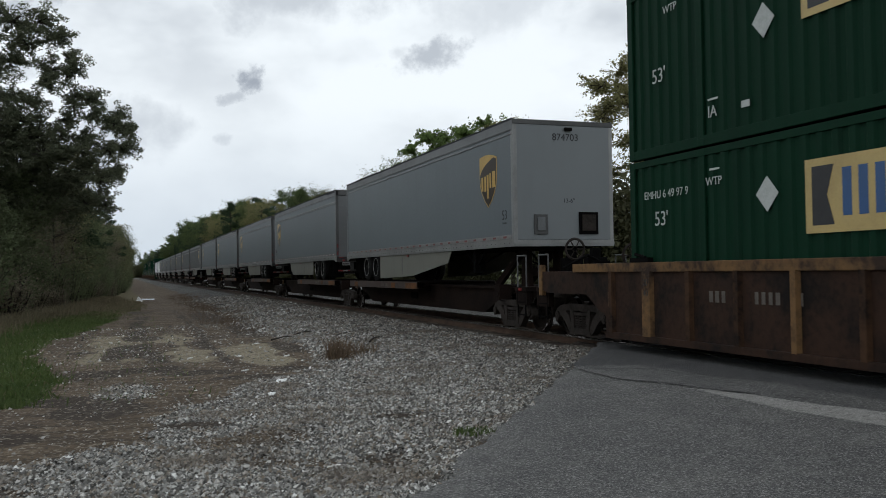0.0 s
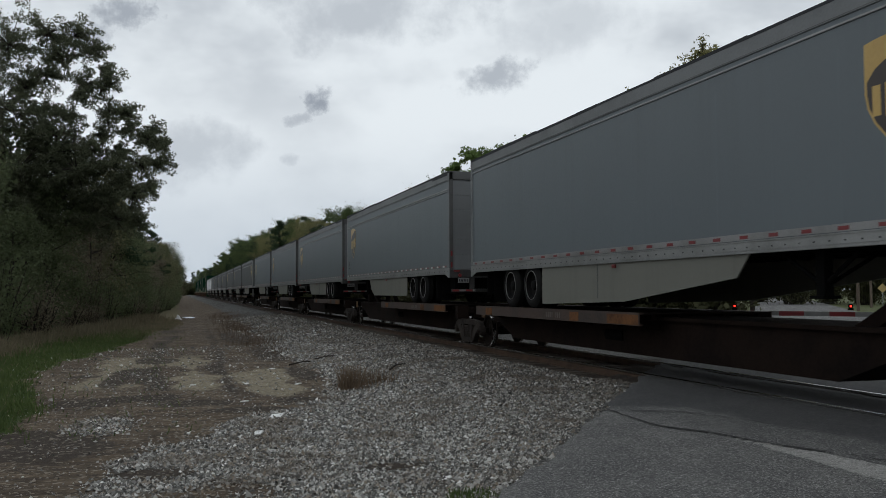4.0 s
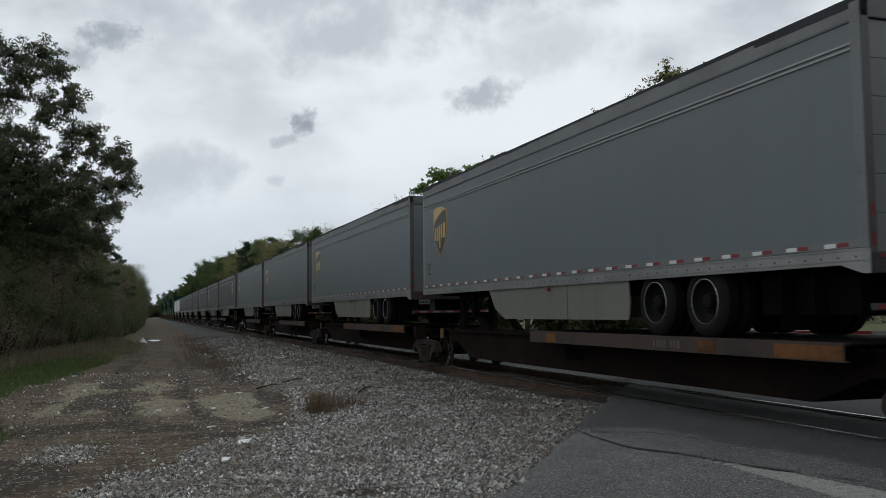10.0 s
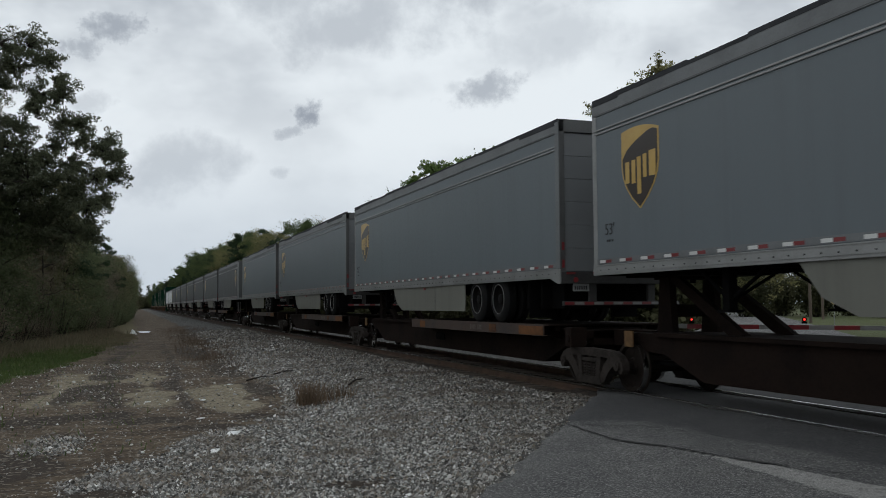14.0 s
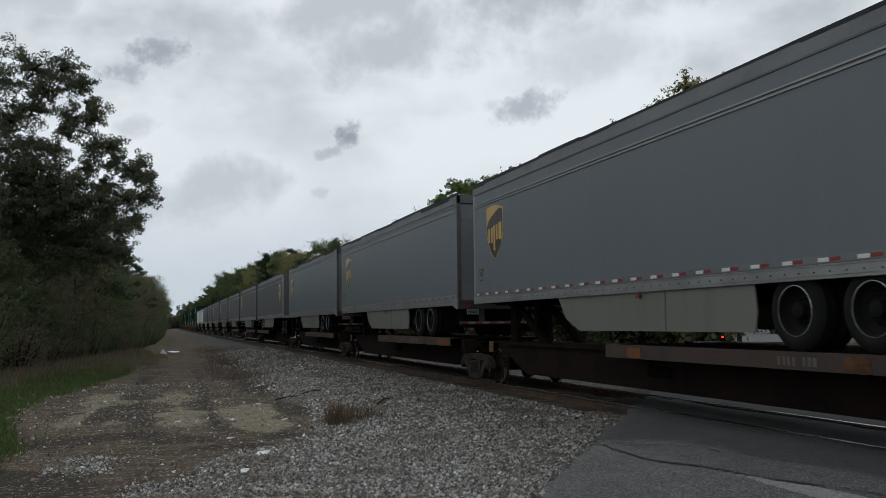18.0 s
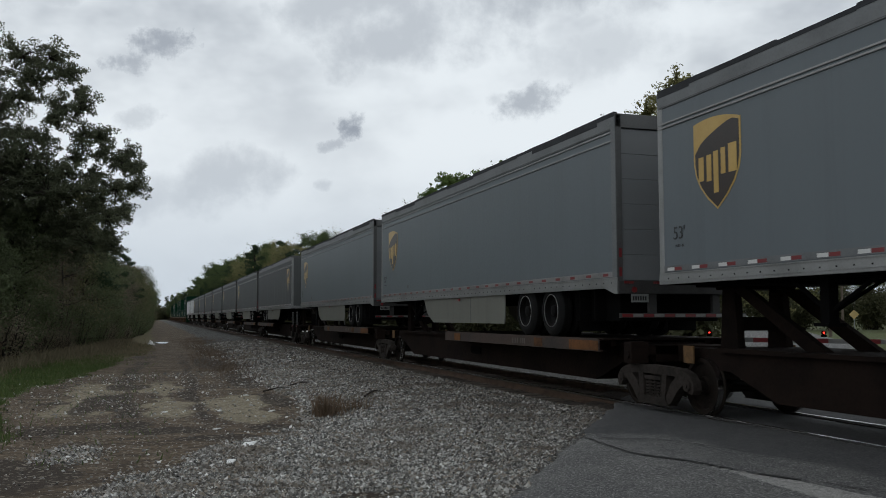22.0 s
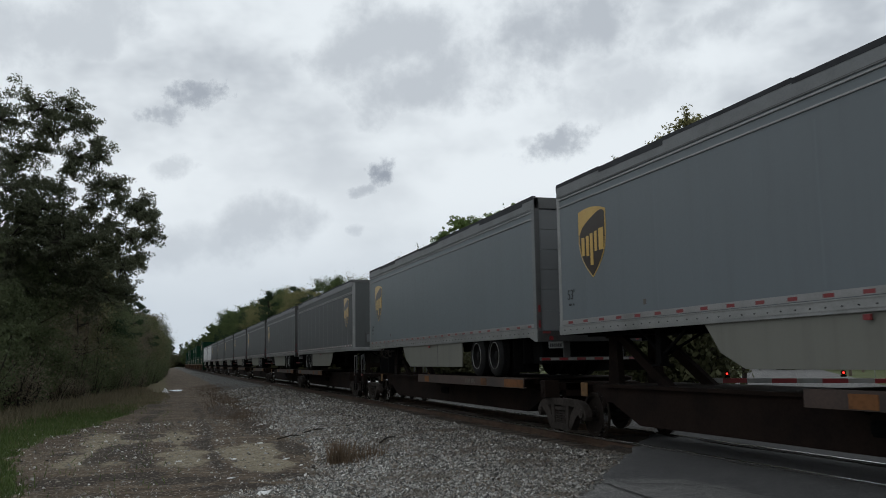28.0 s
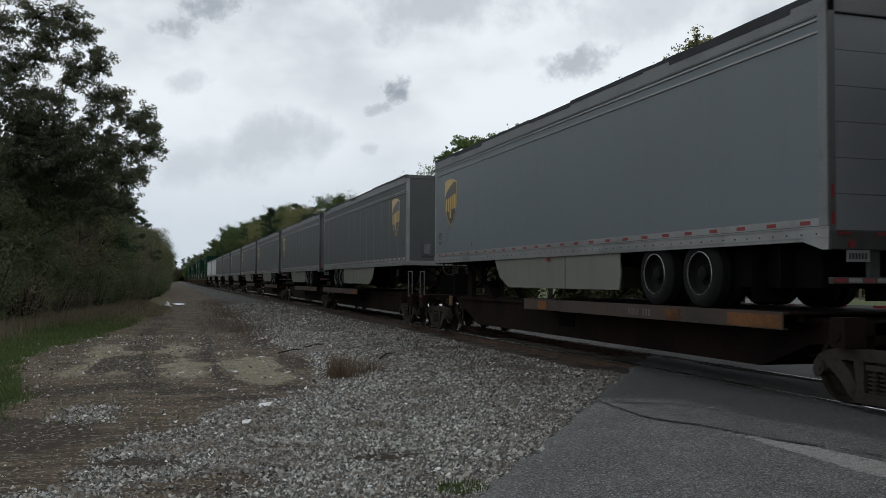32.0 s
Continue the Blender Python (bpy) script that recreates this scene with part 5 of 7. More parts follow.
def container(upper):
    """A 53 ft green container; its near end at y = 0, reaching to y = -CL; bottom at z = 0."""
    c = thing("shipping_container", "green corrugated steel container " + ("stacked on another" if upper else "standing in a brown well car"), "container", "train")
    H = 2.89
    for x in (-TW, TW):
        s = 1 if x > 0 else -1
        part("side_sheet", corrugated(x - s * 0.012, -CL + 0.1, -0.1, 0.12, H - 0.10, s), M["green"], c)
        for z0, z1, nm in ((0.0, 0.16, "bottom_rail"), (H - 0.11, H, "top_rail")):
            part(nm, Shape().box(min(x, x - s * 0.06), max(x, x - s * 0.06), -CL + 0.1, -0.1, z0, z1, 0.006), M["green"], c)
        for y in (-0.0, -1.98, -CL + 2.12, -CL + 0.14):
            part("corner_post", Shape().box(min(x + s * 0.003, x - s * 0.14), max(x + s * 0.003, x - s * 0.14), y - 0.15, y, 0.0, H, 0.008), M["green"], c)
            for z in (0.0, H - 0.12):
                part("corner_casting", Shape().box(min(x + s * 0.006, x - s * 0.15), max(x + s * 0.006, x - s * 0.15), y - 0.17, y + 0.003, z, z + 0.12, 0.01), M["green"], c)
        xo = sorted((x + s * 0.001, x + s * 0.005))
        y, z = -3.54, (1.56 if upper else 2.07)
        part("placard", Shape().prism([(y - 0.23, z), (y, z - 0.25), (y + 0.23, z), (y, z + 0.25)], "x", *xo), M["white_ink"], c, "white diamond placard")
        text_part("length_mark", "53'", 0.34, M["white_ink"], c, pose(x + s * 0.004, -0.95, 1.32 if upper else 1.87, 90, 0, 90 * s))
        text_part("code_mark", "IA" if upper else "WTP", 0.25 if upper else 0.18, M["white_ink"], c, pose(x + s * 0.004, -2.36, 0.48 if upper else 2.36, 90, 0, 90 * s))
        part("code_line", Shape().box(*xo, -2.50, -2.26, 0.66 if upper else 2.53, 0.69 if upper else 2.56), M["white_ink"], c)
        if upper:
            part("sticker", Shape().box(*xo, -3.22, -3.04, 0.42, 0.52), M["white_ink"], c)
            text_part("code_mark", "WTP", 0.18, M["white_ink"], c, pose(x + s * 0.004, -1.3, 2.36, 90, 0, 90 * s))
        else:
            text_part("container_number", "EMHU 6 49 97 9", 0.185, M["white_ink"], c, pose(x + s * 0.004, -1.08, 2.28, 90, 0, 90 * s))
        # yellow emblem panel with plain dark and blue shapes
        zb = 1.37 if upper else 1.48
        pan = part("emblem_panel", Shape().box(*xo, -6.75, -4.28, zb, zb + 0.96), M["emblem_yellow"], c, "yellow emblem panel")
        xb = sorted((x + s * 0.005, x + s * 0.008))
        dark = Shape().prism([(-4.40, zb + 0.10), (-4.78, zb + 0.10), (-4.66, zb + 0.48), (-4.78, zb + 0.86), (-4.40, zb + 0.86)], "x", *xb)
        part("emblem_dark", dark, M["ink"], pan, "plain dark brown block")
        blue = Shape()
        for y0 in (-4.92, -5.18, -5.44):
            blue.box(*xb, y0 - 0.15, y0, zb + 0.20, zb + 0.80)
        blue.box(*xb, -6.1, -5.75, zb + 0.20, zb + 0.80)
        part("emblem_blue", blue, M["emblem_blue"], pan, "plain blue blocks")
    for y in (-0.03, -CL + 0.03):
        part("end_wall", Shape().box(-TW + 0.13, TW - 0.13, y - 0.02, y + 0.02, 0.05, H - 0.05), M["green"], c)
    part("roof", Shape().box(-TW + 0.05, TW - 0.05, -CL + 0.06, -0.06, H - 0.03, H - 0.004), M["green"], c)
    part("floor_pan", Shape().box(-TW + 0.05, TW - 0.05, -CL + 0.06, -0.06, 0.02, 0.10), M["black"], c)
    return c


def well_car():
    """A double-stack well car; its end truck at y = 0, the well reaching to negative y."""
    c = thing("well_car", "rust-brown well car with tan worn top chord, carrying two green containers", "freight car", "train")
    y1, y0 = -1.35, -19.0
    for x in (-1.44, 1.44):
        s = 1 if x > 0 else -1
        lo, hi = sorted((x, x - s * 0.03))
        side = part("well_side", Shape().prism([(y0, 0.22), (y1 - 0.4, 0.22), (y1 - 0.15, 0.75), (y1 + 0.1, 1.36), (y0, 1.36)], "x", lo, hi), M["well"], c)
        lo, hi = sorted((x + s * 0.05, x - s * 0.09))
        part("top_chord", Shape().box(lo, hi, y0, y1 + 0.9, 1.34, 1.50, 0.012), M["well_rail"], c, "tan paint-worn top chord")
        part("bottom_chord", Shape().box(*sorted((x + s * 0.07, x - s * 0.08)), y0, y1 - 0.35, 0.16, 0.27, 0.01), M["well"], c)
        for i in range(15):
            y = y1 - 0.55 - i * 1.16
            wide = 0.12 if i == 1 else 0.05
            part("rib", Shape().prism([(x, y - wide - 0.02), (x + s * 0.075, y - wide), (x + s * 0.075, y + wide), (x, y + wide + 0.02)], "z", 0.26, 1.35), M["well_rail" if i in (1, 4) else "rib"], c)
        part("marking", marks_row(x + s * 0.003, y1 - 4.0, 0.88, 0.17, 5, s), M["white_dim"], c, "faded white marking bars")
        part("marking", marks_row(x + s * 0.003, y1 - 5.3, 0.88, 0.17, 7, s), M["white_dim"], c, "faded white marking bars")
        for words, z in (("20", 1.16), ("40", 0.98)):
            text_part("load_mark", words, 0.15, M["ink"], c, pose(x + s * 0.079, y1 - 0.55 - 1.16, z, 90, 0, 90 * s), "black figures on the tan rib")
        part("notice_plate", Shape().box(*sorted((x, x + s * 0.006)), y1 - 0.62, y1 - 0.36, 0.72, 0.98), M["well_rail"], c)
        part("lock_post", Shape().box(*sorted((x + s * 0.05, x - s * 0.06)), y1 - 1.75, y1 - 1.2, 1.50, 1.58).rod((x, y1 - 1.6, 1.58), (x, y1 - 1.3, 1.64), 0.03), M["black"], c)
        part("end_girder", Shape().prism([(y1 - 0.2, 1.36), (1.15, 1.36), (1.15, 1.0), (0.75, 0.92), (y1 + 0.5, 0.92), (y1 - 0.05, 0.6), (y1 - 0.3, 0.6)], "x", *sorted((x - s * 0.02, x - s * 0.06))), M["well"], c)
        part("end_post", Shape().box(*sorted((x - s * 0.0, x - s * 0.1)), 1.02, 1.16, 0.86, 1.50, 0.01), M["well_rail"], c)
    part("end_deck", Shape().box(-1.4, 1.4, -1.4, 1.15, 1.30, 1.36, 0.01).box(-0.4, 0.4, -1.6, 1.3, 0.72, 1.0), M["well"], c)
    part("well_floor", Shape().box(-1.3, 1.3, y0, y1 - 0.3, 0.18, 0.24), M["sill"], c)
    part("cross_end", Shape().box(-1.4, 1.4, y1 - 0.35, y1 - 0.2, 0.25, 1.36), M["well"], c)
    part("hand_brake", Shape().rod((-0.9, 1.1, 1.42), (-0.3, 1.1, 1.70), 0.03).rod((-0.3, 1.1, 1.70), (0.3, 1.1, 1.42), 0.03).box(-0.2, 0.2, 1.0, 1.1, 1.36, 1.58), M["black"], c)
    truck(c, 0.0)
    coupler(c, 0.35, 1, (0.0, -0.25, 1.66))
    part("brake_bracket", Shape().box(-0.06, 0.06, -0.34, -0.28, 1.36, 1.70, 0.008), M["black"], c)
    return c


# ------------------------------------------------------------------ the train, put together
def put(ob, y, z=RAIL_Z, turn=0.0):
    MOVERS.append((ob, TRACK_X, y, z, turn))
    return ob


DZ = RAIL_Z + DECK
put(well_car(), 14.45)
put(container(False), 12.15, RAIL_Z + 0.34)
put(container(True), 12.15, RAIL_Z + 0.34 + 2.93)

first = spine_car(False, length=16.5)
coupler(first, 0.0, -1)
put(first, 17.8)
van = semi_trailer(0)
van_lead = semi_trailer(1, "874703")
van_white = semi_trailer(2)
flat = spine_car(True)
flat_last = spine_car(True, True, 17.2)
put(van_lead, 33.30, DZ, 180)
put(van, 35.25, DZ)
put(flat, 34.3)
van_red = semi_trailer(3)
put(copy_thing(van, pose(0, 0, 0)), 52.65, DZ)
put(van_red, 70.1, DZ)
put(copy_thing(van_red, pose(0, 0, 0)), 87.37, DZ)
for y in (52.0, 69.4):
    put(copy_thing(flat, pose(0, 0, 0)), y)
put(flat_last, 86.8)
turned = spine_car(False, length=17.2)
coupler(turned, 0.0, -1)
put(turned, 107.3)
van_dark = semi_trailer(4)
put(van_dark, 106.72 + TL, DZ, 180)
y = 124.3
for i in range(6):
    put(copy_thing(van_dark, pose(0, 0, 0)), y, DZ, 0)
    put(copy_thing(flat, pose(0, 0, 0)), y - 0.6)
    y += 17.75
for i in range(2):
    if i == 0:
        put(van_white, y + TL, DZ, 180)
    else:
        put(copy_thing(van_white, pose(0, 0, 0)), y + TL, DZ, 180)
    put(copy_thing(flat, pose(0, 0, 0)), y - 0.6)
    y += 18.3
for i in range(9):
    box = copy_thing(MOVERS[1][0] if i % 2 else MOVERS[2][0], pose(0, 0, 0))
    put(box, y + CL, RAIL_Z + 0.34)
    if i % 3 != 1:
        put(copy_thing(MOVERS[2][0], pose(0, 0, 0)), y + CL, RAIL_Z + 3.27)
    put(copy_thing(MOVERS[0][0], pose(0, 0, 0)), y + CL + 2.3)
    y += 21.0

# ------------------------------------------------------------------ plants
def quads_mesh(name, quads, material):
    """quads: an array (n, 4, 3)."""
    n = len(quads)
    me = bpy.data.meshes.new(name)
    me.vertices.add(4 * n)
    me.vertices.foreach_set("co", np.ascontiguousarray(quads, dtype=np.float32).ravel())
    me.loops.add(4 * n)
    me.loops.foreach_set("vertex_index", np.arange(4 * n, dtype=np.int32))
    me.polygons.add(n)
    me.polygons.foreach_set("loop_start", np.arange(0, 4 * n, 4, dtype=np.int32))
    me.update(calc_edges=True)
    me.materials.append(material)
    return me


def leaf_quads(rg, centres, size, narrow=0.6):
    n = len(centres)
    a = rg.normal(size=(n, 3))
    a /= np.linalg.norm(a, axis=1)[:, None]
    b = np.cross(a, rg.normal(size=(n, 3)))
    b /= np.linalg.norm(b, axis=1)[:, None]
    k = size * rg.uniform(0.6, 1.4, n)[:, None]
    a, b = a * k, b * k * narrow
    c = centres
    return np.stack([c - a, c - b * 1.0 + a * 0.1, c + a, c + b * 1.0 + a * 0.1], 1)


def tree(name, seed, height, width, low, leaf, size, per_tip, clump, label, ragged=0.35, arms=34):
    """A slender wood-edge tree: a leaning trunk, limbs that rise from it all the way up, and clumps of leaves along them.
    width: the crown's; low: where it begins, as a share of the height; ragged: how uneven its outline is."""
    rg, r = np.random.default_rng(seed), random.Random(seed)
    t = thing(name, label, "tree", "trees along the line")
    wood, tips = Shape(), []
    stem = [Vector((0, 0, -0.2))]
    for i in range(7):
        stem.append(stem[-1] + Vector((r.uniform(-0.05, 0.05) * height / 7, r.uniform(-0.05, 0.05) * height / 7, height * 0.97 / 7)))
        wood.rod(stem[-2], stem[-1], height * 0.016 * (1 - i / 7.6), height * 0.016 * (1 - (i + 1) / 7.6), 8)
    lobes = [r.uniform(1 - ragged, 1 + ragged) for _ in range(9)]
    for i in range(arms):
        f = low + (1 - low) * (i + r.random()) / arms
        k = min(6.999, f * 7)
        a = stem[int(k)].lerp(stem[int(k) + 1], k - int(k))
        g = (f - low) / (1 - low)
        ang = r.uniform(0, 6.283)
        reach = width / 2 * (0.25 + 1.25 * g ** 0.5 * (1 - g) ** 0.45) * lobes[int(ang * 9 / 6.284)] * r.uniform(0.55, 1.1)
        out = Vector((math.cos(ang) * reach, math.sin(ang) * reach, reach * r.uniform(0.15, 0.75)))
        mid = a + out * 0.5 + Vector((0, 0, -0.06 * reach))
        end = a + out
        wood.rod(a, mid, 0.012 * height * (1.05 - f) + 0.012, 0.02, 5).rod(mid, end, 0.02, 0.008, 5)
        for _ in range(4):
            tw = Vector((r.gauss(0, 1), r.gauss(0, 1), r.gauss(0.3, 0.7))).normalized() * reach * r.uniform(0.25, 0.5)
            b = mid.lerp(end, r.random())
            wood.rod(b, b + tw, 0.012, 0.005, 4)
            tips += [tuple(b + tw), tuple(b + tw * 0.55)]
        tips += [tuple(end), tuple(mid), tuple(mid.lerp(end, 0.5))]
    tips = np.array(tips)
    part("trunk", wood, M["bark"], t, smooth=True)
    many = rg.poisson(per_tip, len(tips))
    c = np.repeat(tips, many, 0) + rg.normal(size=(many.sum(), 3)) * clump * [1, 1, 0.7]
    c = c[c[:, 2] > 0.1]
    part("crown", quads_mesh("crown", leaf_quads(rg, c, size), M[leaf]), None, t)
    return t


def pine(name, seed, height, label):
    """A tall pine: bare lower trunk and separate, flat tufts of needles on upturned limbs."""
    rg, r = np.random.default_rng(seed), random.Random(seed)
    t = thing(name, label, "tree", "trees along the line")
    wood, pts, rad = Shape(), [], []
    wood.rod((0, 0, -0.2), (0.1, 0.1, height * 0.55), height * 0.014, height * 0.010, 8)
    wood.rod((0.1, 0.1, height * 0.55), (0.15, 0.0, height * 0.97), height * 0.010, 0.03, 6)
    for i in range(30):
        f = i / 29
        z = height * (0.42 + 0.54 * f)
        a, l = r.uniform(0, 6.28), height * 0.19 * (1.02 - 0.72 * f) * r.uniform(0.45, 1.15)
        q = Vector((math.cos(a) * l, math.sin(a) * l, z + l * 0.3))
        wood.rod((0.1, 0.1, z), q, 0.06, 0.03, 5)
        pts += [tuple(q), (q.x * 0.6, q.y * 0.6, z + l * 0.2)]
        rad += [r.uniform(0.45, 0.95), r.uniform(0.35, 0.6)]
    part("trunk", wood, M["bark"], t)
    cnt = (np.array(rad) * 130).astype(int)
    off = rg.normal(size=(int(cnt.sum()), 3))
    off *= (rg.uniform(size=len(off)) ** 0.4 / np.linalg.norm(off, axis=1))[:, None]
    c = np.repeat(np.array(pts), cnt, 0) + off * np.repeat(rad, cnt)[:, None] * [1.1, 1.1, 0.62]
    part("crown", quads_mesh("crown", leaf_quads(rg, c, 0.24, 0.25), M["pine_leaf"]), None, t)
    return t


def bush(name, seed, width, height, leaf, size, n, label):
    rg = np.random.default_rng(seed)
    r = random.Random(seed)
    t = thing(name, label, "bush", "thicket beside the line")
    wood, pts = Shape(), []
    for i in range(38):
        a = r.uniform(0, 6.28)
        q = Vector((math.cos(a) * width * 0.5 * r.uniform(0.2, 1), math.sin(a) * width * 0.5 * r.uniform(0.2, 1), height * r.uniform(0.45, 1.0)))
        b = Vector((q.x * 0.35, q.y * 0.35, 0))
        mid = b.lerp(q, 0.5) + Vector((r.uniform(-0.2, 0.2), r.uniform(-0.2, 0.2), 0.2))
        wood.rod(b, mid, 0.035, 0.025, 5).rod(mid, q, 0.025, 0.008, 5)
        for f in (0.35, 0.55, 0.75, 0.9, 1.0):
            pts.append(tuple(b.lerp(q, f)))
    part("woody_base", wood, M["bark"], t)
    k = max(1, n // len(pts))
    c = np.repeat(np.array(pts), k, 0) + rg.normal(size=(len(pts) * k, 3)) * width * 0.11
    c = c[c[:, 2] > 0.02]
    part("foliage", quads_mesh("foliage", leaf_quads(rg, c, size), M[leaf]), None, t)
    return t


def stand(ob, x, y, turn=0.0, k=1.0):
    ob.matrix_basis = pose(x, y, ground_height(x, y) - 0.05, 0, 0, turn)
    ob.scale = (k, k, k)


def again(ob, x, y, turn, k):
    c = copy_thing(ob, pose(x, y, ground_height(x, y) - 0.05, 0, 0, turn))
    c.scale = (k, k, k)
    return c


def lobed_tree(name, label, seed, base, height, lobes, depth, bark_r, leaf, leaf_size, n_leaf, fill):
    """A tree whose limbs fork from one another out to separate, ragged lobes of foliage with sky between them.
    lobes: (x, z, radius); depth: how far they scatter in y; fill: how dense a lobe is."""
    r, rg = random.Random(seed), np.random.default_rng(seed)
    t = thing(name, label, "tree", "trees along the line")
    base = Vector((base[0], base[1], ground_height(*base)))
    wood, pts, rad = Shape(), [], []
    nodes = []
    p, rr = Vector((0, 0, -0.2)), bark_r
    for i in range(6):
        q = p + Vector((r.uniform(-0.12, 0.3), r.uniform(-0.2, 0.2), 1.0)) * height / 9.5
        wood.rod(p, q, rr, rr * 0.86, 10)
        p, rr = q, rr * 0.86
        if i >= 1:
            nodes.append((p.copy(), rr))
    spots = []
    for lx, lz, lr in lobes:
        spots.append((Vector((lx, base.y - 0.4 + r.uniform(-depth, depth), lz)) - base, lr))
    spots.sort(key=lambda a: a[0].x ** 2 + (a[0].z - height * 0.45) ** 2)
    for c, lr in spots:
        # the limb leaves the nearest piece of wood that lies below and inward
        best = min(nodes, key=lambda nd: (nd[0] - c).length + 1.4 * max(0.0, nd[0].z - c.z + 0.3) + 0.35 * abs(nd[0].x))
        a, ra = best
        rr = min(ra * 0.75, 0.055 + 0.022 * (c - a).length)
        bend = Vector((r.uniform(-0.25, 0.25), r.uniform(-0.3, 0.3), -0.10 * (c - a).length * r.uniform(0.3, 1.4)))
        prev = a
        for i in range(1, 6):
            f = i / 5
            q = a.lerp(c, f) + bend * math.sin(f * math.pi) + Vector((r.uniform(-0.08, 0.08), 0, r.uniform(-0.08, 0.08)))
            wood.rod(prev, q, rr * (1 - 0.7 * (f - 0.2)), rr * (1 - 0.7 * f), 6)
            prev = q
            nodes.append((q.copy(), rr * (1 - 0.7 * f)))
        for _ in range(int((9 + 15 * lr) * fill)):
            v = Vector((r.gauss(0, 1), r.gauss(0, 1), r.gauss(0, 0.75))).normalized() * lr * r.uniform(0.3, 1.34)
            m = prev + v * 0.5 + Vector((r.uniform(-0.1, 0.1), 0, r.uniform(-0.1, 0.1)))
            wood.rod(prev, m, 0.026, 0.015, 4).rod(m, prev + v, 0.015, 0.006, 4)
            for f, k in ((1.0, 1.0), (0.62, 0.7)):
                pts.append(tuple(prev + v * f))
                rad.append((0.09 + 0.12 * r.random()) * (0.7 + 0.42 * lr) * k)
    part("trunk", wood, M["bark"], t, smooth=True)
    rad = np.array(rad)
    cnt = np.maximum(12, (n_leaf * (rad / 0.2) ** 1.4).astype(int))
    off = rg.normal(size=(int(cnt.sum()), 3))
    off *= (rg.uniform(0.0, 1.0, len(off)) ** 0.4 * 1.55 / np.linalg.norm(off, axis=1))[:, None]
    q = np.repeat(np.array(pts), cnt, 0) + off * np.repeat(rad, cnt)[:, None] * [1, 1, 0.7]
    part("crown", quads_mesh("crown", leaf_quads(rg, q, leaf_size), M[leaf]), None, t)
    t.matrix_basis = Matrix.Translation(base)
    return t


OAK = ((-5.7, 13.0, 1.2), (-4.5, 13.2, 0.9), (-3.8, 12.3, 0.60), (-6.1, 11.6, 1.0), (-5.0, 11.9, 0.7), (-4.2, 11.2, 0.7), (-3.3, 10.8, 0.8), (-2.3, 9.8, 0.7), (-3.1, 9.5, 0.65),
       (-1.5, 8.6, 0.8), (-0.95, 7.7, 0.6), (-1.7, 7.3, 0.9), (-2.0, 6.0, 1.0), (-1.9, 4.9, 0.65), (-5.6, 8.0, 1.3), (-4.4, 7.0, 1.15), (-3.2, 6.2, 1.05), (-5.1, 6.0, 1.4), (-3.6, 8.0, 0.5),
       (-7.4, 12.6, 1.6), (-7.3, 9.6, 1.5), (-2.8, 4.8, 1.1), (-9.0, 11.0, 1.8), (-9.5, 13.2, 1.6), (-3.9, 5.0, 1.3), (-6.6, 7.0, 1.6), (-0.8, 8.2, 0.45), (-1.2, 9.2, 0.5), (-3.3, 11.6, 0.4),
       (-2.6, 8.0, 0.5), (-4.9, 9.6, 0.6), (-6.0, 9.7, 0.9), (-6.6, 10.7, 1.0), (-4.2, 10.1, 0.4), (-3.6, 8.8, 0.45), (-2.6, 7.0, 0.8), (-3.9, 6.0, 1.1), (-5.9, 5.0, 1.5), (-7.6, 6.4, 1.7),
       (-7.4, 4.4, 1.6), (-8.6, 8.6, 1.7), (-1.4, 6.4, 0.5), (-2.2, 8.9, 0.5), (-5.4, 8.5, 1.2), (-4.7, 7.9, 1.1), (-3.9, 7.3, 1.0), (-5.6, 7.3, 1.3), (-4.4, 6.9, 1.1), (-3.0, 7.2, 0.7))
lobed_tree("oak_tree", "large dark evergreen oak with spreading limbs at the wood's edge", 12, (-8.2, 43.6), 14.0, OAK, 1.5, 0.46, "oak_leaf", 0.046, 84, 1.35)
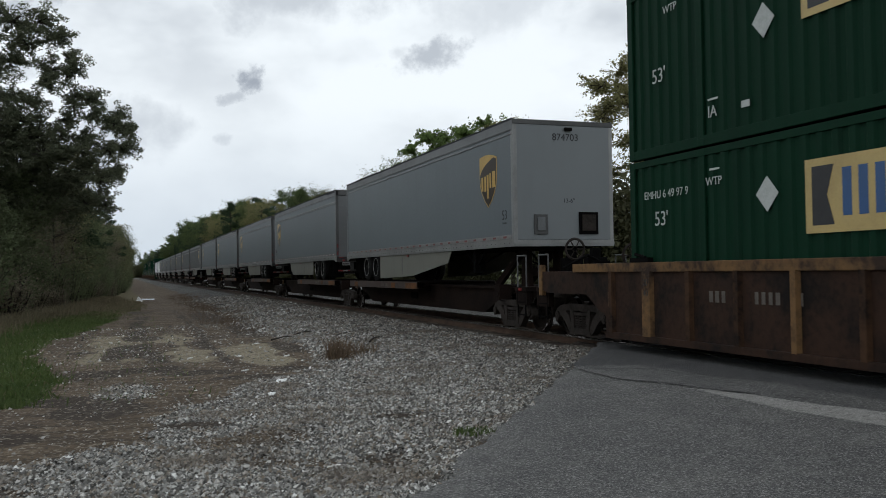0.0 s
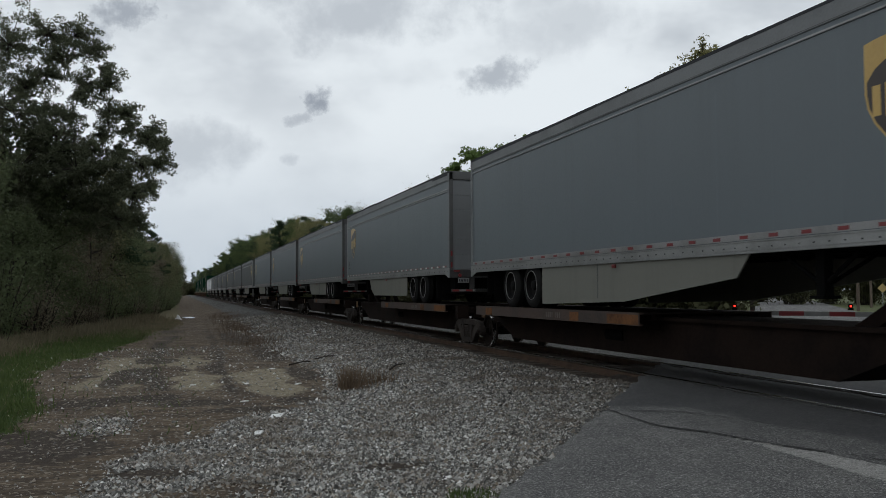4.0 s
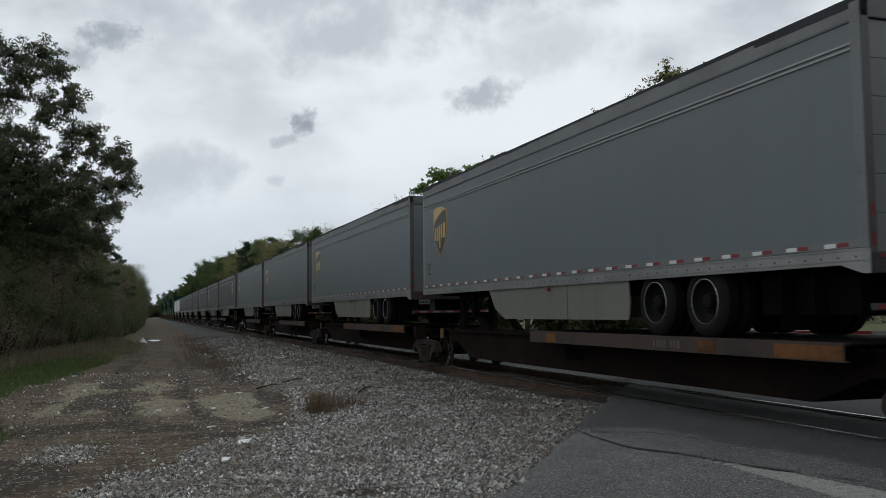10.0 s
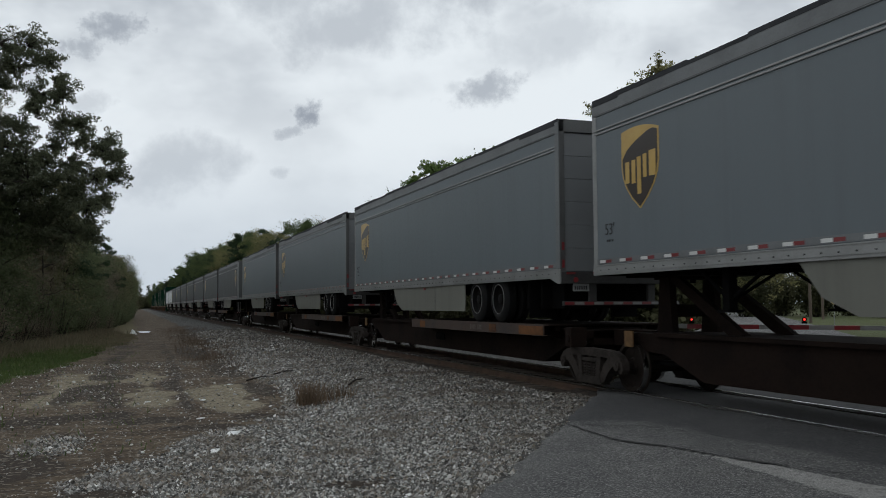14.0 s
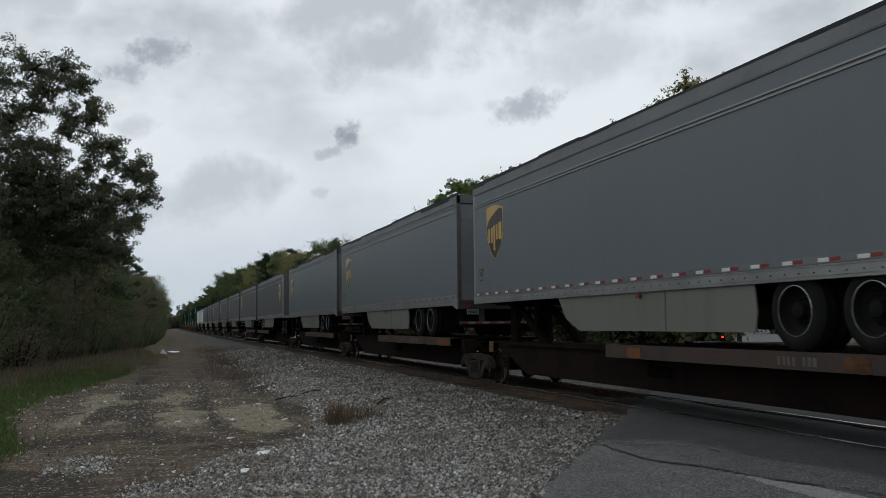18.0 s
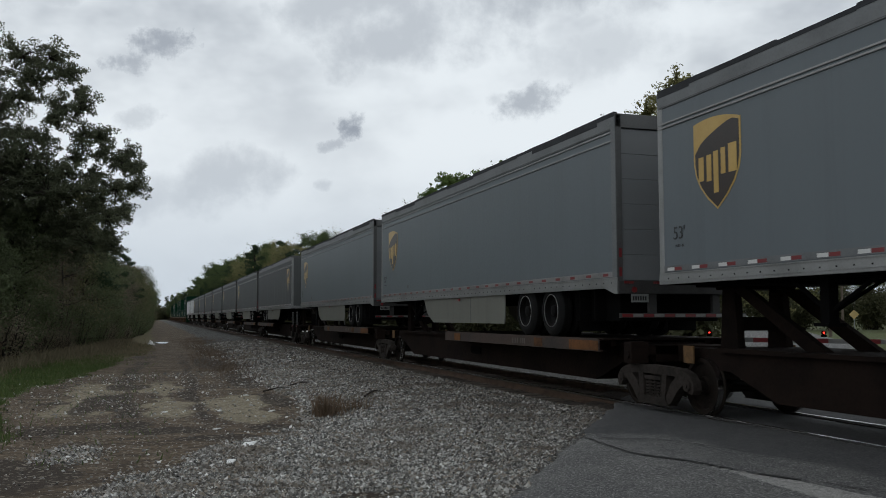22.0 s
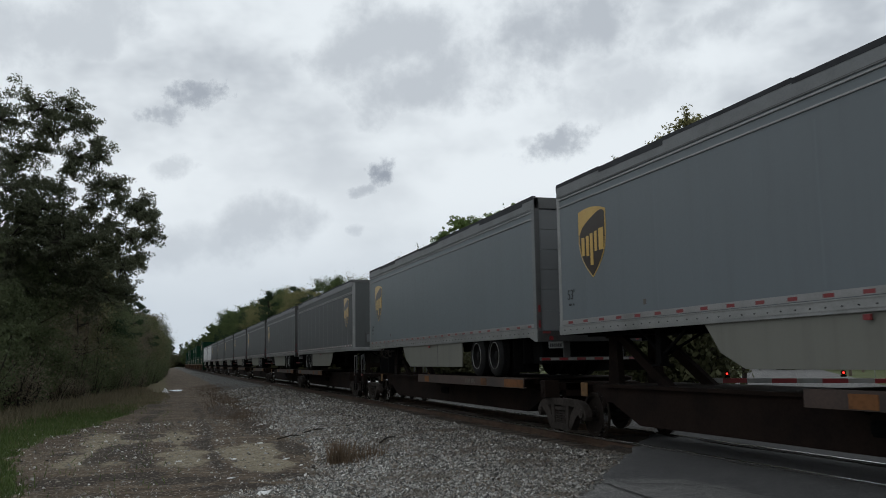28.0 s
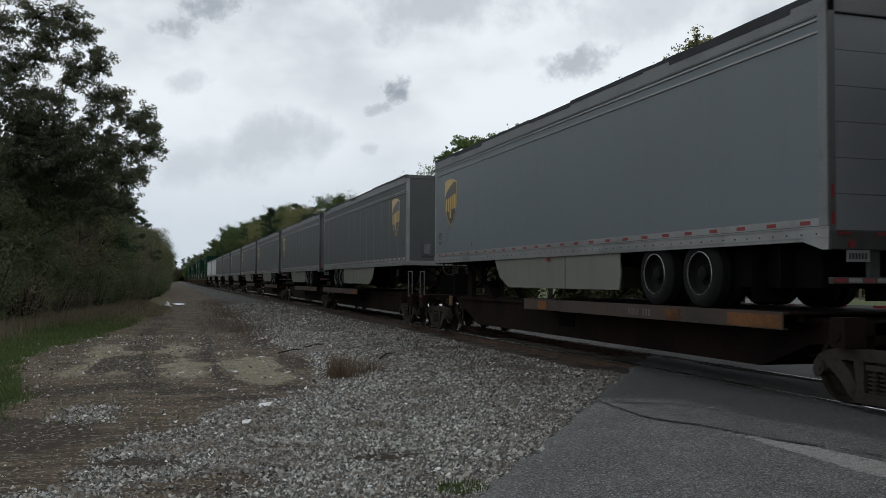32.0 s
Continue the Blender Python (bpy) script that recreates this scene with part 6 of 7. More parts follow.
AIRY = ((19.6, 9.9, 0.55), (20.9, 10.6, 0.6), (21.7, 11.1, 0.6), (22.4, 12.1, 0.6), (23.3, 12.0, 0.7), (24.2, 12.5, 0.65), (25.2, 12.7, 0.6), (26.2, 12.9, 0.7), (27.3, 12.7, 0.6), (28.1, 12.2, 0.6),
        (23.5, 10.8, 0.7), (25.8, 11.0, 0.8), (27.8, 10.4, 0.8), (22.0, 9.8, 0.8), (24.5, 9.4, 0.9), (26.5, 9.2, 0.9), (21.0, 8.8, 0.9), (28.4, 8.8, 1.0), (23.0, 7.8, 1.1), (25.2, 7.3, 1.1), (27.0, 7.0, 1.2),
        (20.3, 7.6, 1.0), (21.6, 6.2, 1.2), (24.2, 5.4, 1.2), (27.0, 5.0, 1.3), (29.2, 6.6, 1.2), (19.0, 5.6, 1.2), (21.5, 9.2, 0.7), (22.6, 10.7, 0.6), (23.9, 11.3, 0.7), (24.3, 10.6, 0.8), (22.9, 11.4, 0.6), (26.4, 10.4, 0.9), (27.4, 11.4, 0.8), (25.6, 12.0, 0.7), (28.6, 10.2, 0.9), (24.8, 11.6, 0.7), (26.9, 11.6, 0.7), (25.2, 10.2, 0.8), (23.4, 9.5, 0.8), (27.0, 8.2, 1.0), (24.0, 8.4, 0.9),
        (20.2, 8.9, 0.7), (21.8, 7.5, 0.9), (26.0, 6.2, 1.1), (28.9, 11.2, 0.7), (29.6, 9.8, 0.8), (29.8, 8.0, 1.0), (22.9, 6.6, 1.1), (18.6, 7.0, 0.9), (22.4, 4.0, 1.3), (25.6, 3.4, 1.3), (28.6, 3.6, 1.4))
GREEN = [(20.4 + 1.0 * i + 0.2 * (k % 2), skyline_z - 0.2 - 1.7 * k, 0.8 + 0.2 * k) for i, skyline_z in enumerate((11.2, 12.1, 12.2, 12.7, 12.6, 13.0, 13.4, 13.2)) for k in range(4)]
lobed_tree("green_tree", "bright green leafy tree beyond the train", 33, (24.2, 66.0), 12.4, GREEN, 2.0, 0.30, "spring_leaf", 0.070, 60, 1.3)
lobed_tree("olive_tree", "tall airy tree with thin olive leaves beyond the train", 27, (24.6, 36.4), 13.4, AIRY, 1.8, 0.30, "olive_leaf", 0.058, 32, 1.6)


def skyline(x, y):
    """Height of the tree tops at a place beyond the train."""
    az = math.degrees(math.atan2(x, y))
    el = float(np.interp(az, (1.5, 2.5, 3, 4.5, 6, 7.6, 10.2, 12.5, 14.7, 16.6, 17.4, 20, 23.2, 25.8, 28.7, 30.5, 32, 34, 36, 38, 60), (1.4, 2.2, 2.9, 3.4, 4.3, 4.9, 5.1, 5.8, 6.4, 8.0, 8.5, 9.1, 9.5, 10.5, 11.2, 11.6, 11.8, 12, 12, 12, 9)))
    return 1.55 + math.hypot(x, y) * math.tan(radians(el))


broad = tree("broadleaf_tree", 23, 10.0, 5.4, 0.10, "wood_leaf", 0.080, 26, 0.34, "dark green broadleaf tree in the wood")
stand(broad, -9.4, 38.0)
brownish = tree("thin_tree", 31, 9.0, 4.0, 0.06, "brown_leaf", 0.065, 20, 0.30, "thin brown-leaved tree in the wood", 0.5)
stand(brownish, -5.2, 62.0)
olive_wood = tree("olive_wood_tree", 37, 9.5, 4.4, 0.08, "wood_olive", 0.075, 24, 0.32, "olive-leaved slender tree at the wood's edge", 0.4)
stand(olive_wood, -4.6, 57.0)
fresh = tree("green_tree", 41, 12.5, 6.4, 0.25, "green_leaf", 0.085, 52, 0.34, "bright green leafy tree beyond the train", 0.4)
stand(fresh, 29.5, 74.0, 0, 0.9)
olive = tree("olive_tree", 53, 12.5, 6.5, 0.25, "olive_leaf", 0.085, 20, 0.36, "tall tree with thin olive autumn leaves beyond the train", 0.5)
stand(olive, 33.5, 50.0, 0, 0.85)
bare = tree("bare_tree", 57, 12.0, 6.0, 0.2, "bare_twig", 0.060, 12, 0.40, "tall tree with few pale buds on bare twigs beyond the train", 0.5, 44)
stand(bare, 28.0, 96.0, 0, 0.95)
tall_pine = pine("pine_tree", 61, 17.0, "tall dark pine in the far wood")
stand(tall_pine, 20.0, 190.0)
thicket = bush("thicket", 71, 3.2, 3.6, "wood_leaf", 0.060, 4200, "dense dark green thicket at the wood's edge")
stand(thicket, -6.4, 35.0)
scrub = bush("scrub", 73, 2.6, 2.4, "brown_leaf", 0.042, 3400, "brown leafless scrub at the wood's edge")
stand(scrub, -5.4, 38.0)
hedge = bush("hedge_bush", 79, 4.2, 4.4, "hedge_leaf", 0.12, 9000, "dense dull olive bush beyond the train")
stand(hedge, 19.0, 34.0)


def wood_edge(y):
    return float(np.interp(y, (20, 36.8, 41.9, 52.9, 63.6, 100, 160, 240, 700), (-5.2, -4.5, -3.8, -3.3, -2.3, -0.4, 0.6, 1.4, 2.0)))


rw = random.Random(9)
for i in range(54):            # wood along the left side, thinning to the distance
    y = 37 + i * 3.4 + rw.uniform(-1.2, 1.2)
    x = wood_edge(y) - 1.5 - rw.uniform(0, 1.6)
    if y < 52:
        x -= 2.4
    again(rw.choice((broad, olive_wood, brownish, olive_wood) if y > 50 else (broad, broad, olive_wood)), x, y, rw.uniform(0, 360), rw.uniform(0.72, 0.98) if y < 62 else rw.uniform(0.62, 0.86))
for i in range(26):            # the far end of the wood
    y = 215 + i * 10 + rw.uniform(-3, 3)
    again(rw.choice((brownish, broad, olive_wood)), wood_edge(y) - 3.2 - rw.uniform(0, 2), y, rw.uniform(0, 360), rw.uniform(0.8, 1.2))
for i in range(30):            # second row, closing the wood
    y = 30 + i * 6.2 + rw.uniform(-2, 2)
    again(rw.choice((broad, brownish)), wood_edge(y) - 5.0 - rw.uniform(0, 4), y, rw.uniform(0, 360), rw.uniform(0.85, 1.08))
for x, y, k in ((-2.4, 64.0, 0.50), (-2.2, 76.0, 0.50), (-1.2, 96.0, 0.5)):      # young pines leaning out of the wood
    again(tall_pine, x - 1.4, y, rw.uniform(0, 360), k)
for i in range(64):            # undergrowth
    y = 33 + i * 2.3 + rw.uniform(-1, 1)
    x = wood_edge(y) - 1.0 - rw.uniform(0, 1.4)
    again(rw.choice((thicket, scrub, thicket)) if y > 46 else thicket, x, y, rw.uniform(0, 360), rw.uniform(0.45, 0.85))
for i in range(26):            # leafy trees that close the wood's face down to the ground
    y = 33 + i * 2.2 + rw.uniform(-0.6, 0.6)
    again(rw.choice((broad, olive_wood, broad) if y < 50 else (olive_wood, brownish, broad)), wood_edge(y) - 1.9 - rw.uniform(0, 1.6), y, rw.uniform(0, 360), rw.uniform(0.42, 0.72))
for i in range(96):            # wood beyond the train, to the height of its skyline
    y = 60 + i * 3.8 + rw.uniform(-2, 2)
    x = 25 + rw.uniform(0, 6) - 0.018 * (y - 60)
    az = math.degrees(math.atan2(x, y))
    src, h0 = rw.choice(((fresh, 12.5), (fresh, 12.5), (olive, 12.5)) if az > 16 else ((bare, 12.0), (olive, 12.5), (bare, 12.0)) if az > 11.5 else
                        ((bare, 12.0), (fresh, 12.5), (olive, 12.5), (tall_pine, 17.0)) if az > 8 else ((fresh, 12.5), (tall_pine, 17.0), (olive, 12.5)) if az > 5.0 else ((tall_pine, 17.0), (tall_pine, 17.0), (fresh, 12.5)))
    if az < 4.5:
        x += 3.0
    again(src, x, y, rw.uniform(0, 360), min(skyline(x, y), skyline(x - 3.2, y)) / h0 * rw.uniform(0.93, 1.09))
for i in range(26):            # far pines where the line meets the sky
    a, d = radians(1.0 + i * 0.085), 400 + rw.uniform(0, 130)
    x, y = d * math.sin(a), d * math.cos(a)
    again(tall_pine if i % 3 else fresh, x, y, rw.uniform(0, 360), skyline(x, y) / (17.0 if i % 3 else 12.5) * rw.uniform(0.7, 1.05))
for i in range(44):            # hedge that hides the ground beyond the train
    y = 33 + i * 4.4 + rw.uniform(-1, 1)
    again(hedge, 18.5 + rw.uniform(-1, 2.5), y, rw.uniform(0, 360), rw.uniform(0.85, 1.25))
for i in range(16):            # the wood that closes the line far off
    again(rw.choice((hedge, broad, tall_pine)), -14 + i * 2.6, 620 + rw.uniform(0, 60), rw.uniform(0, 360), rw.uniform(0.8, 1.1))
for i in range(34):
    again(hedge, -16 + i * 1.5, 600 + rw.uniform(0, 30), rw.uniform(0, 360), rw.uniform(1.3, 1.9))
for i in range(13):            # trees that close the far road
    a = radians(34 + i * 1.9)
    d = 125 + rw.uniform(0, 40)
    again(rw.choice((fresh, olive, broad)), d * math.sin(a), d * math.cos(a), rw.uniform(0, 360), rw.uniform(0.9, 1.25))
    again(hedge, (d - 6) * math.sin(a), (d - 6) * math.cos(a), rw.uniform(0, 360), rw.uniform(1.2, 1.7))
for x, y, k in ((31.0, 43.5, 0.8), (37.0, 34.5, 1.02), (44.5, 36.0, 0.80), (30.0, 58.0, 0.8), (21.5, 47.0, 0.72)):
    again(olive, x, y, rw.uniform(0, 360), k)
for i in range(10):            # bushes right of the far road
    again(hedge, 36 + i * 4.5, 26 + i * 3.2 + rw.uniform(-2, 2), rw.uniform(0, 360), rw.uniform(0.5, 0.9))


def tuft(name, x, y, n, h, spread, mat_key, label, seed):
    rg = np.random.default_rng(seed)
    a = rg.uniform(0, 2 * math.pi, n)
    rad = spread * np.sqrt(rg.uniform(0, 1, n))
    bx, by = np.cos(a) * rad, np.sin(a) * rad
    lean = rg.normal(size=(n, 2)) * 0.28
    hh = h * rg.uniform(0.45, 1.0, n)
    w = 0.006 + 0.006 * rg.uniform(size=n)
    t = rg.uniform(0, math.pi, n)
    wx, wy = np.cos(t) * w, np.sin(t) * w
    z = np.zeros(n)
    q = np.stack([np.stack([bx - wx, by - wy, z], 1), np.stack([bx + wx, by + wy, z], 1),
                  np.stack([bx + lean[:, 0] * hh + wx * 0.3, by + lean[:, 1] * hh + wy * 0.3, hh], 1), np.stack([bx + lean[:, 0] * hh - wx * 0.3, by + lean[:, 1] * hh - wy * 0.3, hh], 1)], 1)
    ob = new(name, quads_mesh(name, q, M[mat_key]))
    ob.location = (x, y, ground_height(x, y) - 0.02)
    return tagged(ob, label, "grass tuft", kind="stuff")


tuft("dry_grass_tuft", 3.15, 16.9, 210, 0.52, 0.20, "dry_grass", "dry reddish-brown grass tuft at the ballast foot", 1)
tuft("dry_grass_tuft", 3.75, 17.3, 110, 0.34, 0.36, "dry_grass", "dry brown grass tuft at the ballast foot", 2)
tuft("dry_grass_tuft", 3.45, 17.0, 110, 0.20, 0.6, "dry_grass", "sparse dry grass at the ballast foot", 3)
tuft("green_grass_tuft", 2.45, 7.35, 260, 0.09, 0.22, "grass_blade", "small green weed tuft in the gravel", 4)
tuft("green_grass_tuft", -2.6, 13.6, 300, 0.12, 0.35, "grass_blade", "small green weed tuft on the dirt", 5)


def mask_grid():
    """The ground's masks on a fine grid, read off by sampling."""
    gx, gy = np.arange(-7.2, 7.6, 0.16), np.arange(4.5, 66.0, 0.16)
    g = np.array([[masks(x, y) + (ground_height(x, y), road_across(x, y)) for x in gx] for y in gy])

    def at(x, y):
        u = np.clip((x - gx[0]) / 0.16, 0, len(gx) - 1.001)
        w = np.clip((y - gy[0]) / 0.16, 0, len(gy) - 1.001)
        i, j = u.astype(int), w.astype(int)
        a, b = (u - i)[:, None], (w - j)[:, None]
        return (g[j, i] * (1 - a) + g[j, i + 1] * a) * (1 - b) + (g[j + 1, i] * (1 - a) + g[j + 1, i + 1] * a) * b
    return at


COVER = mask_grid()


def blades(name, p, h, w, lean, rg, material):
    """Single blades of grass at the points p."""
    n = len(p)
    t = rg.uniform(0, math.pi, n)
    d = np.stack([np.cos(t) * w, np.sin(t) * w, np.zeros(n)], 1)
    top = p + np.stack([rg.normal(size=n) * lean * h, rg.normal(size=n) * lean * h, h], 1)
    return new(name, quads_mesh(name, np.stack([p - d, p + d, top + d * 0.3, top - d * 0.3], 1), material))


def grass_field():
    """Rough short grass along the wood's edge, turning to straw farther on, and a fringe of tall dead grass under the trees."""
    rg = np.random.default_rng(77)
    n = 130000
    y = 12 + 53 * rg.uniform(size=n) ** 1.3
    x = 0.3 - 7.0 * rg.uniform(size=n)
    c = COVER(x, y)
    on = c[:, 1] + rg.normal(size=n) * 0.22 > 0.5
    dry = c[:, 5] + rg.normal(size=n) * 0.3 > 0.55
    for keep, name, mat_key, label in ((on & ~dry, "grass", "grass_blade", "short green grass along the wood's edge"), (on & dry, "dry_grass", "straw", "tan dry grass along the wood's edge")):
        p = np.stack([x[keep], y[keep], c[keep, 6]], 1)
        h = rg.uniform(0.03, 0.11, len(p)) * np.where(rg.uniform(size=len(p)) > 0.94, 2.2, 1.0)
        tagged(blades(name, p, h, 0.010, 0.5, rg, M[mat_key]), label, "grass", kind="stuff")
    n = 15000
    y = 24 + 46 * rg.uniform(size=n) ** 1.2
    x = np.interp(y, (24, 36.8, 41.9, 52.9, 63.6, 100), (-5.9, -5.0, -4.1, -3.2, -2.2, -0.6)) + rg.normal(size=n) * 0.55
    thin = np.sin(y * 1.1) + np.sin(y * 2.7 + 1) + rg.normal(size=n) * 0.6 > -0.3
    x, y = x[thin], y[thin]
    z = COVER(x, y)[:, 6]
    ob = blades("tall_dead_grass", np.stack([x, y, z], 1), rg.uniform(0.1, 0.5, len(x)), 0.014, 0.35, rg, M["straw"])
    tagged(ob, "fringe of tall tan dead grass under the trees", "grass", kind="stuff")


grass_field()


def stones():
    """Crushed stone on the ballast bank and the fan of gravel beside the road."""
    rg = np.random.default_rng(3)
    # each stone is an uneven chip whose flat underside lies in the dirt
    chip = np.array([(1, 0.9, -0.5), (-1, 1, -0.5), (-0.9, -1, -0.5), (1, -1, -0.5), (0, 0, 0.9)], float)
    tri = np.array([(0, 1, 4), (1, 2, 4), (2, 3, 4), (3, 0, 4)])
    got = []
    for n, y0, dy, pw, xa, xb in ((900000, 5.0, 27.0, 1.7, -4.0, 7.3), (170000, 22.0, 42.0, 1.3, 2.4, 7.2)):
        y = y0 + dy * rg.uniform(size=n) ** pw
        x = rg.uniform(xa, xb, n)
        c = COVER(x, y)
        verge = c[:, 7] < -0.06 + 0.22 * np.abs(rg.normal(size=n)) * (rg.uniform(size=n) > 0.75)
        rock = (c[:, 0] + rg.normal(size=n) * 0.2 > 0.5) & verge
        loose = ~rock & (rg.uniform(size=n) < 0.020 * (1 - 0.6 * c[:, 4]) * (1 - c[:, 1]) * (1 - 0.5 * c[:, 3])) & (c[:, 7] < 0)
        for keep, k in ((rock, 1.0), (loose, 0.62)):
            got.append(np.stack([x[keep], y[keep], c[keep, 6], np.full(keep.sum(), k)], 1))
    p = np.concatenate(got)
    p = p[rg.permutation(len(p))[:400000]]
    n = len(p)
    size = (rg.uniform(0.0, 1.0, n) ** 3.0 * 0.018 + 0.0078) * p[:, 3]
    p = p[:, :3]
    size *= (1 + 0.05 * (p[:, 1] - 11)).clip(1, 2.6)
    turn, tx, ty = rg.uniform(0, 2 * np.pi, n), rg.normal(size=n) * 0.4, rg.normal(size=n) * 0.4
    base = chip[None] * np.stack([rg.uniform(0.9, 1.5, n), rg.uniform(0.6, 1.05, n), rg.uniform(0.6, 1.3, n)], 1)[:, None]
    base = base * rg.uniform(0.7, 1.15, (n, 5, 1)) + rg.normal(size=(n, 5, 3)) * 0.28
    v = np.empty_like(base)
    v[..., 0] = base[..., 0] * np.cos(turn)[:, None] - base[..., 1] * np.sin(turn)[:, None]
    v[..., 1] = base[..., 0] * np.sin(turn)[:, None] + base[..., 1] * np.cos(turn)[:, None]
    v[..., 2] = base[..., 2] + v[..., 0] * tx[:, None] + v[..., 1] * ty[:, None]
    v *= size[:, None, None]
    v += p[:, None] + np.array([0, 0, 1])[None, None] * (size * 0.35)[:, None, None]
    f = (tri[None] + 5 * np.arange(n)[:, None, None]).reshape(-1, 3)
    me = bpy.data.meshes.new("gravel")
    me.vertices.add(5 * n)
    me.vertices.foreach_set("co", v.astype(np.float32).ravel())
    me.loops.add(12 * n)
    me.loops.foreach_set("vertex_index", f.astype(np.int32).ravel())
    me.polygons.add(4 * n)
    me.polygons.foreach_set("loop_start", np.arange(0, 12 * n, 3, dtype=np.int32))
    me.polygons.foreach_set("use_smooth", np.zeros(4 * n, dtype=bool))
    me.update(calc_edges=True)
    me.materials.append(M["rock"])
    return tagged(new("gravel", me), "grey crushed stone ballast and gravel", "gravel", kind="stuff")


stones()

# litter, stick and puddle on the lot
rl = random.Random(4)
for x, y, w in ((1.02, 11.9, 0.16), (1.39, 13.3, 0.26), (1.9, 13.5, 0.10), (1.1, 15.6, 0.13), (2.35, 18.3, 0.12), (-2.0, 30.0, 0.12), (1.35, 18.6, 0.10), (0.3, 18.5, 0.10), (0.15, 12.2, 0.05), (2.2, 22.0, 0.12)):
    sh = Shape().box(-w / 2, w / 2, -w / 3, w / 3, 0, 0.02, 0.004)
    ob = part("litter", sh, M["litter"], None)
    ob.matrix_basis = pose(x, y, ground_height(x, y) + 0.005, rl.uniform(-8, 8), rl.uniform(-8, 8), rl.uniform(0, 180))
    tagged(ob, "flat scrap of white litter on the dirt", "litter", "litter on the lot")
for x, y, l, a in ((4.75, 19.6, 1.5, 62), (3.9, 24.0, 1.2, 40), (3.1, 23.0, 1.0, 35)):
    st = part("stick", Shape().rod((-l / 2, 0, 0), (0, 0.04, 0.05), 0.022, 0.018, 6).rod((0, 0.04, 0.05), (l / 2, 0, 0.02), 0.018, 0.009, 6).rod((0, 0.04, 0.05), (l * 0.2, 0.2, 0.09), 0.012, 0.006, 5), M["bark"], None)
    st.matrix_basis = pose(x, y, ground_height(x, y) + 0.02, 0, 0, a)
    tagged(st, "dark broken branch lying on the ballast", "branch", "branches on the ballast")


def puddle():
    r = random.Random(2)
    pts = [(0.5 * math.cos(a) * (1 + 0.2 * math.sin(3 * a)), 2.6 * math.sin(a) * (1 + 0.15 * math.cos(2 * a))) for a in [2 * math.pi * i / 28 for i in range(28)]]
    ob = part("puddle", Shape().prism(pts, "z", -0.02, 0.015), M["water"], None)
    ob.matrix_basis = pose(0.7, 70.0, ground_height(0.7, 70) + 0.06, 0, 0, 2)
    return tagged(ob, "shallow muddy puddle on the dirt lot", "puddle")


puddle()


def plastic_sheet():
    rg = np.random.default_rng(8)
    n = 9
    v = [((i - 4) * 0.06 + rg.normal() * 0.02, (j - 4) * 0.10 + rg.normal() * 0.03, max(0.0, 0.40 * math.exp(-((i - 3) ** 2 + (j - 4) ** 2) / 7.0) + rg.normal() * 0.05)) for j in range(n) for i in range(n)]
    f = [(j * n + i, j * n + i + 1, (j + 1) * n + i + 1, (j + 1) * n + i) for j in range(n - 1) for i in range(n - 1)]
    ob = part("plastic_sheet", Shape().add(v, f), M["plastic"], None, smooth=True)
    ob.modifiers.new("thickness", "SOLIDIFY").thickness = 0.006
    ob.location = (0.0, 66.0, ground_height(0, 66.0))
    return tagged(ob, "crumpled white plastic sheet beside the puddle", "plastic sheet")


plastic_sheet()


def dry_weeds():
    """Low brown weeds along the foot of the ballast."""
    rg = np.random.default_rng(15)
    pts = []
    while len(pts) < 4200:
        y = 27 + 55 * rg.uniform() ** 1.1
        x = line_at(y, FOOT) - 0.5 + rg.normal() * (0.30 + 0.008 * y)
        if x < 5.5 and lump(x, y, 0.6) + 0.3 * rg.normal() > 0.05:
            pts.append((x, y, ground_height(x, y)))
    p = np.array(pts)
    n = len(p)
    h = rg.uniform(0.04, 0.22, n)
    t = rg.uniform(0, math.pi, n)
    d = np.stack([np.cos(t) * 0.009, np.sin(t) * 0.009, np.zeros(n)], 1)
    top = p + np.stack([rg.normal(size=n) * 0.07, rg.normal(size=n) * 0.07, h], 1)
    q = np.stack([p - d, p + d, top + d * 0.3, top - d * 0.3], 1)
    return tagged(new("dry_weeds", quads_mesh("dry_weeds", q, M["weed"])), "low dry brown weeds along the ballast foot", "weeds", kind="stuff")


dry_weeds()

# ------------------------------------------------------------------ beyond the crossing
def gate():
    g = thing("crossing_gate", "lowered striped crossing gate arm with red lamps", "crossing gate", at=pose(11.6, 15.0, 0, 0, 0, -36.7))
    for i in range(14):
        x0 = -1.6 + i * 0.46
        part("arm_stripe", Shape().box(x0, x0 + 0.46, -0.02, 0.02, 1.06 - 0.004 * i, 1.15 - 0.004 * i), M["red_tape" if i % 2 else "guard_white"], g)
    part("mast", Shape().rod((5.0, 0, -0.3), (5.0, 0, 3.6), 0.06, n=12).box(4.8, 5.2, -0.2, 0.2, 0.75, 1.3, 0.02), M["galv"], g)
    for x in (-1.05, 1.08):
        part("lamp", Shape().box(x - 0.05, x + 0.05, -0.06, 0.04, 1.16, 1.20).rod((x, -0.07, 1.24), (x, 0.05, 1.24), 0.045, n=12), M["black"], g)
        part("lamp_lens", Shape().rod((x, -0.085, 1.24), (x, -0.07, 1.24), 0.020, n=12), M["red_glow"], g, "glowing red gate lamp")
    return g


gate()


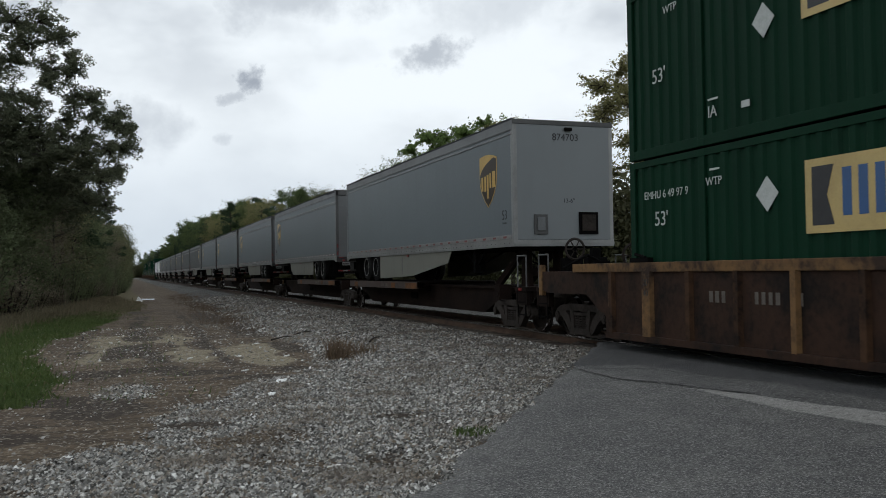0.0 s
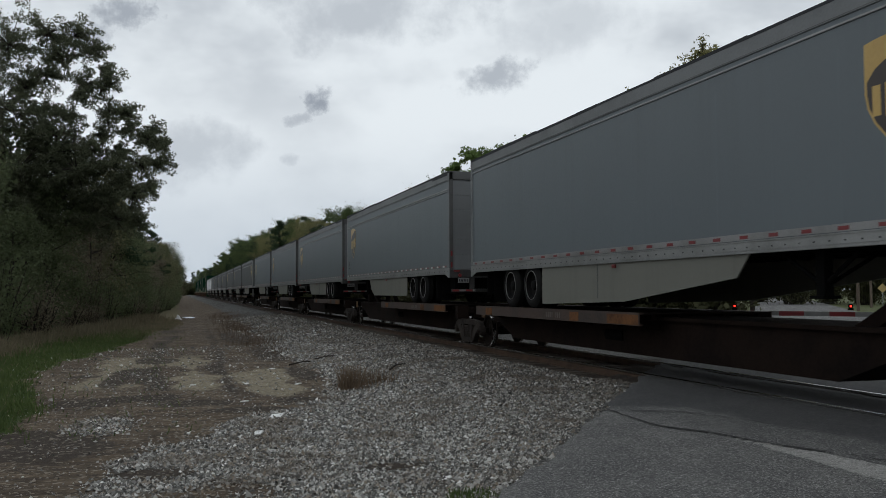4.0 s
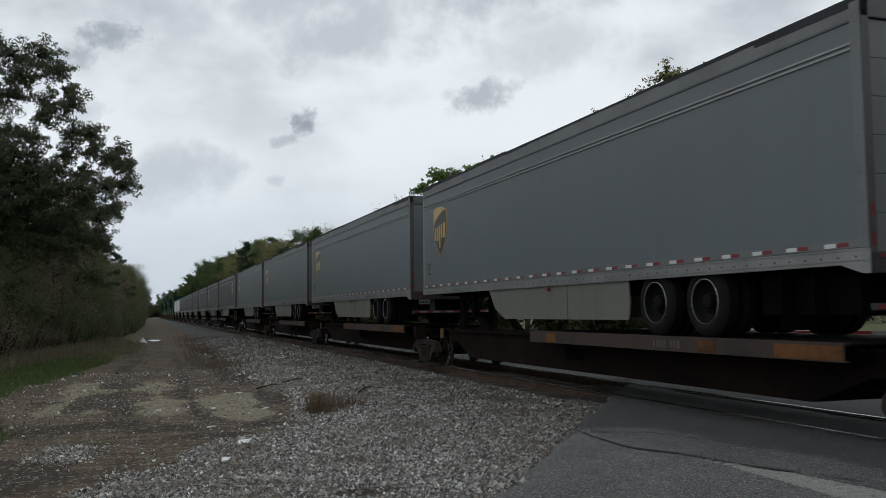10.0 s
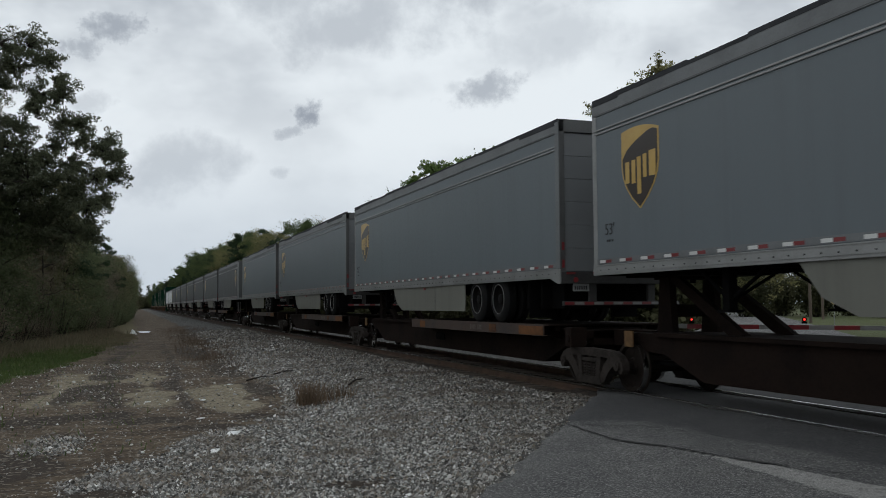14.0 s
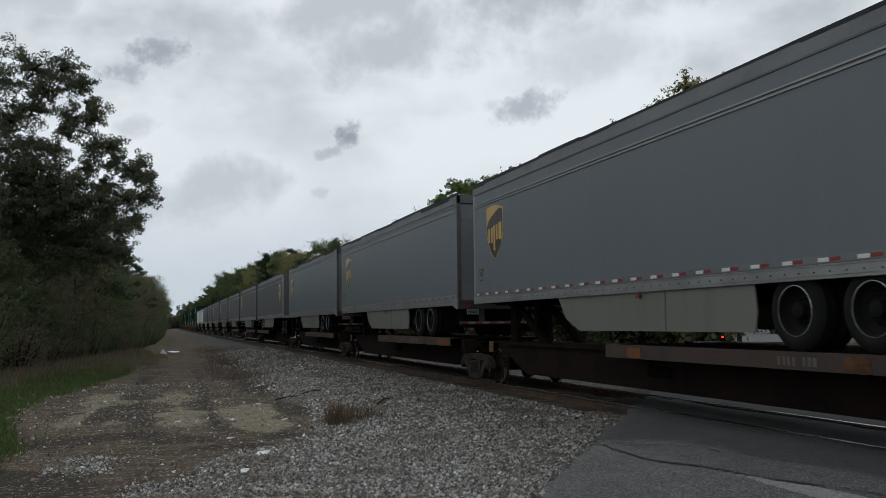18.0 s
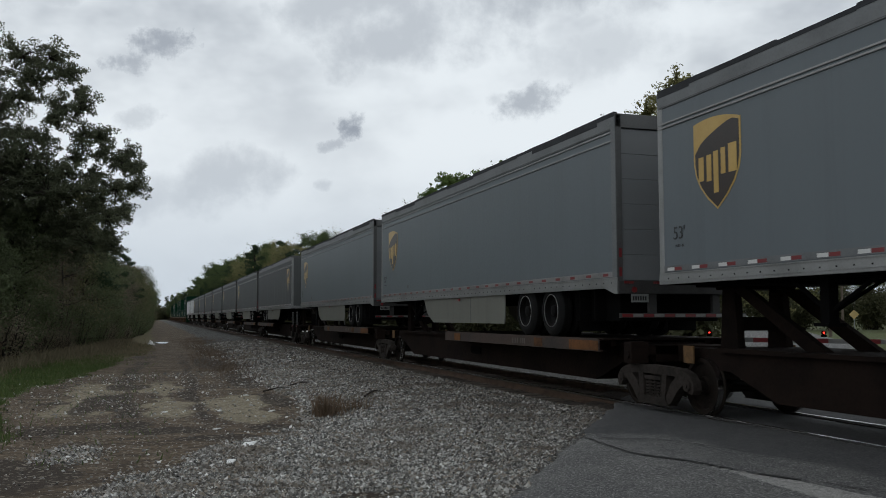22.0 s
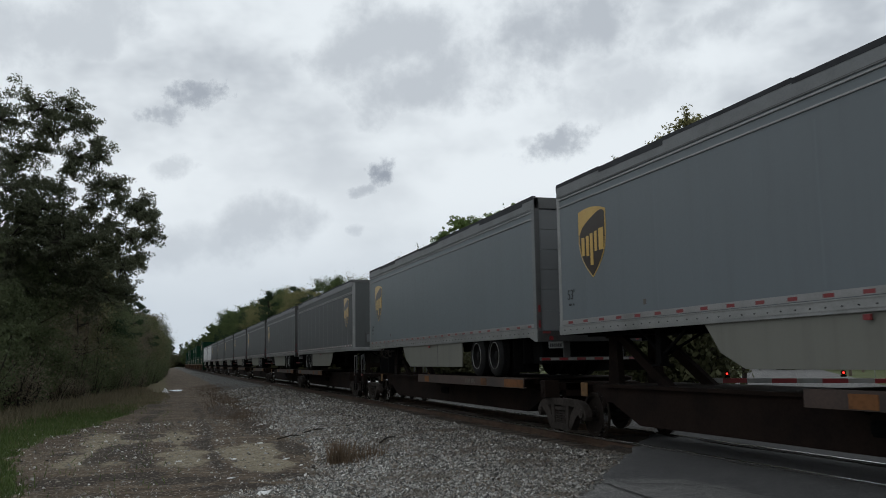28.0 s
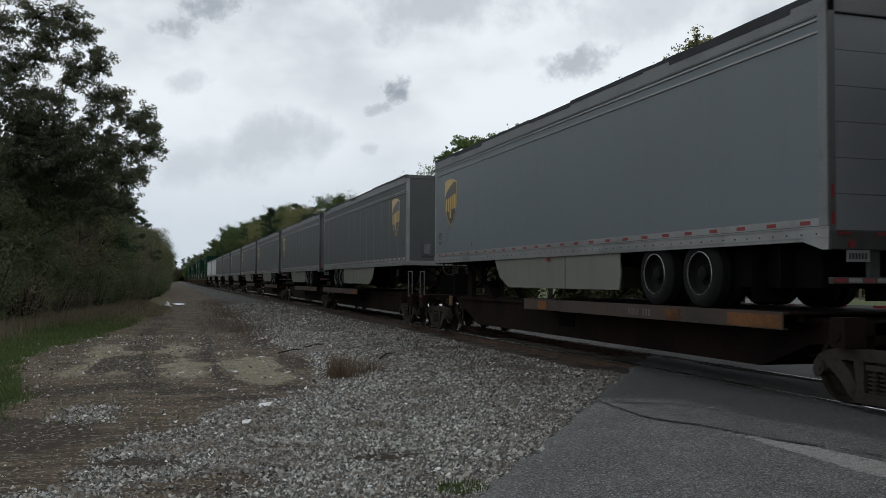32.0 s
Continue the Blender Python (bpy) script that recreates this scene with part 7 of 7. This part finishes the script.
def sedan(paint, label, tail):
    c = thing("car", label, "car", "cars on the far road")
    body = [(-2.2, 0.35), (-2.25, 0.62), (-2.1, 0.86), (-1.5, 0.95), (1.0, 0.95), (1.9, 0.82), (2.2, 0.66), (2.22, 0.35), (1.85, 0.25), (-1.9, 0.25)]
    part("body", Shape().prism(body, "x", -0.88, 0.88), M[paint], c, smooth=True)
    part("cabin", Shape().prism([(-1.75, 0.93), (-1.2, 1.38), (0.2, 1.42), (1.0, 0.93)], "x", -0.72, 0.72), M[paint], c)
    part("window", Shape().prism([(-1.70, 0.97), (-1.2, 1.33), (-1.16, 1.33), (-1.6, 0.97)], "x", -0.66, 0.66).prism([(-1.55, 0.98), (-1.1, 1.32), (0.15, 1.36), (0.85, 0.98)], "x", -0.735, 0.735), M["car_glass"], c)
    for x in (-0.8, 0.8):
        for y in (-1.35, 1.4):
            w = part("wheel", shared("car_tyre", lambda: Shape().lathe([(-0.1, 0.2), (-0.11, 0.3), (-0.08, 0.33), (0.08, 0.33), (0.11, 0.3), (0.1, 0.2)], 18), True), M["rubber"], c, "", pose(x, y, 0.33))
            part("rim", shared("car_rim", lambda: Shape().rod((-0.1, 0, 0), (0.1, 0, 0), 0.21, n=14)), M["galv"], w)
        part("tail_lamp", Shape().box(x - 0.16 if x > 0 else x - 0.04, x + 0.04 if x > 0 else x + 0.16, -2.27, -2.2, 0.66, 0.82, 0.01), M["red_glow"], c, "red tail lamp")
        part("head_lamp", Shape().box(x - 0.15, x + 0.1, 2.14, 2.2, 0.60, 0.74, 0.01), M["white_glow"], c, "lit head lamp")
    return c


def road_pose(s, d, turn):
    p = EDGE + ALONG * s + ACROSS * d
    return pose(p.x, p.y, road_height(p.x) + 0.02, 0, 0, turn)


CARS = [(sedan("car_white", "white sedan driving away on the far road", True), 6.6, 0, [(0.0, 150.0), (32.0, 190.0)]),
        (sedan("car_dark", "dark car coming along the far road with its lamps lit", False), 2.4, 180, [(0.0, 205.0), (16.0, 175.0), (32.0, 150.0)])]


def utility_pole(x, y, h, lamp):
    u = thing("utility_pole", "weathered wooden utility pole beyond the train", "pole", "utility poles", at=pose(x, y, ground_height(x, y) - 0.1))
    part("post", Shape().rod((0, 0, 0), (0, 0, h), 0.15, 0.10, 10), M["pole"], u)
    part("crossarm", Shape().box(-1.1, 1.1, -0.06, 0.06, h - 0.55, h - 0.43), M["pole"], u)
    for k in (-0.95, -0.4, 0.4, 0.95):
        part("insulator", Shape().rod((k, 0, h - 0.43), (k, 0, h - 0.28), 0.045, 0.03, 8), M["galv"], u)
    if lamp:
        part("lamp_arm", Shape().rod((0, 0, h - 2.0), (-1.2, 0, h - 1.6), 0.03).box(-1.7, -1.15, -0.1, 0.1, h - 1.66, h - 1.55, 0.02), M["galv"], u, "pale street lamp arm")
    return u


utility_pole(32.6, 31.8, 6.0, True)
utility_pole(58.0, 66.0, 7.5, True)
utility_pole(72.0, 80.0, 7.5, False)


def sign_post(x, y):
    u = thing("road_sign", "yellow diamond warning sign on a post", "road sign", at=pose(x, y, ground_height(x, y), 0, 0, -37))
    part("post", Shape().rod((0, 0, -0.1), (0, 0, 2.2), 0.03), M["galv"], u)
    part("plate", Shape().prism([(-0.4, 2.1), (0, 1.7), (0.4, 2.1), (0, 2.5)], "y", -0.035, -0.03), M["emblem_yellow"], u)


sign_post(57.0, 62.0)


# ------------------------------------------------------------------ what moves
def motions():
    knots = [float(t) for t in range(0, 33)]
    for ob, x, y, z, turn in MOVERS:
        far = y > 150
        walk(ob, [(t, pose(x, y - rolled(t), z, 0, 0, turn)) for t in (knots[::4] if far else knots)])
        if y > 110 or (z != RAIL_Z):
            continue
        for w in ob.children_recursive:
            if w.name.startswith("wheelset"):
                base = w.matrix_basis.copy()
                steps = [0.2 * i for i in range(161)]
                walk(w, [(t, base @ pose(0, 0, 0, rolled(t) / 0.425 * 57.2958 * (1 if turn == 0 else -1))) for t in steps])
    for car, d, turn, legs in CARS:
        walk(car, [(t, road_pose(s, d, turn - 36.7)) for t, s in legs])
    walk(sky_dome, [(float(t), pose(0, 0, 0, 0, 0, -0.20 * t)) for t in (0, 8, 16, 24, 32)])


motions()
